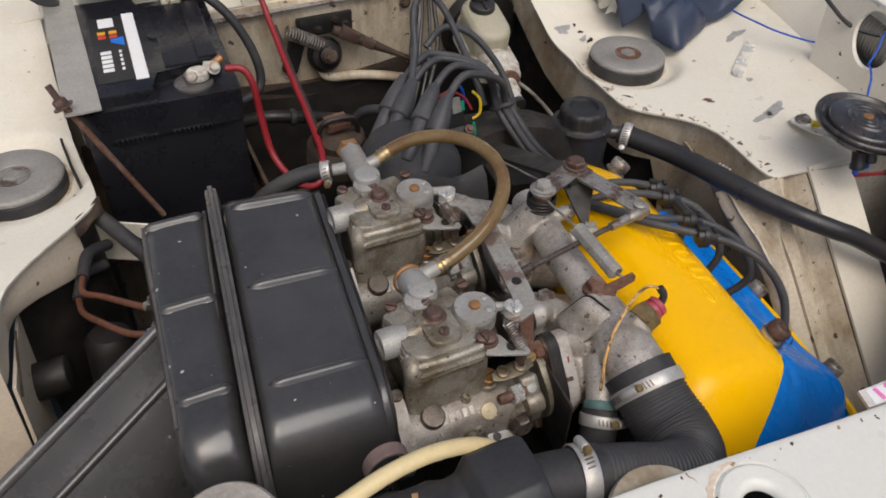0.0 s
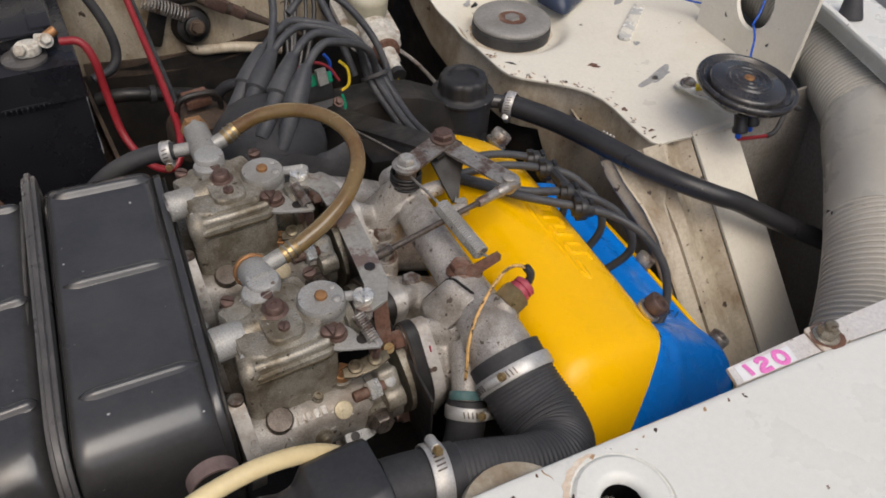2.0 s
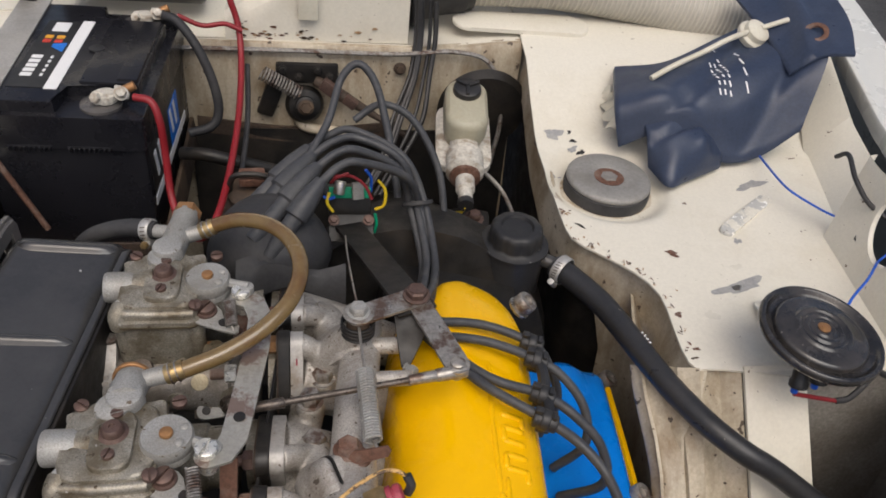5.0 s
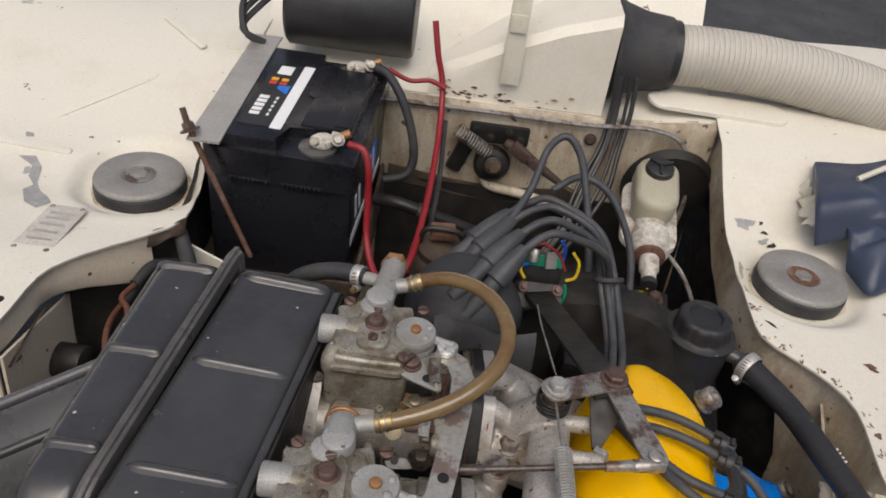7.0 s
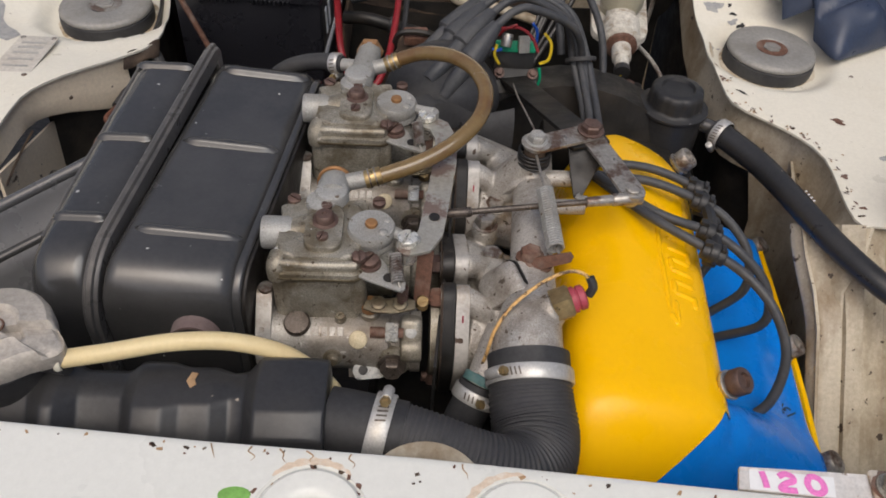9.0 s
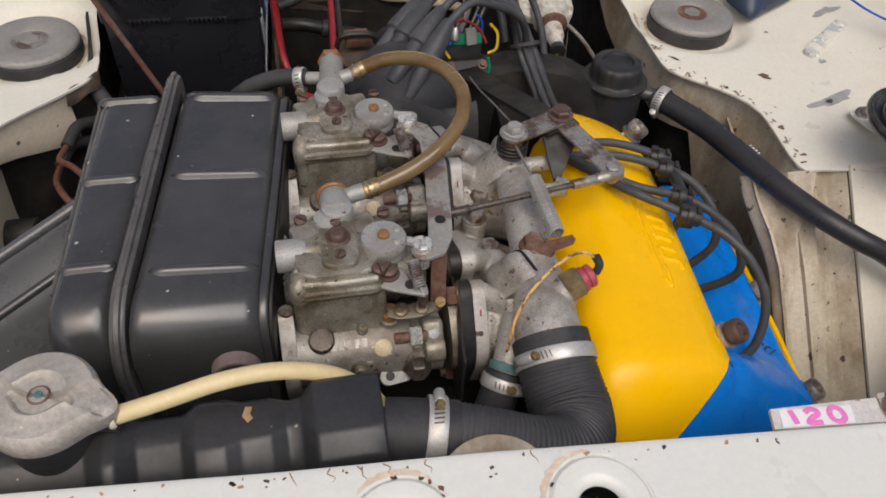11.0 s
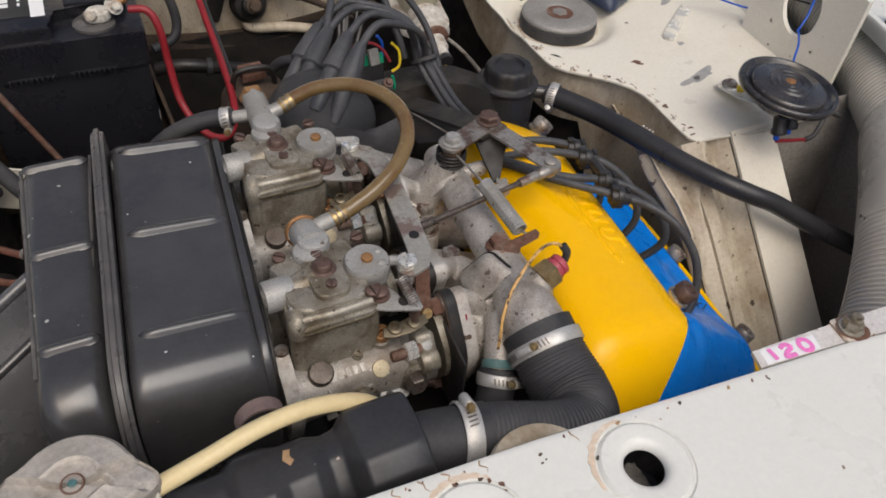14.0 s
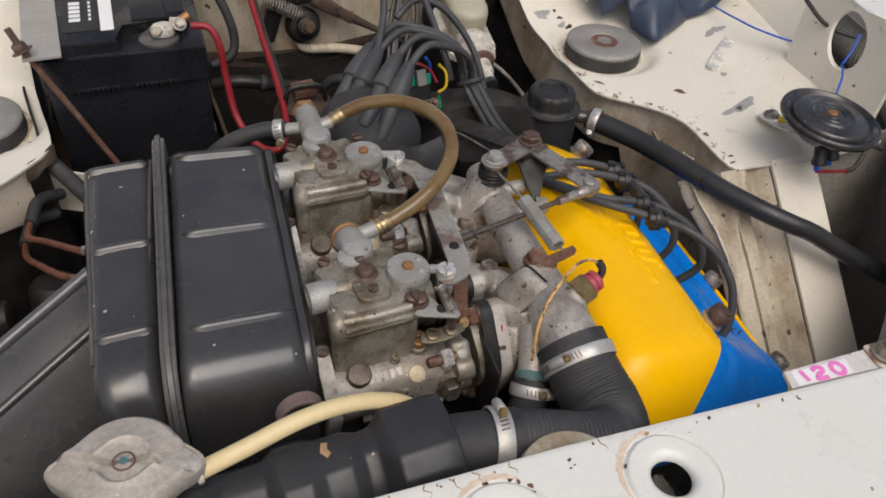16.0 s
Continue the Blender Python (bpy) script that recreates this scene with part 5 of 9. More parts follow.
def build_engine():
    th = thing("engine", (0.16, -0.36, -0.35), "car engine with a yellow and blue painted cam cover", "engine")
    bm = bmesh.new()
    rings = []
    ys = [-0.1658, -0.167, -0.170, -0.175, -0.181, -0.189, -0.20, -0.213, -0.226, -0.24, -0.262, -0.285, -0.31, -0.335, -0.36, -0.385, -0.41, -0.435, -0.46, -0.48, -0.50]
    for y in ys:
        rings.append([cover_point(u, z, y) for u, z in YEL_SEC])
    # front: a rounded brow, then a sloping face
    for y, dz in ((-0.512, -0.0005), (-0.520, -0.003), (-0.527, -0.008), (-0.535, -0.016), (-0.546, -0.028), (-0.556, -0.040), (-0.566, -0.053)):
        ring = []
        for u, z in YEL_SEC:
            k = smooth01((z + 0.06) / 0.06)
            ring.append(Vector((u + skew(y), y, max(-0.09, z + dz * (0.4 + 0.6 * k)))))
        rings.append(ring)
    vs = skin(bm, rings, close=False, cap0=False, cap1=False)
    bm.faces.new(vs[0])
    bm.faces.new(vs[-1][::-1])
    # the paint line runs slantwise down the front face
    pa, pb = Vector((0.209, -0.519, 0.0)), Vector((0.139, -0.560, -0.044))
    cut = (pb - pa).cross(Vector((0.0, -0.75, 0.66))).normalized()
    if cut.x < 0:
        cut = -cut
    bmesh.ops.bisect_plane(bm, geom=bm.verts[:] + bm.edges[:] + [f for f in bm.faces if len(f.verts) < 6], plane_co=pa, plane_no=cut)
    bmesh.ops.delete(bm, geom=[f for f in bm.faces if f.calc_center_median().y < -0.5145 and (f.calc_center_median() - pa).dot(cut) > 0], context="FACES")
    cover = part("cam_cover", bm, "yellow", th, "glossy yellow painted cast cover", smooth=50)
    # cast lettering panel on the cover: plain raised bars
    bm = bmesh.new()
    def top(u, y):
        us = [p[0] for p in YEL_SEC[3:14]]
        z = float(np.interp(u, us, [p[1] for p in YEL_SEC[3:14]]))
        return cover_point(u, z, y)
    def cast_bar(u0, u1, y0, y1, r=0.0034):
        tube(bm, [top(lerp(u0, u1, k / 6), lerp(y0, y1, k / 6)) + Vector((0, 0, -0.0016)) for k in range(7)], [r * 0.7, r, r, r, r, r, r * 0.7], 10, 2)
    for k, y in enumerate((-0.318, -0.331, -0.344, -0.357, -0.370, -0.383, -0.396, -0.409)):
        cast_bar(0.1875, 0.2065, y, y - 0.003)
        if k % 3 != 2:
            cast_bar(0.2055 if k % 2 else 0.1885, 0.2055 if k % 2 else 0.1885, y, y - 0.013)
    cast_bar(0.1815, 0.1800, -0.300, -0.365, 0.0030)
    cast_bar(0.1800, 0.1815, -0.365, -0.432, 0.0030)
    cast_bar(0.1815, 0.1870, -0.432, -0.444, 0.0030)
    cast_bar(0.1870, 0.1880, -0.444, -0.418, 0.0030)
    part("cast_lettering", bm, "yellow", cover, smooth=80)
    # blue half: plug valley with a closing front wall
    bm = bmesh.new()
    rows = []
    nx = 26
    yb = [-0.196, -0.2, -0.206, -0.215, -0.23, -0.25, -0.28, -0.31, -0.34, -0.37, -0.40, -0.42, -0.44, -0.455, -0.47, -0.482, -0.492, -0.502, -0.512, -0.522, -0.532, -0.545, -0.56, -0.575]
    for y in yb:
        row = []
        xr = float(np.interp(y, [-0.56, -0.53, -0.437, -0.328, -0.234, -0.2], [0.314, 0.320, 0.334, 0.345, 0.352, 0.35]))
        for k in range(nx + 1):
            t = k / nx
            x0 = float(np.interp(y, [-0.575, -0.556, -0.546, -0.535, -0.527, -0.520, -0.505], [0.115, 0.150, 0.166, 0.185, 0.195, 0.198, 0.198]))
            x = lerp(x0 + skew(y), xr, t)
            floor = -0.078 - 0.012 * math.sin(min(1, t * 1.4) * math.pi) - 0.026 * smooth01((t - 0.55) / 0.35) - 0.02 * smooth01((t - 0.94) / 0.06)
            wall = lerp(-0.004, -0.104, min(1, max(0, (x - (0.221 + skew(y))) / 0.115)) ** 0.8) if x > 0.221 + skew(y) else -0.004 - 0.02 * max(0, 1)
            k2 = smooth01((-0.445 - y) / 0.055)
            z = lerp(floor, max(floor, wall - 0.012 * (1 - smooth01((t - 0.15) / 0.2))), k2)
            if y < -0.505:
                us = x - skew(y)
                zc = float(np.interp(us, [p[0] for p in YEL_SEC], [p[1] for p in YEL_SEC])) if us < 0.2215 else -2
                dzf = float(np.interp(y, [-0.575, -0.566, -0.556, -0.546, -0.535, -0.527, -0.520, -0.512], [-0.064, -0.053, -0.040, -0.028, -0.016, -0.008, -0.003, -0.0005]))
                if zc > -1:
                    row.append(Vector((x, y, zc + dzf - 0.0015)))
                    continue
                row.append(Vector((x, y, z + dzf * 1.15)))
                continue
            z -= 1.05 * max(0, -0.512 - y) * (1 + 2.0 * max(0, -0.512 - y) / 0.05)
            z -= 0.04 * smooth01((y + 0.225) / 0.03)
            row.append(Vector((x, y, z)))
        rows.append(row)
    grid_sheet(bm, rows, 0.02)
    part("plug_valley", bm, "blue", th, "glossy blue painted casting", smooth=60)
    bm = bmesh.new()
    tube(bm, [(0.353, -0.235, -0.119), (0.347, -0.328, -0.119), (0.3365, -0.437, -0.119), (0.322, -0.53, -0.119), (0.315, -0.56, -0.125)], 0.004, 6)
    part("painted_edge", bm, "yellow", th, "yellow painted lower edge")
    # scribbled number on the blue casting
    letters("130", 0.014, 0.0003, pose(0.303, -0.452, -0.095, 5, 16, 118), "ink_number", "print_black", th, "black handwritten number")
    # cover nuts
    def thumb_nut(p, d, mat, r=0.0115):
        d = Vector(d).normalized()
        p = Vector(p)
        bm = bmesh.new()
        lathe(bm, p, d, [(r * 0.8, 0), (r * 0.8, 0.004), (r, 0.005), (r, 0.013), (r * 0.9, 0.0145), (r * 0.55, 0.0145), (r * 0.5, 0.0115), (0, 0.0115)], 26)
        o = part("cover_nut", bm, mat, th, "knurled cover nut" if mat != "brown_bolt" else "brown rusted cover bolt")
        bm = bmesh.new()
        lathe(bm, p - d * 0.002, d, [(r * 1.05, 0), (r * 1.1, 0.001), (r * 1.1, 0.003), (r * 0.9, 0.004)], 24)
        part("washer", bm, "steel", o)
    thumb_nut((0.2475, -0.197, -0.030), (0.55, -0.1, 0.8), "worn_steel")
    thumb_nut((0.2155, -0.489, -0.0085), (0.5, -0.25, 0.8), "brown_bolt", 0.0105)
    thumb_nut((0.336, -0.372, -0.113), (0.5, -0.1, 0.8), "worn_steel", 0.0105)
    thumb_nut((0.330, -0.494, -0.117), (0.5, -0.1, 0.8), "worn_steel", 0.0105)
    thumb_nut((0.357, -0.214, -0.135), (0.5, -0.1, 0.8), "worn_steel", 0.0105)
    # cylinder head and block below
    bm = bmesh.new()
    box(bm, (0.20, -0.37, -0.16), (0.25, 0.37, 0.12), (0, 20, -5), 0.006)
    part("cylinder_head", bm, "soot_and_shade", th)
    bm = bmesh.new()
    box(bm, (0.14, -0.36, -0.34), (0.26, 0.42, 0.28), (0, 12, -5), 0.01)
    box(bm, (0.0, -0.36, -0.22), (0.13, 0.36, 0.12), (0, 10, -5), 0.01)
    part("block", bm, "soot_and_shade", th)
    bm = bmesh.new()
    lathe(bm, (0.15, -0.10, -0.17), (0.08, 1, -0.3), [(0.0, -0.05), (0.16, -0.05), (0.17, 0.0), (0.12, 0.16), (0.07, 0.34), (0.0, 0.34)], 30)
    part("gearbox_bell", bm, "soot_and_shade", th)
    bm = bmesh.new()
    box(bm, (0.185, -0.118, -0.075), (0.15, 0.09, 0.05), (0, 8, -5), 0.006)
    part("rear_housing", bm, "soot_and_shade", th, "oily black casting behind the cover")
    return th


build_engine()

BARRELS = (-0.447, -0.371, -0.297, -0.221)


def flange_x(i):
    """The manifold face steps back with the slanting engine."""
    return 0.0068 if i < 2 else 0.0200


def eared(ears, r=0.030, re=0.0108, grow=0.0):
    """Outline round a bore and its two stud ears, in y and z about the bore."""
    pts = []
    for cy, cz, q in ((0, 0, r + grow), *((a, b, re + grow) for a, b in ears)):
        pts += [(cy + q * math.cos(k / 20 * math.tau), cz + q * math.sin(k / 20 * math.tau)) for k in range(20)]
    pts = sorted(set((round(a, 6), round(b, 6)) for a, b in pts))
    def half(seq):
        h = []
        for p in seq:
            while len(h) > 1 and (h[-1][0] - h[-2][0]) * (p[1] - h[-2][1]) - (h[-1][1] - h[-2][1]) * (p[0] - h[-2][0]) <= 0:
                h.pop()
            h.append(p)
        return h[:-1]
    return half(pts) + half(pts[::-1])


EARS = (((0.007, 0.040), (-0.008, -0.040)), ((-0.031, 0.037), (0.031, -0.037)))


def build_manifold():
    th = thing("intake_manifold", (0.04, -0.37, -0.03), "cast aluminium inlet manifold with dull oxidised surface", "manifold")
    feet = [[Vector(p) for p in q] for q in (((0.0310, -0.4080, 0.0170), (0.0500, -0.4200, 0.0500), (0.0440, -0.4420, 0.0110)), ((0.0440, -0.2720, 0.0120), (0.0660, -0.2830, 0.0440), (0.0585, -0.3030, 0.0045)))]
    joints = []
    for L, U, B in feet:
        n = (B - L).cross(U - L).normalized()
        joints.append(((U + B) / 2, n))
    # one casting: water rail, four runners, webs, bosses and pedestal grown together
    bm = bmesh.new()
    axis = [(0.0845, -0.256, 0.020), (0.0790, -0.30, 0.022), (0.073, -0.345, 0.024), (0.0680, -0.40, 0.026), (0.064, -0.44, 0.027), (0.060, -0.468, 0.026), (0.0585, -0.488, 0.0225), (0.0585, -0.503, 0.018)]
    tube(bm, axis, [0.0155, 0.017, 0.017, 0.0172, 0.020, 0.0245, 0.0255, 0.0255], 22, 6)
    for i, y in enumerate(BARRELS):
        fx = flange_x(i)
        jc, n = joints[i // 2]
        tube(bm, [(fx + 0.006, y, -0.016), (fx + 0.018, y, -0.018), lerp(Vector((fx + 0.03, y, -0.022)), jc, 0.40), jc + n * 0.006 + Vector((0, 0, -0.019))], [0.0270, 0.0240, 0.0170, 0.0130], 20, 5)
        tube(bm, [(fx + 0.004, y, -0.014), (fx + 0.045, y, -0.03), (fx + 0.085, y, -0.05), (fx + 0.125, y, -0.07)], [0.026, 0.024, 0.022, 0.022], 14, 4)
        for a, b in EARS[i % 2]:
            q = Vector((fx + 0.006, y + a, -0.015 + b))
            tube(bm, [q, q + Vector((0.010, -a * 0.15, -b * 0.15)), q + Vector((0.026, -a * 0.55, -b * 0.5))], [0.0102, 0.0100, 0.007], 12, 3)
    for x, y, z in ((0.0393, -0.3767, 0.0035), (0.0470, -0.3075, 0.0005), (0.036, -0.335, 0.004), (0.034, -0.228, 0.004)):
        cyl(bm, (x, y, z - 0.022), (x, y, z), 0.0115, n=18, bev=0.002)
    tube(bm, [(0.052, -0.292, 0.004), (0.066, -0.294, 0.030), (0.0755, -0.2975, 0.046)], [0.018, 0.0155, 0.0130], 16, 5)
    tube(bm, [(0.0655, -0.418, 0.030), (0.0640, -0.4145, 0.0420)], [0.014, 0.0105], 14, 2)
    for a, b in ((0, 1), (2, 3), (1, 2)):
        tube(bm, [(flange_x(a) + 0.014, BARRELS[a], -0.020), ((flange_x(a) + flange_x(b)) / 2 + 0.018, (BARRELS[a] + BARRELS[b]) / 2, -0.024), (flange_x(b) + 0.014, BARRELS[b], -0.020)], 0.015, 12, 3)
    tube(bm, [(0.060, -0.466, 0.030), (0.070, -0.462, 0.036), (0.079, -0.4600, 0.0425)], [0.017, 0.0145, 0.0130], 16, 4)
    tube(bm, [(0.046, -0.462, 0.012), (0.034, -0.480, 0.000), (0.026, -0.494, -0.012)], [0.017, 0.0135, 0.012], 14, 4)
    ca = part("casting", bm, "alu", th, smooth=180)
    mo = ca.modifiers.new("grow", "REMESH")
    mo.mode, mo.voxel_size, mo.use_smooth_shade = "VOXEL", 0.0016, True
    mo = ca.modifiers.new("soft", "SMOOTH")
    mo.factor, mo.iterations = 0.5, 3
    # square feet of the water rail, each parted from the runners by a dark gasket
    for (L, U, B), (jc, n) in zip(feet, joints):
        u, v = (B - L) / 2, (U - L) / 2
        rr = rrect(2, 2, 0.34, 4)
        ring = lambda k, d, push=0.0: [jc + u * a * k + v * b * k + n * d - Vector((0, 0, push)) for a, b in rr]
        bm = bmesh.new()
        skin(bm, [ring(0.93, -0.0006), ring(1.0, -0.0022), ring(1.0, -0.0090), ring(0.96, -0.0150), ring(0.90, -0.022, 0.002), ring(0.78, -0.030, 0.006)])
        ft = part("rail_foot", bm, "alu", th, smooth=50)
        bm = bmesh.new()
        skin(bm, [ring(0.97, -0.0010), ring(1.035, -0.0008), ring(1.035, 0.0006), ring(0.97, 0.0008)])
        part("gasket", bm, "soot_and_shade", ft, "dark gasket line")
        bm = bmesh.new()
        skin(bm, [ring(0.93, 0.0008), ring(0.99, 0.0022), ring(0.97, 0.0050), ring(0.84, 0.010, 0.003), ring(0.60, 0.016, 0.008)])
        part("runner_pad", bm, "alu", th, smooth=50)
    for i, y in enumerate(BARRELS):
        fx = flange_x(i)
        lay = Matrix.Translation((fx, y, -0.015)) @ Matrix(((0, 0, 1, 0), (1, 0, 0, 0), (0, 1, 0, 0), (0, 0, 0, 1)))
        ears = EARS[i % 2]
        fl = part("flange", prism(bmesh.new(), eared(ears), 0.0, 0.0105, lay, 0.0012), "alu_light", th, "pale machined flange edge", smooth=35)
        part("insulator", prism(bmesh.new(), eared(ears, grow=0.0014), -0.0098, -0.0006, lay, 0.0010), "soot_and_shade", th, "black carburettor insulator block", smooth=35)
        part("gasket", prism(bmesh.new(), eared(ears, grow=0.0006), -0.0112, -0.0099, lay), "grime", th, "brown paper gasket", smooth=35)
        part("carburettor_flange", prism(bmesh.new(), eared([(a * 0.55, b * 0.55) for a, b in ears], 0.0275, 0.012), -0.0185, -0.0113, lay, 0.0012), "zinc", th, smooth=35)
        for k, (a, b) in enumerate(ears):
            q = Vector((fx - 0.0102, y + a, -0.015 + b))
            bm = cyl(bmesh.new(), q, q - Vector((0.0015, 0, 0)), 0.0100, n=20, bev=0.0004)
            part("washer", bm, "worn_steel", fl)
            bm = hexbolt(bmesh.new(), q - Vector((0.0015, 0, 0)), (-1, 0, 0), 0.0080, 0.0075, 0)
            cyl(bm, q - Vector((0.009, 0, 0)), q - Vector((0.0135, 0, 0)), 0.0042, n=10, bev=0.0006)
            part("nut", bm, ("rust", "brown_bolt", "copper", "rust")[(i + k) % 4], fl, "brown rusted nut")
    # red paint marks on the pale flange rims
    for i in (0, 2):
        fx, y = flange_x(i), BARRELS[i]
        bm = bmesh.new()
        box(bm, (fx + 0.0052, y - 0.0108, 0.0196), (0.0012, 0.009, 0.0010), (70, 0, 0), 0)
        box(bm, (fx + 0.0035, y - 0.0078, 0.0224), (0.0050, 0.0012, 0.0010), (70, 0, 0), 0)
        part("paint_mark", bm, "red_plug", th, "red paint mark")
    # black heat shield standing between the carburettors and the flanges
    bm = box(bmesh.new(), (0.0055, -0.334, -0.020), (0.0022, 0.330, 0.074), (0, 0, -5), 0.0006)
    part("heat_shield", bm, "soot_and_shade", th, "thin black heat shield plate")
    for x, y, z in ((0.0393, -0.3767, 0.0030), (0.0470, -0.3075, 0.0000), (0.036, -0.335, 0.0035), (0.034, -0.228, 0.0035)):
        bm = hexbolt(bmesh.new(), (x, y, z), (0, 0, 1), 0.0092, 0.0085, 1.2)
        part("bolt", bm, "worn_steel", th)
    # small stubs towards the cover
    for p, q, r in (((0.078, -0.300, 0.030), (0.1130, -0.2985, 0.0290), 0.0074), ((0.075, -0.331, 0.024), (0.1195, -0.334, 0.0280), 0.0066)):
        bm = cyl(bmesh.new(), p, q, r, n=16, bev=0.0015)
        part("stub_pipe", bm, "alu", th)
    # temperature sender on the rail
    p, d = Vector((0.0785, -0.4600, 0.0430)), Vector((0.93, 0.20, 0.31)).normalized()
    bm = lathe(bmesh.new(), p - d * 0.003, d, [(0.0130, 0), (0.0135, 0.001), (0.0135, 0.0125), (0.0118, 0.0145), (0.0, 0.0145)], 6)
    sb = part("sender", bm, "brass", th, "brass temperature sender with red insulator")
    bm = lathe(bmesh.new(), p + d * 0.0115, d, [(0.0098, 0), (0.0100, 0.001), (0.0100, 0.0035), (0.0086, 0.004), (0.0084, 0.0050), (0.0094, 0.0056), (0.0094, 0.0095), (0.0075, 0.011), (0.0, 0.011)], 18)
    part("insulator", bm, "red_plug", sb)
    bm = strip_ring(bmesh.new(), (0.0275, -0.4915, -0.0085), (-0.45, -0.75, -0.6), 0.0132, 0.007)
    part("collar", bm, "teal", th, "teal plastic collar")
    return th


build_manifold()


# ---- twin carburettors ----
def build_carb(o, name="carburettor"):
    o = Vector(o)
    P = lambda x, y, z: o + Vector((x, y, z))
    th = thing(name, P(0, 0, -0.117), "twin-choke side-draught carburettor in oil-stained zinc alloy", "carburettor", "pair of carburettors")
    # float chamber and lid
    bm = bmesh.new()
    box(bm, P(-0.0365, -0.001, -0.045), (0.058, 0.066, 0.056), bev=0.005, seg=3)
    box(bm, P(-0.0365, -0.029, -0.042), (0.046, 0.012, 0.030), bev=0.003)
    cyl(bm, P(-0.0640, -0.0255, -0.066), P(-0.0640, -0.0255, -0.024), 0.0078, n=16, bev=0.001)
    cyl(bm, P(-0.0080, -0.0290, -0.060), P(-0.0080, -0.0290, -0.020), 0.0060, n=16, bev=0.001)
    part("float_chamber", bm, "zinc", th)
    bm = bmesh.new()
    prism(bm, rrect(0.066, 0.071, 0.010, 6, -0.0365, -0.0025), -0.0190, -0.0150, Matrix.Translation(o), 0.0014, 2)
    prism(bm, rrect(0.0625, 0.0665, 0.010, 6, -0.0365, -0.0015), -0.0155, -0.0088, Matrix.Translation(o), 0.0028, 3)
    prism(bm, rrect(0.060, 0.062, 0.014, 6, -0.0365, 0.001), -0.0120, -0.0045, Matrix.Translation(o), 0.0042, 4)
    # rolled front brow, and the screw lug hanging from its corner
    tube(bm, [P(-0.0620, -0.0300, -0.0115), P(-0.0365, -0.0325, -0.0105), P(-0.0090, -0.0310, -0.0112)], 0.0040, 12, 5)
    tube(bm, [P(-0.0640, -0.0215, -0.0125), P(-0.0660, -0.0290, -0.0150), P(-0.0650, -0.0300, -0.0240)], [0.0080, 0.0076, 0.0084], 14, 4)
    cyl(bm, P(-0.0640, -0.0215, -0.019), P(-0.0640, -0.0215, -0.0115), 0.0085, n=18, bev=0.0015)
    box(bm, P(-0.0120, 0.020, -0.0120), (0.020, 0.030, 0.012), (0, 0, 12), 0.004)
    lid = part("lid", bm, "zinc", th)
    bm = bmesh.new()
    prism(bm, rrect(0.0675, 0.0725, 0.010, 6, -0.0365, -0.0025), -0.0206, -0.0189, Matrix.Translation(o))
    part("gasket", bm, "brass_dull", th, "thin brown gasket")
    bm = cyl(bmesh.new(), P(-0.0385, 0.0245, -0.006), P(-0.0385, 0.0245, 0.0022), 0.0118, n=26, bev=0.0022)
    part("union_seat", bm, "zinc_light", th, "round pale plug beside the fuel union")
    # jet cover plate
    bm = bmesh.new()
    prism(bm, rrect(0.027, 0.047, 0.009, 6, -0.034, -0.002), -0.006, 0.0005, Matrix.Translation(o), 0.0025, 3)
    jc = part("jet_cover", bm, "zinc", th)
    bm = lathe(bmesh.new(), P(-0.034, 0.003, 0.0), (0, 0, 1), [(0.0098, 0), (0.0100, 0.0008), (0.0074, 0.0018), (0.0070, 0.0060), (0.0056, 0.0074), (0.0022, 0.0074), (0.0018, 0.0064), (0.0, 0.0064)], 20)
    part("cover_bolt", bm, "brown_bolt", jc, "round brown bolt")
    bm = screw(bmesh.new(), P(-0.034, -0.015, 0.0005), (0, 0, 1), 0.0042, 0.003, 1.2)
    part("screw", bm, "brown_bolt", jc)
    bm = screw(bmesh.new(), P(-0.034, 0.018, 0.0), (0, 0, 1), 0.0042, 0.003, 0.3)
    part("screw", bm, "brown_bolt", jc)
    # pump cover disc
    bm = lathe(bmesh.new(), P(0, 0, -0.016), (0, 0, 1), [(0.0165, 0), (0.0175, 0.001), (0.0178, 0.005), (0.0172, 0.0062), (0.0178, 0.0072), (0.0178, 0.0135), (0.0165, 0.016), (0.0, 0.016)], 36)
    ball(bm, P(0.009, -0.007, 0.0), 0.0035, 1, 1, 0.45)
    ball(bm, P(0.011, 0.006, 0.0), 0.0028, 1, 1, 0.4)
    pc = part("pump_cover", bm, "zinc_light", th, "round grey pump cover")
    bm = cyl(bmesh.new(), P(0, 0, -0.0002), P(0, 0, 0.0035), 0.0046, n=16, bev=0.001)
    part("bolt", bm, "copper", pc)
    bm = bmesh.new()
    tube(bm, [P(0.016, -0.002, -0.006), P(0.025, -0.006, -0.005), P(0.033, -0.009, -0.004)], 0.004, 8, 4)
    cyl(bm, P(0.031, -0.010, -0.014), P(0.031, -0.010, -0.002), 0.0058, n=16, bev=0.001)
    part("lever_boss", bm, "zinc_light", th)
    # air horn stub
    bm = lathe(bmesh.new(), P(-0.052, 0.003, -0.0135), (-1, 0.0, 0.0), [(0.0105, 0), (0.0115, 0.008), (0.0125, 0.010), (0.0125, 0.027), (0.0118, 0.0285), (0.010, 0.0285), (0.0095, 0.026), (0.0, 0.026)], 24)
    part("vent_stub", bm, "zinc_light", th)
    bm = bmesh.new()
    tube(bm, [P(-0.04, 0.004, -0.010), P(-0.052, 0.003, -0.013), P(-0.058, 0.003, -0.0135)], [0.013, 0.012, 0.0115], 14, 3)
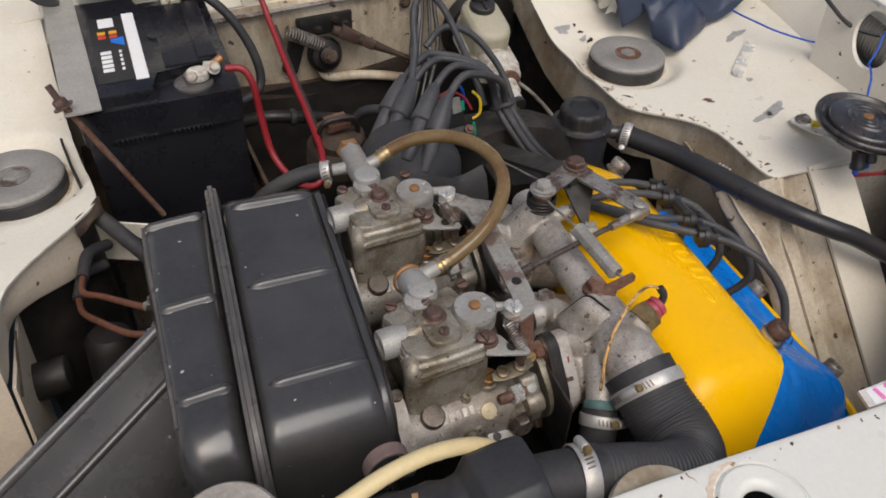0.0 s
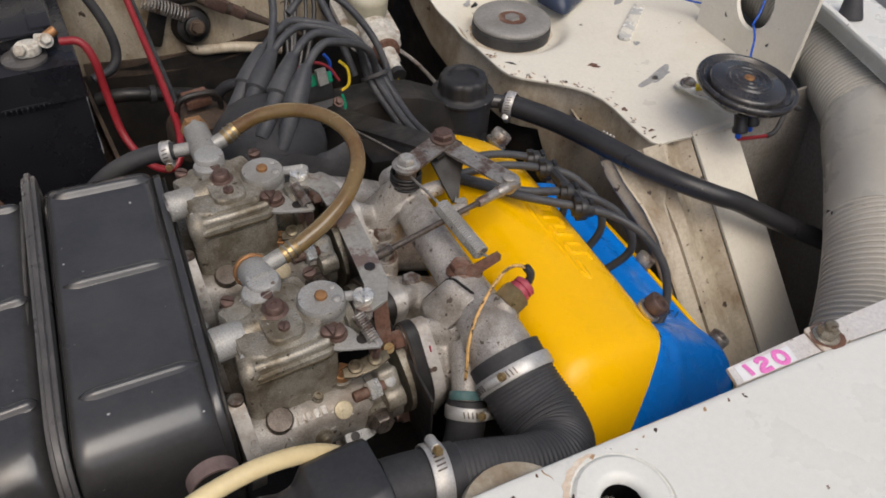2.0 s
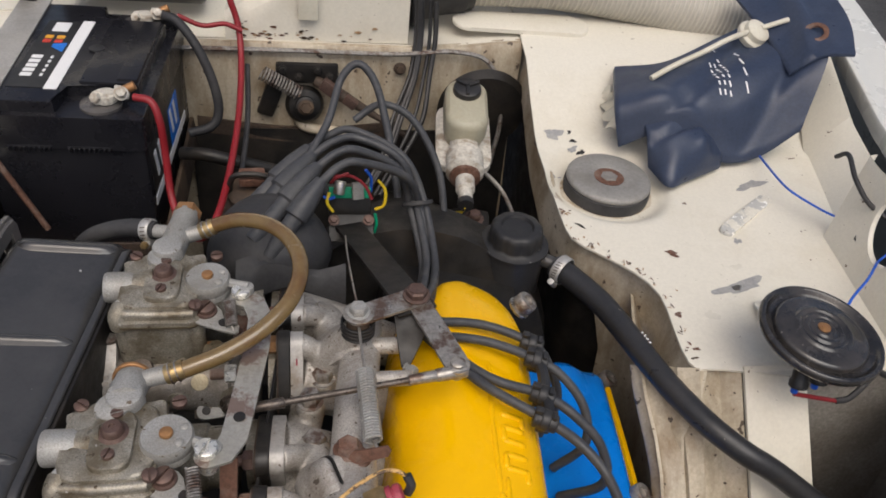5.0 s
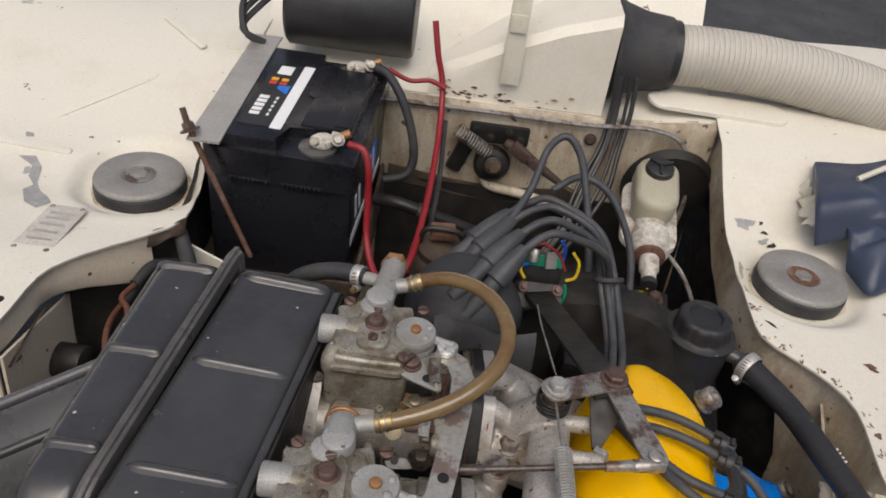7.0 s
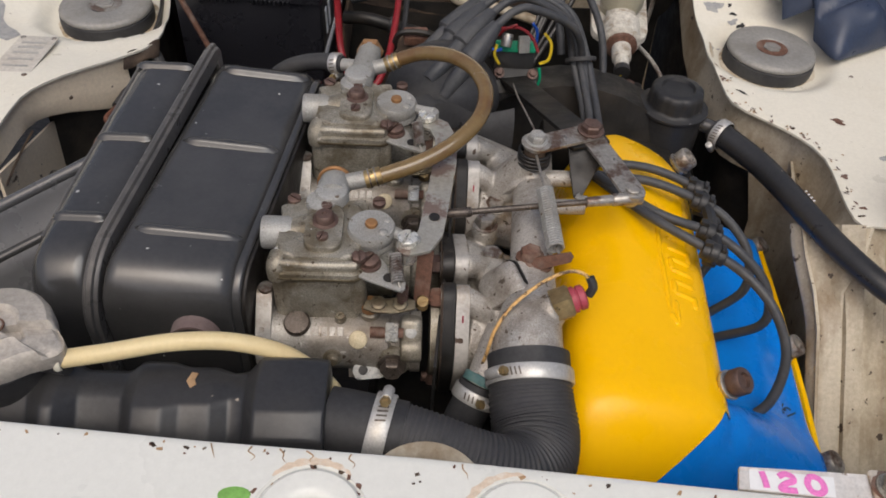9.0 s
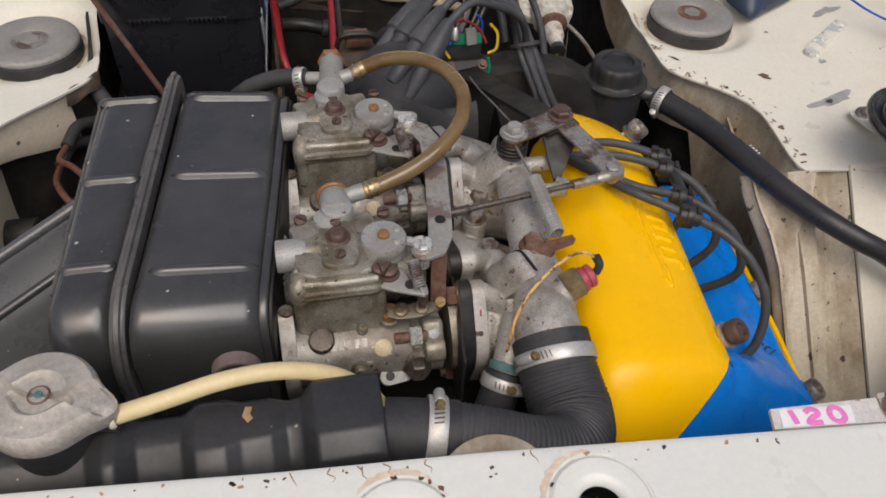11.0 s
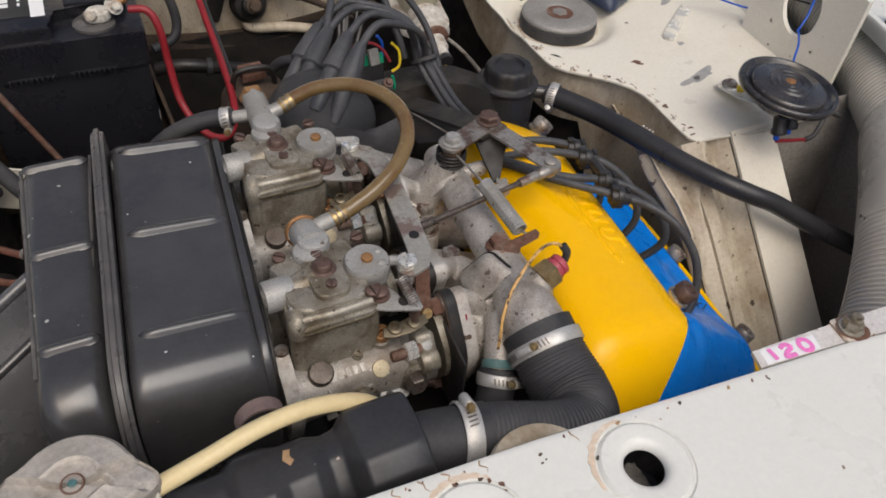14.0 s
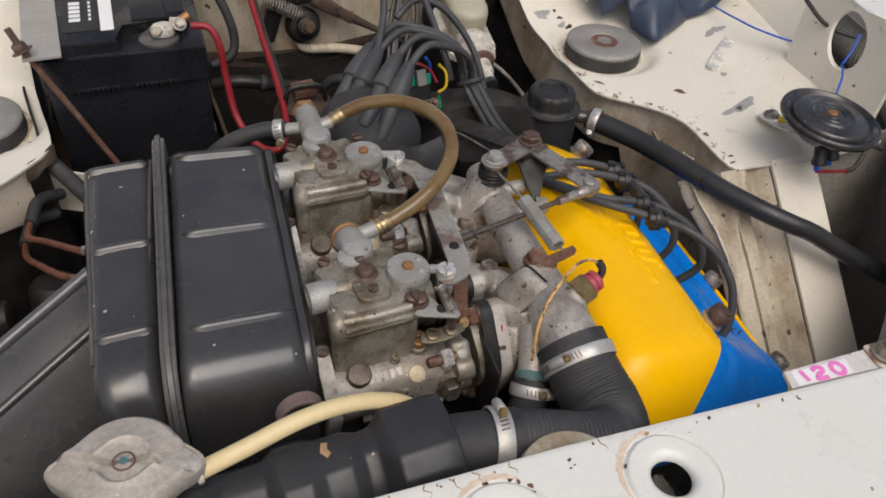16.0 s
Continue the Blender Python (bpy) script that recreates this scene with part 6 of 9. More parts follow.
    box(bm, P(-0.052, 0.018, -0.011), (0.03, 0.026, 0.012), (0, 0, 20), 0.004)
    part("lid_shoulder", bm, "zinc", th)
    # lid screws
    for k, (x, y, z) in enumerate(((-0.0640, -0.0215, -0.0115), (-0.0075, -0.0270, -0.0075), (-0.060, 0.030, -0.006), (0.004, 0.032, -0.008))):
        bm = screw(bmesh.new(), P(x, y, z), (0.05, -0.1, 1), 0.0050, 0.0040, 0.5 + k * 0.8)
        part("screw", bm, "bright_nut" if k == 0 else "brown_bolt", th)
    # two barrels
    for k, dy in enumerate((-0.031, 0.045)):
        bm = bmesh.new()
        c = P(0, dy, -0.091)
        lathe(bm, c + Vector((-0.0835, 0, 0)), (1, 0, 0), [(0.0, 0.004), (0.0235, 0.003), (0.026, 0.0), (0.0265, 0.010), (0.0255, 0.0125), (0.0250, 0.03), (0.0256, 0.05), (0.0250, 0.072), (0.0262, 0.085), (0.0262, 0.098), (0.0240, 0.100), (0.0240, 0.113), (0.0265, 0.115), (0.0265, 0.1225), (0.0, 0.1225)], 36)
        br = part("barrel", bm, "zinc" if k else "alu_dull", th)
        if k == 0:
            for i, (lx, w) in enumerate(((-0.0265, 0.0045), (-0.0200, 0.0045), (-0.0135, 0.004), (-0.0075, 0.0042), (-0.0015, 0.0042))):
                bm = bmesh.new()
                a = math.radians(58)
                n = Vector((0, -math.cos(a), math.sin(a)))
                m = Matrix.Translation(c + Vector((lx - 0.020, 0, 0)) + n * 0.0255) @ pose(0, 0, 0, 90 - 58)
                box(bm, (0, 0, 0), (w, 0.007, 0.0016), bev=0.0006)
                bmesh.ops.transform(bm, matrix=m, verts=bm.verts)
                part("cast_bar", bm, "alu", br)
    # bolted ear on the filter side and pads
    for dy in (-0.031, 0.045):
        lay = Matrix.Translation(P(-0.0845, dy, -0.091)) @ Matrix(((0, 0, 1, 0), (1, 0, 0, 0), (0, 1, 0, 0), (0, 0, 0, 1)))
        ef = part("end_flange", prism(bmesh.new(), eared(((0.008, 0.036), (-0.008, -0.036)), 0.0275, 0.0078), 0.0, 0.0115, lay, 0.0014), "alu_light", th, smooth=35)
        bm = bmesh.new()
        cyl(bm, P(-0.0780, dy + 0.008, -0.048), P(-0.0780, dy + 0.008, -0.0445), 0.0056, n=16, bev=0.0008)
        part("stud_cap", bm, "worn_steel", ef)
        bm = bmesh.new()
        for k in range(4):
            box(bm, P(-0.0790 + (k % 2) * 0.0014, dy - 0.0262 + 0.0012 * k, -0.0770 + 0.0062 * k), (0.0050 - 0.0012 * (k % 2), 0.0012, 0.0034), (-18 - 6 * k, 0, 0), 0.0004, 1)
        part("cast_bar", bm, "alu_light", ef)
    # things on the front barrel
    c = P(0, -0.031, -0.091)
    bm = lathe(bmesh.new(), c + Vector((-0.054, -0.0085, 0.0225)), (0, -0.35, 0.93), [(0.0098, 0), (0.0100, 0.001), (0.0100, 0.0050), (0.0088, 0.0066), (0.0030, 0.0070), (0.0, 0.0070)], 24)
    part("blank_bolt", bm, "oily_steel", th)
    bm = cyl(bmesh.new(), c + Vector((-0.008, -0.0165, 0.0165)), c + Vector((-0.008, -0.0188, 0.0190)), 0.0070, n=22, bev=0.0006)
    cyl(bm, c + Vector((-0.008, -0.0186, 0.0188)), c + Vector((-0.008, -0.0197, 0.0200)), 0.0014, n=8)
    part("brass_plug", bm, "pale_brass", th, "pale brass blanking plug")
    bm = lathe(bmesh.new(), c + Vector((-0.022, -0.003, 0.022)), (0, -0.3, 1), [(0.0048, 0), (0.0042, 0.006), (0.0032, 0.0068), (0.0032, 0.0095), (0.0018, 0.0095), (0.0016, 0.007), (0.0, 0.007)], 14)
    part("vent_pin", bm, "zinc", th)
    bm = lathe(bmesh.new(), c + Vector((0.0, 0.003, 0.018)), (0, -0.12, 1), [(0.0090, 0), (0.0082, 0.006), (0.0080, 0.013), (0.0066, 0.0142), (0.0066, 0.0162), (0.0, 0.0162)], 18)
    part("jet_tower", bm, "zinc", th)
    bm = screw(bmesh.new(), c + Vector((0.0, 0.001, 0.034)), (0, -0.12, 1), 0.0072, 0.006, 0.2)
    part("tower_screw", bm, "copper", th, "orange brass jet screw")
    bm = lathe(bmesh.new(), c + Vector((-0.027, -0.0215, 0.004)), (0, -1, 0.15), [(0.0078, 0), (0.0074, 0.004), (0.0050, 0.0046), (0.0048, 0.0080), (0.0036, 0.0090), (0.0, 0.0090)], 14)
    part("drain_bolt", bm, "zinc", th)
    bm = bmesh.new()
    prism(bm, rrect(0.026, 0.013, 0.0055), -0.002, 0.002, Matrix.Translation(c + Vector((0.001, -0.0270, -0.008))) @ pose(0, 0, 0, 28, 0, 8), 0.0008)
    lg = part("lug", bm, "zinc_light", th)
    bm = cyl(bmesh.new(), c + Vector((-0.004, -0.0285, -0.0060)), c + Vector((-0.004, -0.0290, -0.0050)), 0.0036, n=12)
    part("hole_ring", bm, "soot_and_shade", lg, "dark drilled hole")
    bm = lathe(bmesh.new(), c + Vector((0.018, -0.0195, -0.001)), (0, -1, 0.1), [(0.0150, 0), (0.0148, 0.005), (0.0118, 0.0068), (0.0, 0.0068)], 24)
    ih = part("idle_housing", bm, "zinc", th)
    bm = hexbolt(bmesh.new(), c + Vector((0.018, -0.0263, -0.0003)), (0, -1, 0.1), 0.0090, 0.0075, 1.25)
    part("idle_bolt", bm, "oily_steel", ih, "greasy dark hexagon plug")
    for dx, dz in ((-0.050, -0.018), (-0.038, -0.020), (-0.012, -0.021)):
        bm = box(bmesh.new(), c + Vector((dx, -0.0165, dz)), (0.009, 0.012, 0.004), (52, 0, 6), 0.001)
        part("cast_lug", bm, "alu_dull", th)
    # raised boss with its bolted joint line beside the flange
    bm = bmesh.new()
    box(bm, c + Vector((0.0315, -0.010, 0.016)), (0.017, 0.026, 0.030), (-38, 0, 0), 0.005, 3)
    cyl(bm, c + Vector((0.0240, -0.020, 0.012)), c + Vector((0.0400, -0.020, 0.012)), 0.0105, n=20, bev=0.002)
    part("throttle_boss", bm, "zinc", th)
    bm = cyl(bmesh.new(), c + Vector((0.0315, -0.0165, 0.0265)), c + Vector((0.0315, -0.0178, 0.0280)), 0.0044, n=16, bev=0.0004)
    part("boss_plug", bm, "zinc_light", th)
    # throttle stop bits at the manifold end
    bm = bmesh.new()
    cyl(bm, c + Vector((0.001, -0.018, 0.0275)), c + Vector((0.026, -0.018, 0.0275)), 0.0040, n=12)
    for k in range(6):
        strip_ring(bm, c + Vector((0.002 + 0.0016 * k, -0.018, 0.0275)), (1, 0, 0), 0.0040, 0.0009, 0.0004, 14)
    part("stop_screw", bm, "rust", th)
    bm = lathe(bmesh.new(), c + Vector((0.0125, -0.018, 0.0275)), (1, 0, 0), [(0.0072, 0), (0.0080, 0.0008), (0.0080, 0.0085), (0.0072, 0.0094), (0, 0.0094)], 6)
    part("lock_nut", bm, "bright_nut", th, "bright zinc lock nut")
    bm = bmesh.new()
    prism(bm, [(-0.008, -0.004), (0.0, -0.007), (0.017, -0.007), (0.030, -0.003), (0.030, 0.004), (0.018, 0.006), (0.004, 0.003), (-0.006, 0.003)], 0, 0.0022, Matrix.Translation(P(0.004, -0.040, -0.0425)) @ pose(0, 0, 0, 14, 0, 0), 0.0006)
    for dx in (0.004, 0.020):
        strip_ring(bm, P(0.004 + dx - 0.001, -0.0405, -0.0400), (0, -0.25, 1), 0.0028, 0.0045, 0.0018, 16)
    part("throttle_lever", bm, "brass_dull", th, "oily yellow-zinc throttle lever")
    bm = bmesh.new()
    for k in range(6):
        strip_ring(bm, P(0.0245, -0.0370 + 0.0003 * k, -0.0390 + 0.0021 * k), (0, -0.1, 1), 0.0034, 0.0013, 0.0006, 12)
    part("stop_spring", bm, "brown_bolt", th, "small brown spring")
    # flat pump lever with a curved heel, its screw and return spring
    bm = prism(bmesh.new(), [(-0.0100, -0.0165), (-0.0125, -0.0235), (-0.0112, -0.0300), (-0.0070, -0.0362), (0.0, -0.0400), (0.0225, -0.0490), (0.0262, -0.0470), (0.0265, -0.0400), (0.0225, -0.0390), (0.0190, -0.0400), (0.0150, -0.0370), (0.0130, -0.0300), (0.0125, -0.0240), (0.0080, -0.0180), (0.0, -0.0145)], 0, 0.0020, Matrix.Translation(P(0, 0, -0.0180)), 0.0006)
    pl = part("pump_lever", bm, "zinc_light", th, "flat curved pump lever", smooth=30)
    bm = cyl(bmesh.new(), P(0.0145, -0.0375, -0.0156), P(0.0145, -0.0375, -0.0150), 0.0042, n=18)
    part("hole_ring", bm, "soot_and_shade", pl, "dark oval hole")
    bm = cyl(bmesh.new(), P(0.0, -0.0245, -0.017), P(0.0, -0.0245, -0.0138), 0.0085, n=22, bev=0.0006)
    screw(bm, P(0.0, -0.0245, -0.0138), (0, -0.1, 1), 0.0066, 0.005, 0.9)
    part("lever_screw", bm, "brown_bolt", th)
    bm = bmesh.new()
    a, b = P(0.0185, -0.0225, -0.0060), P(0.0210, -0.0430, -0.0140)
    dd, uu, vv = axes(b - a)
    L = (b - a).length
    tube(bm, [a + dd * L * (k / 88) + (uu * math.cos(k / 8 * math.tau) + vv * math.sin(k / 8 * math.tau)) * 0.0042 for k in range(89)], 0.0009, 5, 1, straight=True)
    part("spring", bm, "worn_steel", th, "dull coil spring")
    bm = bmesh.new()
    tube(bm, [b, b + Vector((0.002, -0.004, -0.003)), b + Vector((0.003, -0.004, -0.006))], 0.0008, 6, 3)
    part("spring_hook", bm, "worn_steel", th)
    return th


C2, C1 = Vector((-0.058, -0.416, 0.076)), Vector((-0.045, -0.266, 0.082))
carb = build_carb(C2)
copy_thing(carb, Matrix.Translation(AT[carb] + (C1 - C2)))

# ---- radiator, cap and hoses at the front ----
def build_radiator():
    th = thing("radiator", (-0.26, -0.555, -0.35), "black radiator with a moulded plastic top tank", "radiator")
    bm = bmesh.new()
    # moulded tank: flat-topped blocks with sloping sides, parted by hollows
    def block(x):
        """1 on a block, 0 in a hollow, with straight flanks."""
        return float(np.interp(x, [-0.50, -0.40, -0.385, -0.330, -0.318, -0.262, -0.250, -0.243, -0.232, -0.205, -0.196, -0.178, -0.168, -0.150, -0.139, -0.130, -0.121, -0.088, -0.078], [0.2, 0.2, 0.8, 0.8, 0.1, 0.1, 0.8, 0.8, 0.1, 0.1, 0.75, 0.75, 0.45, 0.45, 0.10, 0.12, 1.0, 1.0, 0.9]))
    xs = [-0.50, -0.45, -0.40, -0.385, -0.358, -0.330, -0.318, -0.29, -0.262, -0.250, -0.243, -0.232, -0.2185, -0.205, -0.196, -0.187, -0.178, -0.168, -0.159, -0.150, -0.139, -0.130, -0.121, -0.1045, -0.088, -0.078]
    rings = []
    for x in xs:
        h = block(x)
        rise = 0.004 * smooth01((x + 0.14) / 0.02)
        top = 0.052 + 0.0085 * h + rise
        back = -0.523 - 0.006 * (1 - h)
        frnt = -0.585
        cham = 0.030 - 0.017 * h
        rings.append([Vector((x, y, z)) for y, z in ((back, -0.03), (back + 0.001, top - 0.016), (back - 0.0015, top - 0.005), (back - 0.007, top - 0.0005), (-0.545, top), (frnt + cham + 0.004, top - 0.0015), (frnt + cham, top - 0.004), (frnt + 0.003, top - cham * 0.85), (frnt, top - cham * 0.85 - 0.006), (frnt, -0.03))])
    skin(bm, rings)
    tank = part("top_tank", bm, "tank", th, smooth=60)
    mo = tank.modifiers.new("soft_edges", "BEVEL")
    mo.width, mo.segments, mo.limit_method, mo.angle_limit = 0.0022, 3, "ANGLE", radians(16)
    bm = prism(bmesh.new(), [(-0.006, -0.022), (0.003, -0.024), (0.006, 0.0), (0.008, 0.020), (0.0, 0.024), (-0.004, 0.004)], 0, 0.0012, pose(-0.352, -0.545, 0.0592, 0, 0, -18), 0.0004)
    part("paint_stroke", bm, "cyan", tank, "pale blue paint stroke")
    bm = prism(bmesh.new(), [(0, 0), (0.004, 0.002), (0.003, 0.006), (0.006, 0.010), (0.002, 0.012), (-0.002, 0.006)], 0, 0.0006, pose(-0.1635, -0.548, 0.0557, 0, 0, 15), 0.0002)
    part("rust_fleck", bm, "rust_stain", tank, "orange rust fleck")
    bm = bmesh.new()
    box(bm, (-0.29, -0.556, -0.035), (0.44, 0.075, 0.012), (0, 0, -3), 0.003)
    part("crimp_strip", bm, "soot_and_shade", th)
    bm = bmesh.new()
    box(bm, (-0.29, -0.556, -0.20), (0.43, 0.04, 0.32), (0, 0, -3), 0.002)
    part("core", bm, "fins", th)
    bm = lathe(bmesh.new(), (-0.086, -0.556, 0.036), (1, -0.13, -0.05), [(0.0, -0.01), (0.021, -0.01), (0.021, 0.0), (0.0165, 0.004), (0.0165, 0.035), (0.0, 0.035)], 24)
    part("outlet", bm, "tank", th)
    bm = lathe(bmesh.new(), (-0.281, -0.53, 0.045), (0, 0, 1), [(0.0, 0), (0.03, 0), (0.028, 0.012), (0.029, 0.022), (0.026, 0.026), (0.0, 0.026)], 30)
    part("filler_neck", bm, "tank", th)
    bm = cyl(bmesh.new(), (-0.26, -0.535, 0.062), (-0.238, -0.541, 0.066), 0.006, n=14)
    part("overflow_nozzle", bm, "tank", th)
    return th


def build_radiator_cap(radiator):
    c = Vector((-0.281, -0.528, 0.070))
    outline = []
    for i in range(72):
        a = i / 72 * math.tau
        r = 0.0335
        for ear in (math.radians(-16), math.radians(166)):
            d = math.atan2(math.sin(a - ear), math.cos(a - ear))
            r += 0.0125 * math.exp(-(d / 0.30) ** 2)
        outline.append((r * math.cos(a), r * math.sin(a)))
    bm = bmesh.new()
    rings = []
    for s, h in ((0.965, 0.0), (1.0, 0.0015), (1.0, 0.011), (0.97, 0.0155), (0.90, 0.018), (0.62, 0.0185), (0.52, 0.0195), (0.48, 0.0200), (0.44, 0.0195), (0.41, 0.0178), (0.38, 0.0165), (0.20, 0.0162), (0.16, 0.0168), (0.02, 0.0168)):
        rings.append([c + Vector((x * s, y * s, h - (0.006 if abs(x) > 0.036 and h > 0.012 else 0))) for x, y in outline])
    skin(bm, rings)
    cap = part("cap", bm, "cap", radiator, "dull grey speckled two-eared radiator cap")
    bm = cyl(bmesh.new(), c + Vector((0, 0, 0.0172)), c + Vector((0, 0, 0.0179)), 0.0026, n=18, bev=0.0003)
    part("rivet", bm, "teal", cap, "greenish centre rivet")
    bm = strip_ring(bmesh.new(), c + Vector((0, 0, 0.0168)), (0, 0, 1), 0.0055, 0.0012, 0.0008, 24)
    part("rust_ring", bm, "rust", cap)


def build_overflow_hose():
    bm = tube(bmesh.new(), [(-0.245, -0.5395, 0.070), (-0.213, -0.533, 0.0710), (-0.175, -0.525, 0.0725), (-0.140, -0.521, 0.0690), (-0.108, -0.520, 0.0560), (-0.086, -0.524, 0.036), (-0.075, -0.525, 0.01), (-0.07, -0.525, -0.06)], 0.0060, 14, 8)
    oh = single("overflow_hose", bm, "cream_hose", "yellowed cream plastic overflow hose from the radiator cap", "hose")
    bm = strip_ring(bmesh.new(), (-0.2425, -0.5392, 0.0702), (1, 0.17, 0.05), 0.0064, 0.004, 0.0008, 18)
    part("end_collar", bm, "white_plastic", oh)


def build_top_hose():
    bm = bmesh.new()
    pts = [(-0.072, -0.5575, 0.036), (-0.045, -0.562, 0.035), (-0.015, -0.569, 0.031), (0.018, -0.578, 0.022), (0.044, -0.578, 0.010), (0.058, -0.563, 0.002), (0.0615, -0.542, 0.002), (0.0597, -0.522, 0.0085), (0.0587, -0.503, 0.017), (0.0583, -0.491, 0.022)]
    tube(bm, pts, [0.0205, 0.0205, 0.0205, 0.022, 0.0255, 0.0285, 0.030, 0.0295, 0.0285, 0.0282], 30, 10, ribs=(0.0009, 0.0032))
    hose = single("radiator_top_hose", bm, "hose_ribbed", "dark grey finely ribbed rubber radiator hose", "hose", smooth=80)
    bm = tube(bmesh.new(), [(-0.078, -0.5565, 0.0362), (-0.060, -0.5595, 0.0356), (-0.030, -0.5650, 0.0335)], 0.0222, 28, 6)
    part("end_cuff", bm, "rubber", hose, "smooth rubber cuff")
    bm = tube(bmesh.new(), [(0.0590, -0.512, 0.0130), (0.0587, -0.503, 0.017), (0.0583, -0.490, 0.0225)], 0.0296, 30, 5)
    part("end_cuff", bm, "rubber", hose, "smooth rubber cuff")
    worm_clamp("hose_clip", (0.0588, -0.5055, 0.0158), (-0.02, 0.95, 0.42), 0.0302, 0.011, (-0.9, -0.2, 0.6))
    worm_clamp("hose_clip", (-0.045, -0.562, 0.035), (1, -0.2, -0.1), 0.0228, 0.013, (-0.1, 0.5, 0.9))
    bm = bmesh.new()
    tube(bm, [(0.026, -0.493, -0.010), (0.020, -0.503, -0.022), (0.012, -0.512, -0.045), (0.008, -0.515, -0.09), (0.0, -0.50, -0.16)], 0.0155, 16, 8)
    single("bypass_hose", bm, "rubber", "short black rubber water hose", "hose")
    worm_clamp("hose_clip", (0.0225, -0.499, -0.0165), (-0.4, -0.6, -0.7), 0.0158, 0.010, (0.6, -0.5, 0.6))


def build_pad():
    bm = lathe(bmesh.new(), (-0.016, -0.617, 0.041), (0, 0, 1), [(0.0, 0), (0.034, 0.0), (0.0375, 0.003), (0.0385, 0.008), (0.036, 0.0135), (0.030, 0.0155), (0.0, 0.016)], 40)
    single("round_stiffener", bm, "dirty_cream", "cream round stiffener under the front panel edge", "car panel")
    bm = bmesh.new()
    rows = []
    for k in range(17):
        a = math.radians(-10 + k * 12.5)
        rows.append([Vector((-0.170 + 0.0165 * math.cos(a), -0.506 + s, 0.051 + 0.019 * math.sin(a))) for s in (-0.005, 0.005)])
    grid_sheet(bm, rows, 0.0022, Vector((0, 0, -1)))
    single("rubber_strap", bm, "strap_brown", "brown rubber strap loop behind the radiator", "strap")


def wobble(r, seed, n=22):
    rng = random.Random(seed)
    return [(r * (0.85 + 0.3 * rng.random()) * math.cos(i / n * math.tau), r * (0.85 + 0.3 * rng.random()) * math.sin(i / n * math.tau)) for i in range(n)]


def build_strip():
    th = thing("alloy_strip", (0.33, -0.62, 0.06), "scratched alloy strip bolted behind the front panel with handwritten number", "metal strip")
    xs = [0.163, 0.2, 0.25, 0.3, 0.35, 0.40, 0.43, 0.446, 0.455, 0.459]
    bm = bmesh.new()
    rows = []
    for x in xs:
        w = float(np.interp(x, [0.16, 0.25, 0.40, 0.44, 0.455, 0.46], [0.014, 0.018, 0.028, 0.027, 0.018, 0.006]))
        rows.append([Vector((x + 0.004 * k / 3, rear_y(x) + 0.0025 + w * k / 3, 0.0675)) for k in range(4)])
    grid_sheet(bm, rows, 0.003)
    part("strip", bm, "strap", th)
    bm = bmesh.new()
    rows = [[Vector((x + 0.003 * k, rear_y(x) + 0.003 + 0.0125 * k, 0.0679)) for k in range(2)] for x in (0.1690, 0.18, 0.2, 0.218)]
    grid_sheet(bm, rows, 0.0003)
    lab = part("label", bm, "print_white", th, "white label with pink handwritten number")
    base = pose(0.1955, rear_y(0.195) + 0.0092, 0.0683, 0, 0, -6)
    for stroke in ([(-0.0150, 0.0052), (-0.0142, 0.0), (-0.0138, -0.0050)], [(-0.0068, 0.0030), (-0.0035, 0.0052), (0.0, 0.0040), (0.0002, 0.0012), (-0.0040, -0.0012), (-0.0068, -0.0046), (-0.0030, -0.0050), (0.0012, -0.0048)],
                   [(0.0080, 0.0046), (0.0112, 0.0056), (0.0145, 0.0034), (0.0152, -0.0018), (0.0125, -0.0048), (0.0088, -0.0040), (0.0072, 0.0004), (0.0084, 0.0046)]):
        bm = bmesh.new()
        path = [base @ Vector((x * 1.15, y, 0)) for x, y in stroke]
        tube(bm, path, 0.0019, 8, 6)
        for v in bm.verts:
            v.co.z = 0.0683 + (v.co.z - 0.0683) * 0.12
        part("ink_stroke", bm, "pink", lab)
    for x, y in ((0.2525, rear_y(0.2525) + 0.0115), (0.4165, rear_y(0.4165) + 0.014)):
        bm = bmesh.new()
        prism(bm, rrect(0.024, 0.022, 0.003), 0.0676, 0.0694, pose(x, y, 0, 0, 0, -8), 0.0005)
        w = part("washer_plate", bm, "rusted_plate", th, "rust-stained square plate")
        bm = prism(bmesh.new(), wobble(0.0125, 5), 0.0693, 0.0697, pose(x + 0.001, y, 0))
        part("rust_stain", bm, "rust", w, "brown rust bloom")
        bm = hexbolt(bmesh.new(), (x, y, 0.0694), (0, 0, 1), 0.0075, 0.0075, 1.3)
        cyl(bm, (x, y, 0.077), (x, y, 0.083), 0.0045, n=12, bev=0.0006)
        part("bolt", bm, "zinc", w)


build_radiator_cap(build_radiator())
build_overflow_hose()
build_top_hose()
build_pad()
build_strip()


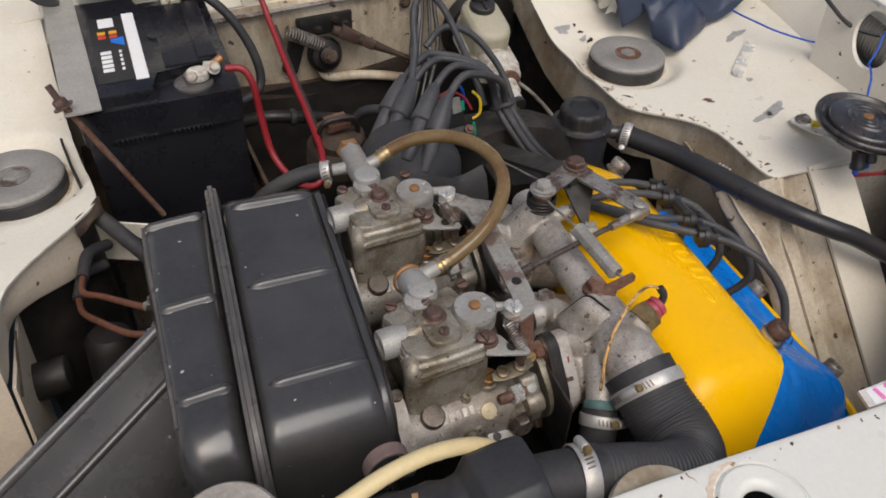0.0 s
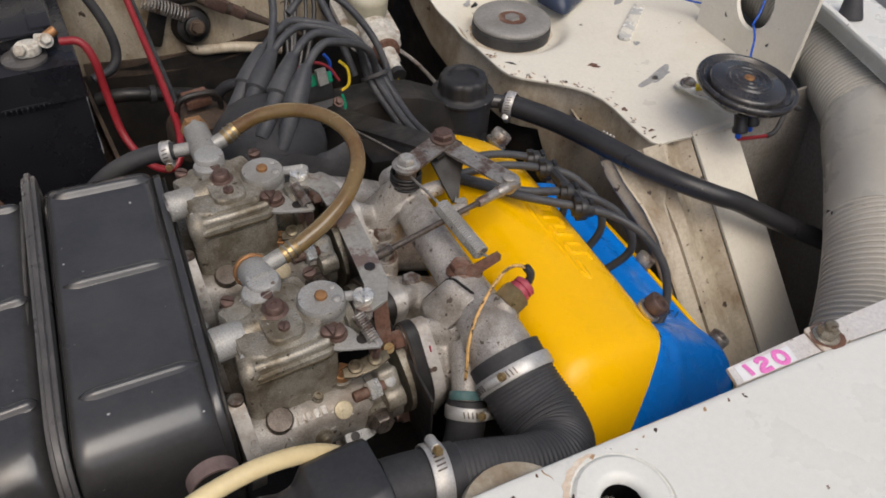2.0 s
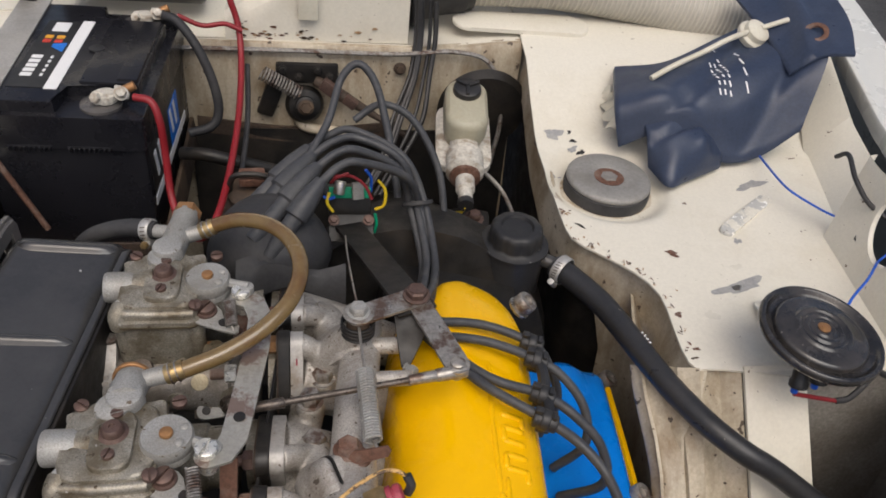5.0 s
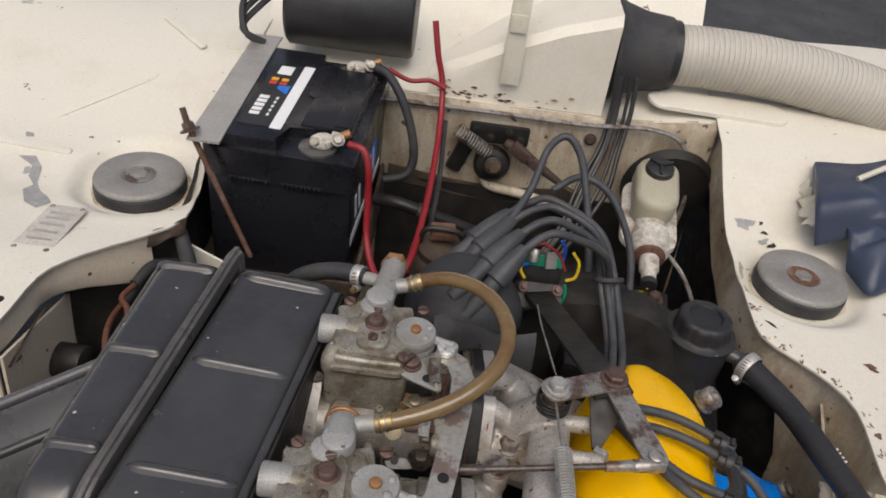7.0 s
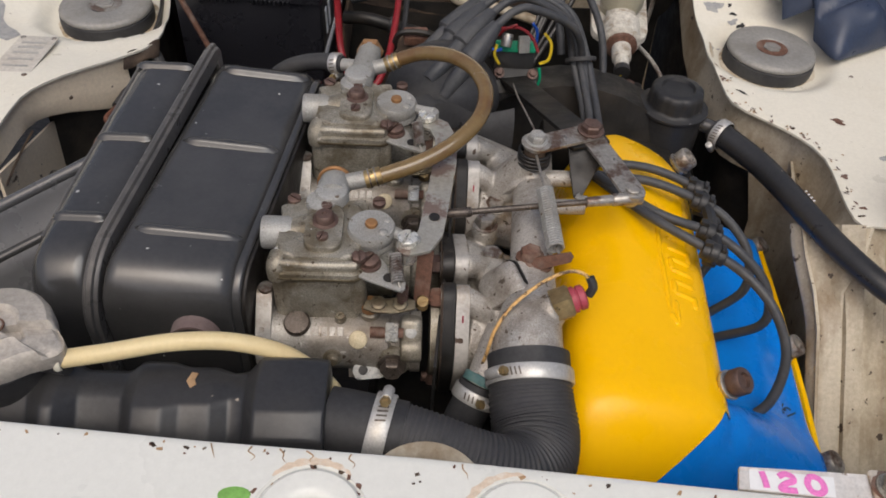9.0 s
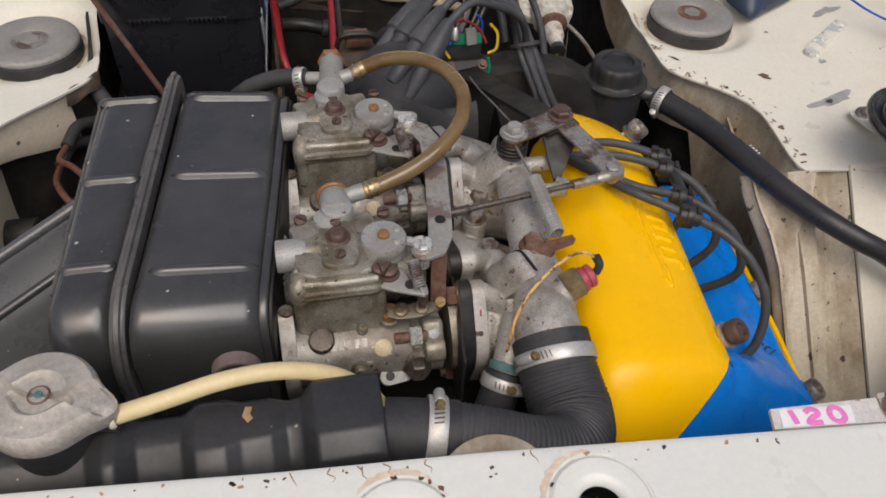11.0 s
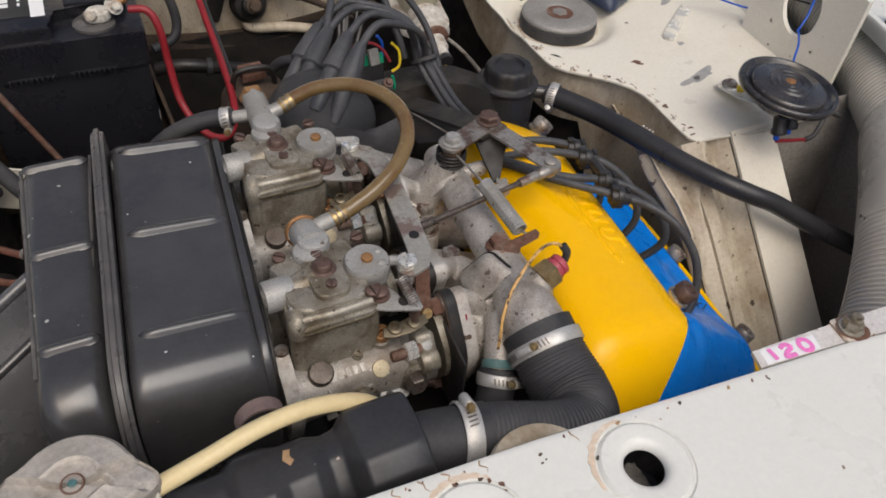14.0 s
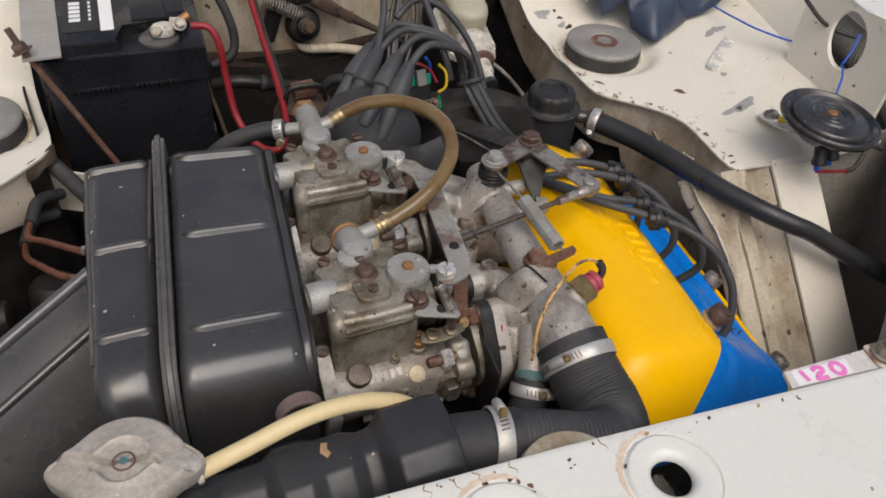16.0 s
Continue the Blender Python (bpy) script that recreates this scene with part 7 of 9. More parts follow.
# ---- throttle linkage ----
def flat_link(pts, w, th_=0.0025, lift=0.0):
    """A flat bar along points with round ends."""
    bm = bmesh.new()
    P = [Vector(p) for p in pts]
    rows = []
    d0 = (P[1] - P[0]).normalized()
    seq = []
    for k in range(5):
        a = k / 4 * math.pi / 2
        seq.append((P[0] - d0 * w * math.cos(a), w * math.sin(a) + 1e-4, d0))
    for i in range(1, len(P) - 1):
        d = (P[i + 1] - P[i - 1]).normalized()
        seq.append((P[i], w, d))
    d1 = (P[-1] - P[-2]).normalized()
    for k in range(5):
        a = k / 4 * math.pi / 2
        seq.append((P[-1] + d1 * w * math.sin(a), w * math.cos(a) + 1e-4, d1))
    for p, h, d in seq:
        s = d.cross(Vector((0, 0, 1))).normalized()
        rows.append([p - s * h, p - s * h * 0.4, p + s * h * 0.4, p + s * h])
    grid_sheet(bm, rows, th_)
    return bm


def build_linkage():
    th = thing("throttle_linkage", (0.10, -0.33, 0.03), "worn steel throttle bell-crank with rod, return spring and rusty brackets", "throttle linkage")
    part("crank_arm", flat_link([(0.0755, -0.2975, 0.0655), (0.10, -0.287, 0.0655), (0.126, -0.276, 0.0655)], 0.0105), "worn_steel", th)
    part("crank_arm", flat_link([(0.125, -0.275, 0.0625), (0.139, -0.315, 0.0625), (0.1505, -0.351, 0.0625)], 0.010), "worn_steel", th)
    bm = hexbolt(bmesh.new(), (0.1255, -0.2765, 0.066), (0, 0, 1), 0.0095, 0.006, 1.25, 0.002)
    part("pivot_bolt", bm, "brown_bolt", th, "brown rusted pivot bolt")
    bm = bmesh.new()
    cyl(bm, (0.0755, -0.2975, 0.044), (0.0755, -0.2975, 0.064), 0.0095, n=20, bev=0.001)
    part("post", bm, "grime", th, "greasy pivot post")
    for k in range(4):
        bm = strip_ring(bmesh.new(), (0.0755, -0.2975, 0.047 + k * 0.0038), (0, 0, 1), 0.0125, 0.0026, 0.0012, 22)
        part("coil", bm, "soot_and_shade", th, "dark greasy spring coil")
    bm = cyl(bmesh.new(), (0.0755, -0.2975, 0.0665), (0.0755, -0.2975, 0.0682), 0.0128, n=26, bev=0.0005)
    part("washer", bm, "worn_steel", th)
    bm = hexbolt(bmesh.new(), (0.0755, -0.2975, 0.0682), (0, 0, 1), 0.0078, 0.0062, 1.25)
    part("post_bolt", bm, "zinc_light", th)
    # black bracket plate hanging from the pivot
    bm = bmesh.new()
    grid_sheet(bm, [[Vector((0.106, -0.284, 0.058)), Vector((0.124, -0.287, 0.058)), Vector((0.143, -0.290, 0.058))], [Vector((0.108, -0.303, 0.045)), Vector((0.120, -0.304, 0.045)), Vector((0.130, -0.305, 0.045))], [Vector((0.111, -0.322, 0.030)), Vector((0.115, -0.322, 0.030)), Vector((0.118, -0.322, 0.030))]], 0.003)
    box(bm, (0.122, -0.280, 0.0600), (0.036, 0.022, 0.003), (0, 0, 20), 0.001)
    part("black_bracket", bm, "soot_and_shade", th, "black painted steel bracket")
    bm = hexbolt(bmesh.new(), (0.1145, -0.324, 0.026), (0.8, -0.5, 0.3), 0.0055, 0.008, 1.2)
    part("bracket_nut", bm, "zinc_light", th)
    # long strut to the rear
    bm = bmesh.new()
    a, b = Vector((0.120, -0.268, 0.0575)), Vector((0.076, -0.105, 0.008))
    d = (b - a).normalized()
    s = d.cross(Vector((0, 0, 1))).normalized()
    grid_sheet(bm, [[a + d * t + s * w for w in (-0.014, -0.012, 0.012, 0.014)] for t in (0, 0.06, 0.12, (b - a).length)], 0.004)
    part("support_arm", bm, "soot_and_shade", th, "black flat support arm")
    # rod to the carburettors
    r0, r1 = Vector((0.1530, -0.3545, 0.0580)), Vector((-0.004, -0.384, 0.060))
    bm = cyl(bmesh.new(), r0, r1, 0.0026, n=10)
    part("rod", bm, "oily_steel", th)
    for p, q, r in ((-0.03, 0.13, 0.0058), (0.12, 0.27, 0.0046), (0.86, 1.0, 0.0042)):
        bm = cyl(bmesh.new(), lerp(r0, r1, p), lerp(r0, r1, q), r, r * 0.9, n=12, bev=0.001)
        part("rod_end", bm, "worn_steel" if r > 0.0045 else "oily_steel", th)
    bm = lathe(bmesh.new(), (0.1505, -0.351, 0.064), (0, 0, 1), [(0.0062, 0), (0.0060, 0.001), (0.0045, 0.002), (0.0, 0.0023)], 18)
    part("rivet", bm, "worn_steel", th)
    bm = ball(bmesh.new(), (0.150, -0.352, 0.055), 0.0075)
    part("ball_joint", bm, "worn_steel", th)
    # return spring
    a, b = Vector((0.0775, -0.3560, 0.0640)), Vector((0.0803, -0.4165, 0.0585))
    d, u, v = axes(b - a)
    L = (b - a).length
    turns = 25
    bm = tube(bmesh.new(), [a + d * L * (k / (turns * 8)) + (u * math.cos(k / 8 * math.tau) + v * math.sin(k / 8 * math.tau)) * 0.0064 for k in range(turns * 8 + 1)], 0.00112, 6, 1, straight=True)
    sp = part("return_spring", bm, "zinc_light", th, "grey coil return spring")
    bm = bmesh.new()
    tube(bm, [(0.0755, -0.304, 0.060), (0.0765, -0.33, 0.062), (0.0775, -0.356, 0.064)], 0.0012, 6, 4)
    part("spring_hook", bm, "worn_steel", sp)
    bm = tube(bmesh.new(), [(0.0803, -0.4165, 0.0585), (0.083, -0.423, 0.0590), (0.087, -0.4265, 0.0570)], 0.0012, 6, 4)
    part("spring_hook", bm, "worn_steel", sp)
    # rusty bracket for the spring
    part("rusty_bracket", flat_link([(0.0600, -0.4120, 0.0445), (0.0660, -0.4150, 0.0448), (0.0720, -0.4200, 0.0450)], 0.0078, 0.0024), "rust", th, "rusty brown spring bracket")
    bm = prism(bmesh.new(), [(-0.014, -0.0052), (0.0150, -0.0035), (0.0180, 0.0), (0.0165, 0.0042), (-0.012, 0.0048), (-0.015, 0.001)], -0.0013, 0.0013, Matrix.Translation((0.0765, -0.4245, 0.0530)) @ pose(0, 0, 0, 62, -28, -12), 0.0006)
    part("rusty_bracket", bm, "rust", th)
    bm = hexbolt(bmesh.new(), (0.0636, -0.4136, 0.0450), (-0.1, 0, 1), 0.0085, 0.0070, 1.25)
    part("bracket_bolt", bm, "rust", th)
    # thin cable up to the bracket
    bm = tube(bmesh.new(), [(0.074, -0.290, 0.074), (0.072, -0.24, 0.058), (0.071, -0.19, 0.040), (0.071, -0.15, 0.028)], 0.0009, 6, 6)
    part("cable", bm, "worn_steel", th)
    return th


def build_carb_link():
    """Flat steel bar joining the two carburettors."""
    th = thing("carburettor_link", (-0.012, -0.35, 0.065), "long flat steel synchronising bar with rust and slotted screws", "throttle link")
    bm = flat_link([(-0.018, -0.282, 0.0735), (-0.008, -0.288, 0.0735), (-0.002, -0.305, 0.0735), (-0.003, -0.335, 0.0732), (-0.007, -0.365, 0.0728), (-0.0110, -0.395, 0.0725), (-0.0145, -0.418, 0.0722), (-0.021, -0.430, 0.0722), (-0.030, -0.432, 0.0722)], 0.0092, 0.0025)
    part("bar", bm, "link_steel", th)
    bm = cyl(bmesh.new(), (-0.0118, -0.4015, 0.0722), (-0.0118, -0.4015, 0.0732), 0.0042, n=18)
    part("hole_ring", bm, "soot_and_shade", th, "dark round hole")
    for (x, y), m in (((-0.018, -0.279), "bright_nut"), ((-0.031, -0.430), "bright_nut")):
        bm = cyl(bmesh.new(), (x, y, 0.055), (x, y, 0.0745), 0.0066, n=18, bev=0.001)
        screw(bm, (x, y, 0.0745), (0, 0, 1), 0.0075, 0.005, 1.1)
        part("screw", bm, m, th)
    for y0 in (-0.438, -0.288):
        bm = bmesh.new()
        box(bm, (-0.0185, y0 + 0.002, 0.044), (0.012, 0.003, 0.044), (-20, 0, -8), 0.001)
        part("drop_arm", bm, "rust", th, "rusty drop arm")
        bm = screw(bmesh.new(), (-0.0185, y0 - 0.006, 0.026), (0, -0.8, 0.6), 0.0045, 0.004)
        for k in range(5):
            strip_ring(bm, (-0.0185, y0 - 0.003 + 0.0015 * k, 0.022 - 0.003 * k), (0, -0.5, 0.9), 0.004, 0.0014, 0.0006, 12)
        part("adjuster", bm, "brass", th)
    return th


build_linkage()
build_carb_link()


# ---- fuel hoses and unions ----
def build_fuel():
    bm = bmesh.new()
    pts = [(-0.0565, -0.203, 0.0775), (-0.043, -0.202, 0.084), (-0.022, -0.209, 0.095), (0.003, -0.226, 0.103), (0.022, -0.252, 0.106), (0.0295, -0.282, 0.104), (0.0225, -0.311, 0.098), (0.003, -0.334, 0.0905), (-0.022, -0.349, 0.083), (-0.048, -0.358, 0.077), (-0.064, -0.3615, 0.0735)]
    tube(bm, pts, 0.0066, 16, 8)
    th = single("fuel_hose", bm, "amber", "curved amber translucent fuel hose between the carburettors", "fuel hose")
    for p, d in (((-0.050, -0.2025, 0.0805), (0.8, 0.06, 0.4)), ((-0.0605, -0.3607, 0.0745), (-0.9, -0.2, -0.22))):
        p, d = Vector(p), Vector(d).normalized()
        bm = cyl(bmesh.new(), p - d * 0.008, p + d * 0.006, 0.0072, n=18, bev=0.001)
        f = part("ferrule", bm, "brass", th, "brass hose ferrule")
        for s in (-0.003, 0.002):
            bm = strip_ring(bmesh.new(), p + d * s, d, 0.0074, 0.0012, 0.0006, 18)
            part("wire_clip", bm, "worn_steel", f)
    # union on the rear carburettor
    u = thing("fuel_union", (-0.0795, -0.205, 0.055), "zinc fuel tee union with an orange brass cap", "fuel union")
    bm = bmesh.new()
    tube(bm, [(-0.079, -0.236, 0.076), (-0.078, -0.215, 0.074), (-0.075, -0.19, 0.0715), (-0.0735, -0.170, 0.070)], [0.0105, 0.0115, 0.0115, 0.0112], 18, 5)
    cyl(bm, (-0.0795, -0.2345, 0.070), (-0.0795, -0.2345, 0.0895), 0.0125, n=22, bev=0.003)
    cyl(bm, (-0.076, -0.206, 0.073), (-0.0575, -0.2035, 0.077), 0.0068, n=14)
    cyl(bm, (-0.077, -0.196, 0.070), (-0.100, -0.188, 0.0665), 0.0060, n=14)
    part("body", bm, "zinc_light", u)
    bm = lathe(bmesh.new(), (-0.0735, -0.170, 0.070), (0.05, 1, -0.1), [(0.0125, -0.004), (0.0128, 0.0), (0.0128, 0.005), (0.011, 0.0065), (0, 0.0065)], 6)
    part("cap", bm, "copper", u, "orange brass cap nut")
    v = thing("fuel_union", (-0.090, -0.37, 0.05), "zinc fuel elbow union with brass washer", "fuel union")
    bm = bmesh.new()
    cyl(bm, (-0.0895, -0.3835, 0.062), (-0.0895, -0.3835, 0.0815), 0.0128, n=22, bev=0.0035)
    tube(bm, [(-0.0895, -0.3835, 0.073), (-0.090, -0.372, 0.071), (-0.089, -0.360, 0.066)], [0.012, 0.0125, 0.0125], 16, 4)
    cyl(bm, (-0.087, -0.364, 0.0695), (-0.066, -0.361, 0.0735), 0.0068, n=14)
    part("body", bm, "zinc_light", v)
    bm = strip_ring(bmesh.new(), (-0.090, -0.358, 0.066), (0, 1, -0.25), 0.0122, 0.004, 0.0012)
    part("washer", bm, "copper", v, "orange brass washer")
    # feed hose to the rear union
    bm = tube(bmesh.new(), [(-0.098, -0.1885, 0.067), (-0.118, -0.181, 0.0645), (-0.138, -0.176, 0.058), (-0.158, -0.170, 0.045), (-0.175, -0.16, 0.02), (-0.185, -0.15, -0.03)], 0.0082, 14, 8)
    single("fuel_feed_hose", bm, "rubber", "grey-black rubber fuel feed hose", "fuel hose")
    worm_clamp("hose_clip", (-0.1045, -0.186, 0.0662), (-0.9, 0.35, -0.15), 0.0085, 0.009, (0.1, -0.3, -0.9), "small bright steel fuel hose clip")


build_fuel()


# ---- ignition: distributor, leads ----
def build_ignition():
    d = thing("distributor", (0.0, -0.15, -0.1), "black distributor with rubber cover and lead boots", "distributor")
    bm = bmesh.new()
    rings = []
    c, ax = Vector((-0.004, -0.150, 0.010)), Vector((0.1, -0.25, 0.9)).normalized()
    _, a, b = axes(ax)
    for h, r in ((-0.10, 0.040), (-0.03, 0.042), (-0.025, 0.052), (0.01, 0.054), (0.025, 0.050), (0.038, 0.040), (0.046, 0.026), (0.048, 0.004)):
        rings.append([c + ax * h + (a * math.cos(i / 30 * math.tau) * 1.12 + b * math.sin(i / 30 * math.tau)) * r * (1 + 0.05 * math.sin(3 * i / 30 * math.tau + h * 30)) for i in range(30)])
    skin(bm, rings)
    part("cap", bm, "rubber", d)
    bm = bmesh.new()
    rows = []
    for k in range(9):
        t = k / 8
        rows.append([Vector((-0.03 + 0.10 * t, -0.205 + 0.02 * s + 0.02 * t + 0.006 * math.sin(5 * t + s), 0.040 - 0.035 * s * s - 0.02 * t + 0.006 * math.sin(7 * t + 2 * s))) for s in (-0.8, -0.3, 0.2, 0.7, 1.2)])
    grid_sheet(bm, rows, 0.003)
    part("cover", bm, "rubber", d, "creased black rubber cover")
    boots = [((-0.024, -0.108, 0.036), (0.036, -0.050, 0.066)), ((-0.019, -0.130, 0.041), (0.040, -0.068, 0.070)), ((-0.008, -0.170, 0.058), (0.045, -0.115, 0.088)), ((0.006, -0.182, 0.050), (0.048, -0.142, 0.090))]
    tie = Vector((0.150, -0.086, 0.021))
    offs = [(0.006, 0.004, 0.004), (-0.004, 0.004, 0.006), (-0.008, -0.002, -0.002), (0.003, -0.007, -0.003)]
    arcs = [(0.0835, -0.034, 0.078), (0.0860, -0.052, 0.080), (0.0845, -0.100, 0.096), (0.0850, -0.124, 0.098)]
    for k, ((p, q), o, m) in enumerate(zip(boots, offs, arcs)):
        p, q, o = Vector(p), Vector(q), Vector(o)
        p += (p - q).normalized() * 0.014 + Vector((0, 0, -0.006))
        bm = bmesh.new()
        dd = q - p
        lathe(bm, p, dd, [(0.0072, 0), (0.0078, 0.002), (0.0082, dd.length * 0.42), (0.0086, dd.length * 0.50), (0.0118, dd.length * 0.52), (0.0120, dd.length * 0.56), (0.0100, dd.length * 0.78), (0.0070, dd.length * 0.95), (0.0056, dd.length)], 18)
        part("boot", bm, "lead", d, "long grey-black rubber boot")
        ld = tube(bmesh.new(), [q - dd.normalized() * 0.006, lerp(q, Vector(m), 0.45) + Vector((0, 0.002, 0.005)), Vector(m), lerp(Vector(m), tie + o, 0.55) + Vector((0.010, 0.002, 0.014)), tie + o, Vector((0.158, -0.145, -0.006)) + o * 0.9, Vector((0.150, -0.20, 0.004)) + o, Vector((0.140, -0.235, 0.018)) + o * 0.7, Vector((0.140, -0.258, 0.026)) + o * 0.6], 0.0042, 10, 8)
        single("ignition_lead", ld, "lead", "grey-black ignition lead looping from the distributor", "ignition lead", "ignition leads")
    bm = strip_ring(bmesh.new(), tie, (0.1, -0.6, -0.8), 0.0145, 0.005, 0.0015)
    single("cable_tie", bm, "rubber", "black cable tie round the ignition leads", "cable tie")
    # tall loop of the coil lead
    bm = tube(bmesh.new(), [(0.034, -0.075, 0.068), (0.056, -0.035, 0.090), (0.070, 0.0, 0.120), (0.088, 0.008, 0.134), (0.106, -0.002, 0.118), (0.118, -0.03, 0.082), (0.126, -0.06, 0.045), (0.13, -0.075, 0.02)], 0.0042, 10, 8)
    single("coil_lead", bm, "lead", "grey coil lead bent in a tall loop", "ignition lead")
    bm = tube(bmesh.new(), [(0.085, 0.0, 0.07), (0.115, 0.01, 0.085), (0.15, 0.0, 0.072), (0.178, -0.03, 0.03), (0.186, -0.06, -0.02), (0.18, -0.08, -0.06)], 0.0042, 10, 8)
    single("coil_lead", bm, "lead", "second grey lead curving down beside the brake cylinder", "ignition lead")
    # leads over the cam cover to the plugs, held by clips
    hold = [Vector((0.2340, -0.283, 0.010)), Vector((0.2330, -0.305, 0.013)), Vector((0.2285, -0.346, 0.015)), Vector((0.2240, -0.374, 0.018))]
    starts = [Vector((0.142, -0.262, 0.020)), Vector((0.140, -0.275, 0.016)), Vector((0.138, -0.280, 0.020)), Vector((0.136, -0.272, 0.014))]
    mids = [Vector((0.190, -0.269, 0.021)), Vector((0.188, -0.290, 0.022)), Vector((0.184, -0.331, 0.022)), Vector((0.176, -0.338, 0.024))]
    ends = [(Vector((0.252, -0.296, -0.008)), Vector((0.262, -0.310, -0.040)), Vector((0.250, -0.318, -0.080))),
            (Vector((0.257, -0.320, 0.004)), Vector((0.275, -0.340, -0.016)), Vector((0.277, -0.356, -0.046)), Vector((0.256, -0.353, -0.084))),
            (Vector((0.254, -0.364, 0.008)), Vector((0.277, -0.382, -0.012)), Vector((0.282, -0.397, -0.044)), Vector((0.254, -0.383, -0.084))),
            (Vector((0.250, -0.396, 0.012)), Vector((0.270, -0.420, -0.002)), Vector((0.282, -0.444, -0.030)), Vector((0.276, -0.463, -0.064)), Vector((0.258, -0.470, -0.088)))]
    for s, m, h, e in zip(starts, mids, hold, ends):
        bm = tube(bmesh.new(), [s, m, h, *e], 0.0042, 10, 9)
        single("plug_lead", bm, "lead", "grey-black plug lead crossing the yellow cover", "ignition lead", "plug leads")
    for i, h in enumerate(hold):
        bm = bmesh.new()
        cyl(bm, h + Vector((-0.009, 0.003, 0)), h + Vector((0.010, -0.005, -0.002)), 0.0078, n=18, bev=0.0018)
        cyl(bm, h + Vector((-0.003, 0.001, 0)), h + Vector((0.004, -0.002, -0.001)), 0.0092, n=18, bev=0.0012)
        box(bm, h + Vector((0, 0, -0.008)), (0.012, 0.010, 0.010), (0, 0, -20), 0.002)
        cl = part("lead_clip", bm, "plastic", None)
        tagged(cl, "black plastic plug-lead clip", "lead clip", "lead clips")
        bm = bmesh.new()
        box(bm, h + Vector((-0.005, 0.002, 0.0085)), (0.007, 0.006, 0.005), (0, 0, -20), 0.0012)
        box(bm, h + Vector((0.007, -0.003, 0.007)), (0.004, 0.008, 0.004), (0, 0, -20), 0.001)
        part("latch", bm, "plastic", cl)
    for a, b in ((0, 1), (2, 3), (1, 2)):
        bm = bmesh.new()
        tube(bm, [hold[a] + Vector((0.003, 0, 0)), lerp(hold[a], hold[b], 0.5) + Vector((0.005, 0, -0.002)), hold[b] + Vector((0.003, 0, 0))], 0.0055, 8, 3)
        single("clip_bridge", bm, "plastic", "black plastic bridge between lead clips", "lead clip", "lead clips")
    # amplifier box with coloured wires
    am = thing("ignition_module", (0.075, -0.07, -0.05), "dark green circuit box with coloured wires on a black bracket", "ignition module")
    bm = bmesh.new()
    box(bm, (0.078, -0.068, 0.012), (0.045, 0.03, 0.03), (-25, 0, 0), 0.002)
    part("case", bm, "soot_and_shade", am)
    bm = bmesh.new()
    box(bm, (0.078, -0.0795, 0.030), (0.044, 0.004, 0.012), (-25, 0, 0), 0.001)
    part("board", bm, "green_wire", am, "green board edge")
    bm = bmesh.new()
    box(bm, (0.086, -0.085, 0.036), (0.012, 0.006, 0.018), (-20, 0, 8), 0.001)
    part("capacitor", bm, "zinc_light", am)
    bm = bmesh.new()
    cyl(bm, (0.066, -0.09, 0.035), (0.068, -0.083, 0.047), 0.006, n=14, bev=0.001)
    part("capacitor", bm, "steel", am)
    bm = bmesh.new()
    prism(bm, rrect(0.046, 0.028, 0.003), 0, 0.002, pose(0.079, -0.105, 0.002, 40, 0, 0))
    part("bracket", bm, "soot_and_shade", am)
    for sx in (-0.018, 0.018):
        bm = hexbolt(bmesh.new(), (0.079 + sx, -0.103, 0.011), (0, -0.6, 0.75), 0.004, 0.003, 1.5)
        part("bolt", bm, "brown_bolt", am)
    for mat, pts in (("red", [(0.060, -0.082, 0.052), (0.078, -0.09, 0.058), (0.092, -0.094, 0.050), (0.100, -0.1, 0.036)]), ("red", [(0.058, -0.085, 0.046), (0.064, -0.09, 0.056), (0.076, -0.088, 0.060)]),
                     ("yellow_wire", [(0.106, -0.088, 0.052), (0.114, -0.092, 0.042), (0.113, -0.096, 0.026), (0.104, -0.096, 0.020)]), ("green_wire", [(0.104, -0.098, 0.016), (0.106, -0.1, 0.004), (0.104, -0.1, -0.008)]),
                     ("blue_wire", [(0.050, -0.095, 0.036), (0.056, -0.096, 0.034), (0.062, -0.096, 0.036)]), ("blue_wire", [(0.094, -0.075, 0.056), (0.100, -0.076, 0.046), (0.1, -0.078, 0.03)]), ("yellow_wire", [(0.056, -0.094, 0.040), (0.054, -0.098, 0.030), (0.060, -0.1, 0.020)])):
        part("wire", tube(bmesh.new(), pts, 0.0017, 7, 6), mat, am, "coloured thin wire")
    # sender wire over the manifold
    bm = tube(bmesh.new(), [(0.103, -0.453, 0.056), (0.098, -0.448, 0.064), (0.085, -0.447, 0.066), (0.066, -0.455, 0.062), (0.046, -0.466, 0.050), (0.034, -0.476, 0.034), (0.029, -0.484, 0.016), (0.024, -0.49, -0.002)], 0.0014, 8, 8)
    w = single("sender_wire", bm, "orange_wire", "orange wire with black tracer to the temperature sender", "wire")
    bm = tube(bmesh.new(), [(0.102, -0.4545, 0.050), (0.104, -0.453, 0.057), (0.101, -0.449, 0.063)], 0.0034, 8, 4)
    part("sleeve", bm, "rubber", w)


build_ignition()

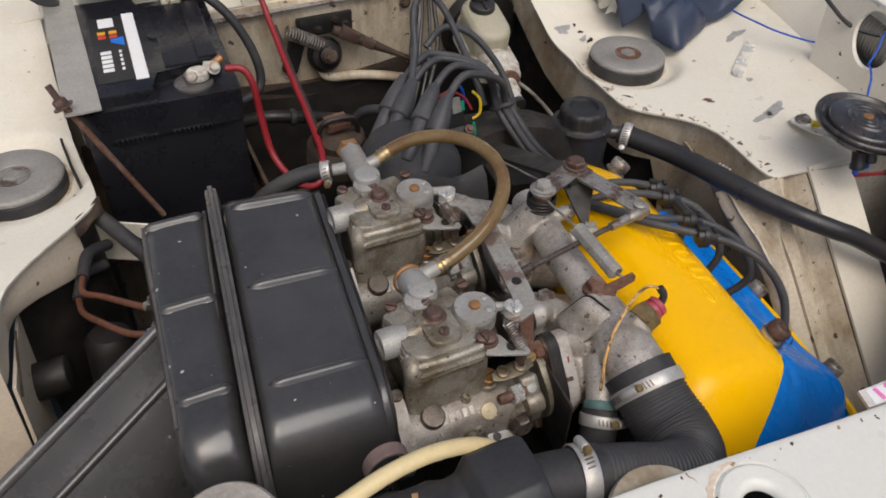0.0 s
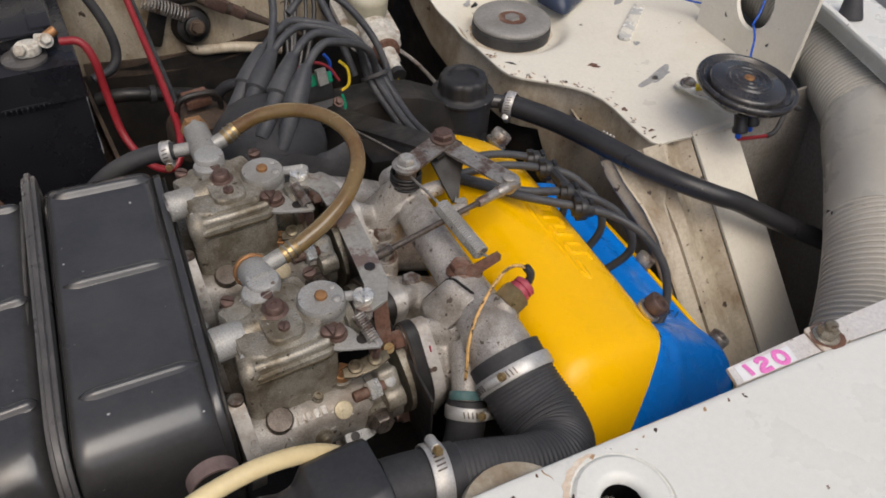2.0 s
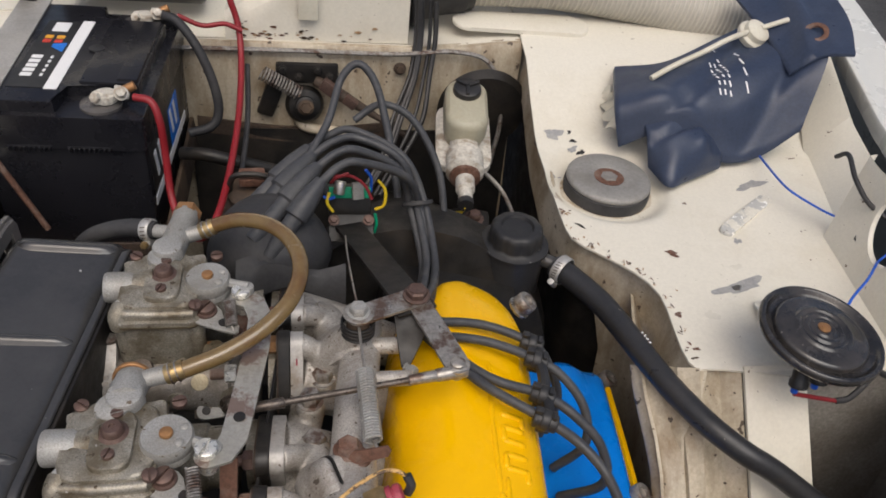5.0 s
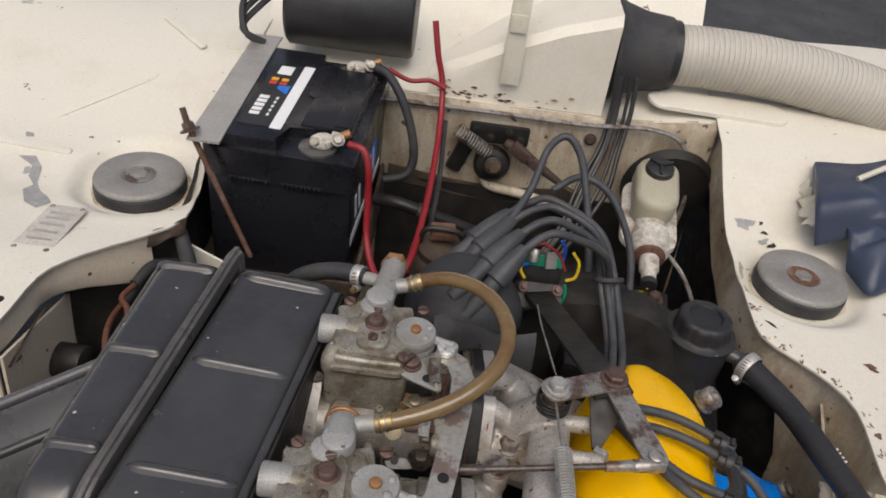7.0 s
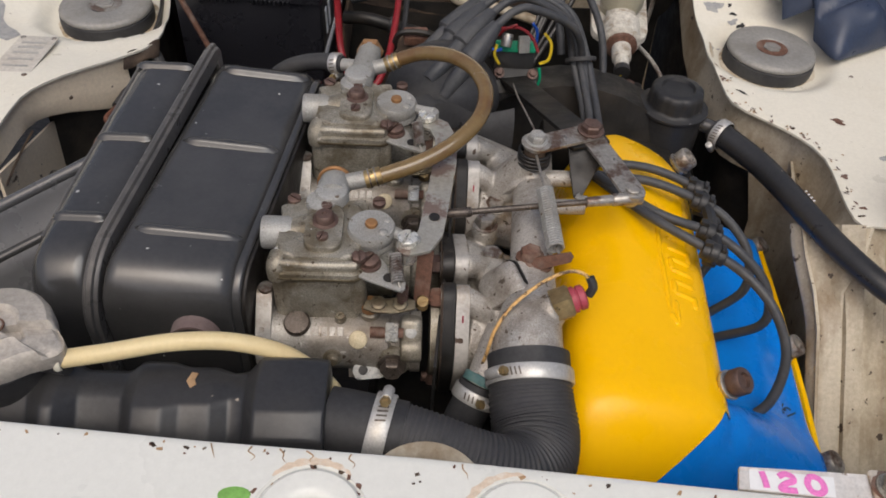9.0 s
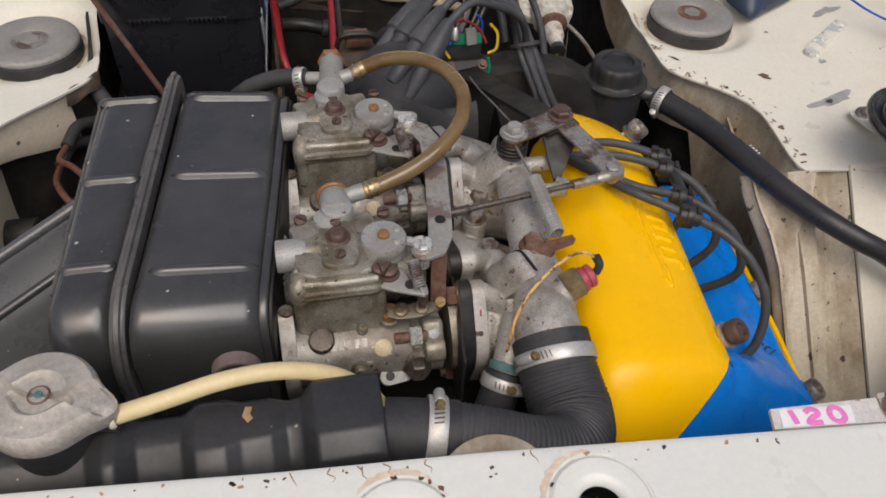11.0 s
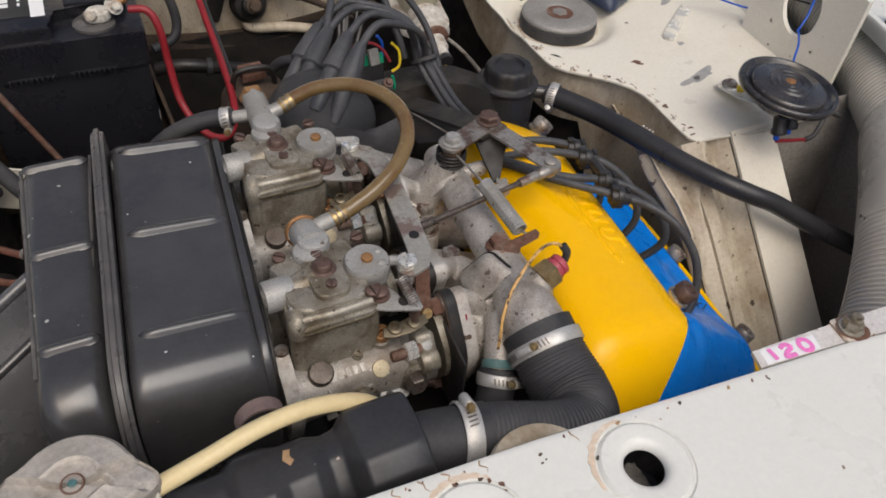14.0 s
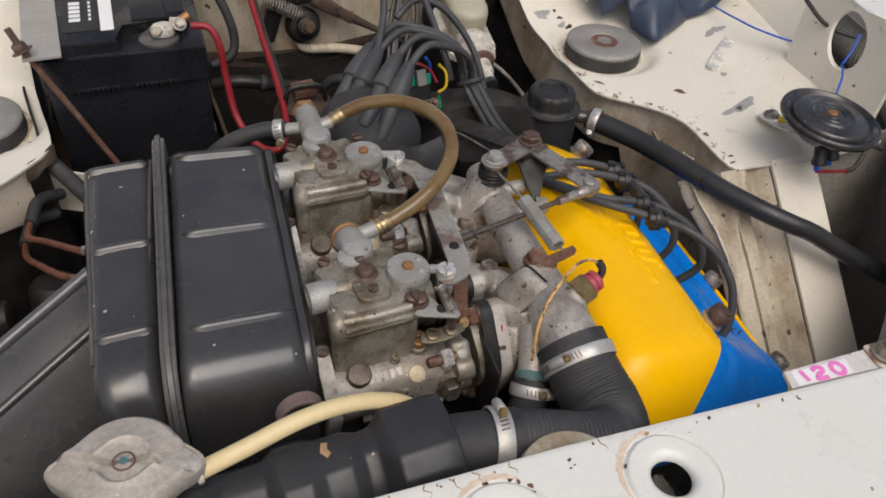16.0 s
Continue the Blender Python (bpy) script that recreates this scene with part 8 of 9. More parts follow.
# ---- right side: fluid reservoir, hose, horn, ribbed duct, washer bag ----
def build_fluid_reservoir():
    c = Vector((0.2620, -0.0985, -0.0035))
    th = thing("fluid_reservoir", (0.259, -0.098, -0.16), "black fluid reservoir with a ribbed screw cap", "fluid reservoir")
    bm = lathe(bmesh.new(), c + Vector((0, 0, -0.16)), (0, 0, 1), [(0.0, 0), (0.033, 0), (0.035, 0.004), (0.0355, 0.10), (0.0358, 0.128), (0.0345, 0.134), (0.030, 0.137), (0.0, 0.137)], 36)
    body = part("body", bm, "tank", th)
    bm = bmesh.new()
    n = 80
    rings = []
    for s, h in ((1.20, 0.0), (1.29, 0.0012), (1.28, 0.0034), (1.08, 0.0050), (1.02, 0.0065), (1.0, 0.0085), (0.98, 0.0190), (0.93, 0.0245), (0.82, 0.0268), (0.62, 0.0268), (0.56, 0.0235), (0.02, 0.0225)):
        lobe = 0.0 if h < 0.006 or s < 0.8 else (0.055 if h < 0.0255 else 0.03)
        rings.append([c + Vector((0, 0, -0.0235 + h)) + Vector((math.cos(i / n * math.tau), math.sin(i / n * math.tau), 0)) * 0.0300 * s * (1 + lobe * (abs(math.cos(5 * i / n * math.tau)) ** 0.6 - 0.7)) for i in range(n)])
    skin(bm, rings)
    cap = part("cap", bm, "plastic", th, "ribbed black plastic cap", smooth=50)
    bm = bmesh.new()
    for k in range(2):
        prism(bm, rrect(0.009, 0.0035, 0.0005), 0, 0.0006, Matrix.Translation(c + Vector((-0.002 + k * 0.011, -0.0378, -0.075))) @ pose(0, 0, 0, 90))
    part("print_bar", bm, "print_white", body)
    bm = cyl(bmesh.new(), (0.284, -0.108, -0.036), (0.312, -0.127, -0.037), 0.0085, n=16)
    part("nozzle", bm, "box_black", th)
    bm = bmesh.new()
    pts = [(0.306, -0.124, -0.0365), (0.320, -0.146, -0.037), (0.340, -0.183, -0.037), (0.350, -0.220, -0.034), (0.359, -0.262, -0.031), (0.374, -0.312, -0.030), (0.394, -0.353, -0.031), (0.418, -0.379, -0.037), (0.445, -0.393, -0.048), (0.488, -0.414, -0.073), (0.535, -0.440, -0.097), (0.60, -0.48, -0.13)]
    tube(bm, pts, [0.0132, 0.0132, 0.0130, 0.0126, 0.0122, 0.0118, 0.0114, 0.0110, 0.0108, 0.0108, 0.0110, 0.0112], 20, 8)
    h = single("return_hose", bm, "tank", "long smooth black rubber hose to the front corner", "hose")
    bm = bmesh.new()
    for k in range(4):
        box(bm, (0.362 + k * 0.0011, -0.2465 - k * 0.0045, -0.0190), (0.0025, 0.0018, 0.0008), (0, 15, 25), 0)
    part("print_bar", bm, "print_white", h, "small pale printed marks")
    worm_clamp("hose_clip", (0.311, -0.132, -0.0366), (0.6, -0.75, -0.02), 0.0152, 0.011, (-0.5, -0.5, -0.6))


def build_horn():
    c = Vector((0.4865, -0.319, 0.050))
    th = thing("horn", (0.481, -0.321, -0.01), "round black pressed-steel disc horn with concentric rings", "horn")
    n = 56
    tilt = pose(0, 0, 0, 4, 3, 0)
    bm = lathe(bmesh.new(), (0, 0, 0), (0, 0, 1), [(0.0, -0.022), (0.030, -0.022), (0.041, -0.014), (0.047, -0.006), (0.0545, -0.004), (0.0562, -0.001), (0.0562, 0.002), (0.0550, 0.0045), (0.0530, 0.0052), (0.0512, 0.0040), (0.0495, 0.0008), (0.0470, -0.0012), (0.0420, -0.0015)], n)
    bmesh.ops.transform(bm, matrix=Matrix.Translation(c) @ tilt, verts=bm.verts)
    part("housing", bm, "horn_black", th, smooth=80)
    bm = lathe(bmesh.new(), (0, 0, 0), (0, 0, 1), [(0.0432, -0.0020), (0.0430, 0.0030), (0.0418, 0.0062), (0.0398, 0.0080), (0.0370, 0.0086), (0.0275, 0.0096), (0.0262, 0.0104), (0.0248, 0.0126), (0.0232, 0.0130), (0.0216, 0.0116), (0.0202, 0.0100), (0.0186, 0.0102), (0.0172, 0.0126), (0.0156, 0.0132), (0.0140, 0.0118), (0.0126, 0.0104), (0.0112, 0.0108), (0.0098, 0.0128), (0.0080, 0.0134), (0.0066, 0.0126), (0.0, 0.0128)], n)
    bmesh.ops.scale(bm, vec=(1, 1, 0.68), verts=bm.verts)
    bmesh.ops.transform(bm, matrix=Matrix.Translation(c) @ tilt, verts=bm.verts)
    part("diaphragm", bm, "horn_black", th, "ringed black face plate", smooth=80)
    bm = cyl(bmesh.new(), c + Vector((0, 0, 0.0070)), c + Vector((0, 0, 0.0100)), 0.0058, n=20, bev=0.001)
    cyl(bm, c + Vector((0, 0, 0.0095)), c + Vector((0, 0, 0.0107)), 0.0026, n=12)
    part("centre_rivet", bm, "copper", th, "copper centre rivet")
    part("mounting_strip", flat_link([(0.500, -0.231, -0.0025), (0.502, -0.258, 0.0005), (0.504, -0.285, 0.009), (0.505, -0.312, 0.0205)], 0.014, 0.002), "worn_cream", th, "cream mounting strip")
    bm = hexbolt(bmesh.new(), (0.500, -0.2325, -0.0015), (-0.05, -0.15, 1), 0.0065, 0.005, 1.6)
    part("mounting_bolt", bm, "worn_steel", th)
    bm = cyl(bmesh.new(), (0.493, -0.250, 0.0055), (0.500, -0.259, 0.009), 0.0042, n=12)
    part("terminal", bm, "yellow_wire", th, "yellow crimp terminal")
    for x, y in ((0.470, -0.336), (0.492, -0.332)):
        bm = lathe(bmesh.new(), (x, y, 0.028), (0.0, -0.35, -1), [(0.0, 0), (0.0072, 0), (0.0072, 0.014), (0.0085, 0.016), (0.0085, 0.021), (0.0, 0.021)], 16)
        part("terminal_post", bm, "plastic", th)
        bm = cyl(bmesh.new(), (x - 0.002, y - 0.006, 0.009), (x - 0.002, y - 0.0085, 0.001), 0.0034, n=10, bev=0.001)
        part("crimp", bm, "blue_wire", th, "blue crimp connector")
    bm = tube(bmesh.new(), [(0.468, -0.345, 0.0), (0.490, -0.349, -0.002), (0.510, -0.352, -0.004)], 0.0022, 8, 5)
    part("wire", bm, "red", th, "red wire link")
    bm = tube(bmesh.new(), [(0.508, -0.352, -0.004), (0.520, -0.352, -0.001), (0.534, -0.346, 0.010), (0.550, -0.336, 0.016), (0.562, -0.334, 0.009), (0.580, -0.334, 0.0)], 0.0030, 8, 7)
    part("wire", bm, "rubber", th, "taped black wire")


def build_duct():
    upper = [(0.76, -0.10, 0.02), (0.738, -0.20, 0.008), (0.700, -0.285, 0.002), (0.665, -0.349, -0.002), (0.645, -0.384, -0.004)]
    ur = [0.043, 0.043, 0.0435, 0.0455, 0.049]
    th = single("ribbed_duct_hose", tube(bmesh.new(), upper, ur, 36, 12), "duct_hose", "wide grey-beige ribbed fresh-air duct hose", "duct hose", smooth=80)
    part("ridge_coil", coil(bmesh.new(), upper, [r + 0.0004 for r in ur], 0.0060, 0.0013, 36), "ridge", th, "pale wound ridges")
    bm = tube(bmesh.new(), [(0.646, -0.384, -0.004), (0.642, -0.389, -0.0045), (0.617, -0.414, -0.008), (0.585, -0.450, -0.020), (0.552, -0.486, -0.036), (0.549, -0.489, -0.038)], [0.0520, 0.0540, 0.0542, 0.0542, 0.0545, 0.0540], 40, 6)
    part("sleeve", bm, "sleeve", th, "smooth clouded joining sleeve")
    lower = [(0.566, -0.471, -0.029), (0.546, -0.494, -0.041), (0.524, -0.519, -0.053), (0.486, -0.557, -0.078), (0.438, -0.597, -0.11), (0.40, -0.64, -0.15)]
    lr = [0.0530, 0.0535, 0.0550, 0.057, 0.058, 0.058]
    lh = part("lower_hose", tube(bmesh.new(), lower, lr, 40, 14), "duct_hose", th, smooth=80)
    part("ridge_coil", coil(bmesh.new(), lower, [r + 0.0005 for r in lr], 0.0062, 0.0015, 40, start=0.09), "ridge", lh, "pale wound ridges")


def build_bag():
    """Soft navy washer bag slumped on the wing, with folds, a hanging strap and a lower pouch."""
    th = thing("washer_bag", (0.55, 0.10, 0.0), "navy blue vinyl washer-fluid bag slumped on the inner wing", "washer bag")
    back = [(0.450, 0.188, 0.050), (0.509, 0.164, 0.072), (0.595, 0.198, 0.095), (0.690, 0.235, 0.120), (0.745, 0.215, 0.142)]
    ridge = [(0.417, 0.082, 0.055), (0.477, 0.070, 0.080), (0.559, 0.085, 0.086), (0.642, 0.100, 0.100), (0.690, 0.095, 0.130)]
    front = [(0.425, 0.055, 0.012), (0.483, 0.046, 0.040), (0.553, 0.030, 0.008), (0.608, 0.034, 0.012), (0.656, 0.039, 0.050)]

    def sheet(lines, nu, nv, creases):
        curves = [spline(l, nu // (len(l) - 1)) for l in lines]
        n = min(len(c) for c in curves)
        rows = []
        for i in range(n):
            col = spline([c[i] for c in curves], nv)
            u = i / (n - 1)
            row = []
            for j, p in enumerate(col):
                v = j / (len(col) - 1)
                w = math.sin(u * math.pi) ** 0.5 * math.sin(min(1, v) * math.pi) ** 0.5 if 0 < u < 1 and 0 < v < 1 else 0
                dz = sum(h * math.exp(-((u * a + v * b - c) / wd) ** 2) for a, b, c, h, wd in creases) + 0.003 * noise.noise(Vector((u * 6, v * 5, 1.7)))
                row.append(p + Vector((0, 0, dz * w)))
            rows.append(row)
        return rows
    bm = bmesh.new()
    grid_sheet(bm, sheet([back, ridge, front], 40, 10, ((1, 0.5, 0.62, -0.010, 0.05), (1, 0.35, 0.95, -0.012, 0.06), (1, -0.4, 0.1, -0.006, 0.05), (0.4, 1, 0.95, 0.008, 0.10))), 0.007)
    bag = part("bag", bm, "bag", th, smooth=70)
    # pouch folded down towards the strut
    bm = bmesh.new()
    grid_sheet(bm, sheet([[(0.452, 0.062, 0.040), (0.490, 0.056, 0.050), (0.535, 0.050, 0.034), (0.560, 0.040, 0.012)], [(0.452, 0.040, 0.034), (0.482, 0.022, 0.040), (0.518, 0.020, 0.030), (0.555, 0.030, 0.010)], [(0.455, 0.020, 0.004), (0.468, -0.020, 0.002), (0.500, -0.006, 0.002), (0.553, 0.022, 0.002)]], 24, 8, ((1, 0.8, 0.55, -0.012, 0.07), (1, -0.3, 0.55, 0.008, 0.09)))
               , 0.006)
    part("pouch", bm, "bag", th, "creased lower pouch", smooth=70)
    # hanging flap rising to the wing edge
    bm = bmesh.new()
    grid_sheet(bm, sheet([[(0.625, 0.26, 0.135), (0.69, 0.27, 0.150), (0.755, 0.26, 0.160)], [(0.640, 0.17, 0.116), (0.685, 0.16, 0.136), (0.735, 0.145, 0.150)], [(0.645, 0.09, 0.098), (0.675, 0.085, 0.126), (0.712, 0.075, 0.134)]], 16, 8, ((1, 0.3, 0.6, 0.010, 0.10),)), 0.004)
    flap = part("flap", bm, "bag", th, smooth=70)
    bm = strip_ring(bmesh.new(), (0.684, 0.128, 0.1365), (-0.45, -0.35, 0.8), 0.0095, 0.003, 0.004, 20)
    part("eyelet", bm, "rust", flap, "rusty metal eyelet")
    # torn pale lining at the left edge
    bm = bmesh.new()
    rows = [[Vector((0.440 - 0.016 * v * (0.6 + 0.4 * math.sin(u * 23)) - 0.012 * u, lerp(0.165, 0.075, u), right_z(0.44, 0.12) + 0.030 - 0.016 * v + 0.004 * math.sin(u * 31 + v * 3))) for v in (0, 0.5, 1)] for u in np.linspace(0, 1, 24)]
    grid_sheet(bm, rows, 0.001)
    part("torn_edge", bm, "white_plastic", th, "torn whitish lining", smooth=80)
    # white pump cap and tube
    bm = lathe(bmesh.new(), (0.622, 0.172, 0.106), (0.25, -0.45, 0.85), [(0.0, 0), (0.020, 0), (0.022, 0.003), (0.022, 0.008), (0.018, 0.011), (0.017, 0.018), (0.013, 0.021), (0.0, 0.022)], 28)
    pc = part("pump_cap", bm, "white_plastic", th, "white plastic screw cap")
    bm = cyl(bmesh.new(), (0.630, 0.165, 0.124), (0.668, 0.172, 0.134), 0.0035, n=12)
    part("spout", bm, "white_plastic", pc)
    bm = tube(bmesh.new(), [(0.615, 0.163, 0.120), (0.580, 0.150, 0.113), (0.545, 0.138, 0.100), (0.505, 0.126, 0.086), (0.470, 0.112, 0.073)], 0.0038, 10, 7)
    part("tube", bm, "white_plastic", th, "clear washer tube")


def bag_print():
    """Rows of small pale print laid on the bag, dropped straight down."""
    dg = bpy.context.evaluated_depsgraph_get()
    dg.update()
    bm = bmesh.new()
    rnd = random.Random(8)
    for x0, y0, x1, y1, count in ((0.556, 0.160, 0.547, 0.064, 9), (0.563, 0.160, 0.554, 0.064, 9), (0.570, 0.160, 0.561, 0.062, 9), (0.596, 0.165, 0.583, 0.060, 5)):
        for k in range(count):
            t = (k + 0.15) / count
            half = 0.36 / count * rnd.uniform(0.7, 1.0) * math.hypot(x1 - x0, y1 - y0)
            a = Vector((lerp(x0, x1, t), lerp(y0, y1, t), 0.4))
            quad = []
            for dx, dy in ((-0.0011, half), (0.0011, half), (0.0016, -half), (-0.0006, -half)):
                hit, loc, nrm, _, ob, _ = scene.ray_cast(dg, a + Vector((dx, dy, 0)), Vector((0, 0, -1)))
                if not hit or ob.name.split(".")[0] not in ("bag", "flap"):
                    break
                quad.append(loc + Vector((0, 0, 0.0007)))
            if len(quad) == 4:
                bm.faces.new([bm.verts.new(p) for p in quad])
    return bm


build_fluid_reservoir()
build_horn()
build_duct()
build_bag()


def build_blue_wires():
    bm = tube(bmesh.new(), [(0.615, 0.075, 0.004), (0.609, 0.02, 0.009), (0.599, -0.035, 0.019), (0.601, -0.062, 0.021), (0.619, -0.086, 0.018), (0.638, -0.1035, 0.0155), (0.652, -0.118, 0.020), (0.664, -0.135, 0.020)], 0.0014, 8, 8)
    single("blue_wire", bm, "blue_wire", "thin blue wire across the inner wing behind the brace panel", "wire")
    bm = tube(bmesh.new(), [(0.664, -0.180, 0.060), (0.645, -0.193, 0.045), (0.626, -0.202, 0.034), (0.611, -0.2150, 0.0405), (0.585, -0.240, 0.042), (0.556, -0.263, 0.039), (0.535, -0.285, 0.032), (0.52, -0.302, 0.026)], 0.0014, 8, 8)
    single("blue_wire", bm, "blue_wire", "thin blue wire from the oval opening to the horn", "wire")
    bm = tube(bmesh.new(), [(0.665, -0.03, 0.050), (0.640, -0.075, 0.082), (0.627, -0.115, 0.078), (0.634, -0.140, 0.064), (0.650, -0.155, 0.055), (0.672, -0.17, 0.05)], 0.0028, 8, 7)
    single("black_wire", bm, "rubber", "short black cable through the oval opening", "wire")


build_blue_wires()


# ---- rear: brake cylinder, heater box, cables ----
def build_brake():
    th = thing("brake_master_cylinder", (0.235, 0.15, -0.08), "corroded alloy brake master cylinder with clouded plastic reservoir", "brake cylinder")
    ax = Vector((-0.11, -0.97, -0.18)).normalized()
    o = Vector((0.243, 0.177, -0.006))
    bm = lathe(bmesh.new(), o, ax, [(0.0, 0), (0.026, 0), (0.026, 0.02), (0.019, 0.024), (0.019, 0.10), (0.024, 0.105), (0.024, 0.135), (0.018, 0.140), (0.012, 0.142), (0.012, 0.165), (0.009, 0.167), (0.009, 0.186), (0.0, 0.186)], 24)
    part("cylinder", bm, "corroded", th, "white corroded alloy body")
    bm = lathe(bmesh.new(), o + ax * 0.139, ax, [(0.0185, 0), (0.0195, 0.001), (0.0195, 0.005), (0.0135, 0.0075), (0.0125, 0.008)], 20)
    part("retaining_ring", bm, "rust", th, "brown rusted ring")
    bm = lathe(bmesh.new(), o + ax * 0.182, ax, [(0.0095, 0), (0.0100, 0.001), (0.0100, 0.009), (0.0, 0.009)], 16)
    part("switch_terminal", bm, "plastic", th, "black brake light switch terminal")
    bm = bmesh.new()
    prism(bm, rrect(0.072, 0.118, 0.02), -0.006, 0.004, pose(0.2365, 0.120, -0.027, 12, 0, -6), 0.002)
    part("flange", bm, "corroded", th, "corroded mounting flange")
    m = pose(0.238, 0.136, -0.022, 12, 0, -6)
    bm = bmesh.new()
    rings = []
    for s, h, q in ((0.86, 0.0, 0), (0.93, 0.012, 0), (0.95, 0.016, 0), (1.0, 0.018, 0), (1.0, 0.040, 0), (0.95, 0.046, 0), (0.80, 0.050, 0)):
        rings.append([m @ Vector((x * s, y * s, h)) for x, y in rrect(0.056, 0.096, 0.026, 8)])
    skin(bm, rings)
    rs = part("reservoir", bm, "reservoir", th, "clouded cream plastic reservoir")
    bm = lathe(bmesh.new(), (0, 0, 0), (0, 0, 1), [(0.0185, 0), (0.019, 0.002), (0.018, 0.008), (0.016, 0.0095), (0.0, 0.0095)], 24)
    for k in range(3):
        box(bm, (0.009 * math.cos(k * 2.1 + 0.5), 0.009 * math.sin(k * 2.1 + 0.5), 0.0108), (0.016, 0.004, 0.005), (0, 0, k * 120 + 29), 0.001)
    bmesh.ops.transform(bm, matrix=m @ pose(0, 0.018, 0.049), verts=bm.verts)
    part("cap", bm, "plastic", rs, "dark grey three-winged cap")
    bm = bmesh.new()
    tube(bm, [(0.222, -0.008, -0.044), (0.219, -0.002, -0.056), (0.209, 0.010, -0.066), (0.204, 0.002, -0.064), (0.213, 0.000, -0.063), (0.222, 0.010, -0.066)], 0.0018, 7, 6)
    part("wire", bm, "yellow_wire", th, "curled yellow wire")
    bm = tube(bmesh.new(), [(0.25, 0.10, -0.05), (0.29, 0.07, -0.08), (0.30, 0.0, -0.10), (0.285, -0.06, -0.12)], 0.003, 8, 6)
    part("pipe", bm, "worn_steel", th)
    # dark servo drum behind
    bm = lathe(bmesh.new(), (0.284, 0.240, -0.045), (0, -1, -0.1), [(0.0, 0), (0.062, 0), (0.066, 0.006), (0.06, 0.02), (0.0, 0.024)], 36)
    part("backing_drum", bm, "soot_and_shade", th)


def build_heater():
    th = thing("heater_intake_box", (0.06, 0.33, 0.045), "white painted heater intake box with rust along its base", "heater box")
    bm = bmesh.new()
    rings = []
    for x, z1, y1, y0 in ((-0.075, 0.070, 0.30, 0.262), (-0.05, 0.083, 0.33, 0.262), (0.02, 0.12, 0.37, 0.263), (0.10, 0.155, 0.40, 0.264), (0.172, 0.178, 0.41, 0.265)):
        rings.append([Vector((x, y, z)) for y, z in ((y0, 0.036), (y0 + 0.003, z1 - 0.012), (y0 + 0.014, z1), (y1, z1), (y1, 0.036))])
    skin(bm, rings)
    part("box", bm, "cream", th)
    rnd = random.Random(12)
    for k in range(46):
        x, zz, w = rnd.uniform(-0.07, 0.03) + (0.1 if k % 5 == 0 else 0), 0.0375 + abs(rnd.gauss(0, 0.011)), rnd.uniform(0.0008, 0.004) * (2.2 if k % 9 == 0 else 1)
        poly = [(math.cos(a) * w * (1 + 0.35 * math.sin(5 * a + k) + 0.2 * math.sin(7 * a)), math.sin(a) * w * rnd.uniform(0.3, 0.5)) for a in np.linspace(0, math.tau, 19)[:-1]]
        bm = prism(bmesh.new(), poly, 0, 0.0004, Matrix.Translation((x, 0.2626, zz)) @ pose(0, 0, 0, 92, 0, 0))
        part("rust_stain", bm, rnd.choice(("rust_stain", "rust_stain", "rust", "grime")), th, "orange-brown rust stain")
    bm = bmesh.new()
    box(bm, (0.035, 0.2625, 0.15), (0.026, 0.003, 0.16), (-6, 0, 0), 0.001)
    box(bm, (0.035, 0.259, 0.155), (0.022, 0.004, 0.024), (-6, 0, 0), 0.002)
    part("clip_strip", bm, "white_plastic", th)
    bm = lathe(bmesh.new(), (0.176, 0.338, 0.108), (1, 0, 0.02), [(0.0, 0), (0.070, 0), (0.072, 0.004), (0.066, 0.012), (0.056, 0.045), (0.052, 0.08), (0.0, 0.08)], 36)
    part("rubber_sleeve", bm, "rubber", th, "black rubber sleeve")
    bm = tube(bmesh.new(), [(0.245, 0.338, 0.110), (0.33, 0.338, 0.112), (0.42, 0.336, 0.109), (0.52, 0.330, 0.097), (0.61, 0.32, 0.078), (0.68, 0.31, 0.06), (0.74, 0.30, 0.04)], 0.042, 32, 14)
    hh = single("heater_hose", bm, "duct_hose", "cream ribbed heater hose along the scuttle", "duct hose", smooth=80)
    bm = coil(bmesh.new(), [(0.262, 0.338, 0.1103), (0.33, 0.338, 0.112), (0.42, 0.336, 0.109), (0.52, 0.330, 0.097), (0.61, 0.32, 0.078), (0.68, 0.31, 0.06), (0.74, 0.30, 0.04)], [0.0424] * 7, 0.0072, 0.0014, 32)
    part("ridge_coil", bm, "ridge", hh, "pale wound ridges")
    bm = strip_ring(bmesh.new(), (0.262, 0.338, 0.1105), (1, 0, 0.02), 0.0455, 0.012, 0.0015, 36)
    part("clamp_band", bm, "plastic", hh, "black clamp band")
    # black blower drum behind the battery
    bm = lathe(bmesh.new(), (-0.285, 0.345, 0.115), (1, 0, 0), [(0.0, 0), (0.058, 0), (0.062, 0.004), (0.062, 0.175), (0.058, 0.18), (0.0, 0.18)], 36)
    b = single("blower_motor", bm, "plastic", "black dusty cylindrical motor behind the battery", "motor")
    for k in range(3):
        bm = tube(bmesh.new(), [(-0.30, 0.30, 0.16 - k * 0.012), (-0.335, 0.28, 0.13 - k * 0.015), (-0.33, 0.265, 0.09), (-0.305, 0.268, 0.078)], 0.0045, 8, 6)
        part("cable", bm, "rubber", b)
    # loom dropping from the scuttle
    rnd = random.Random(3)
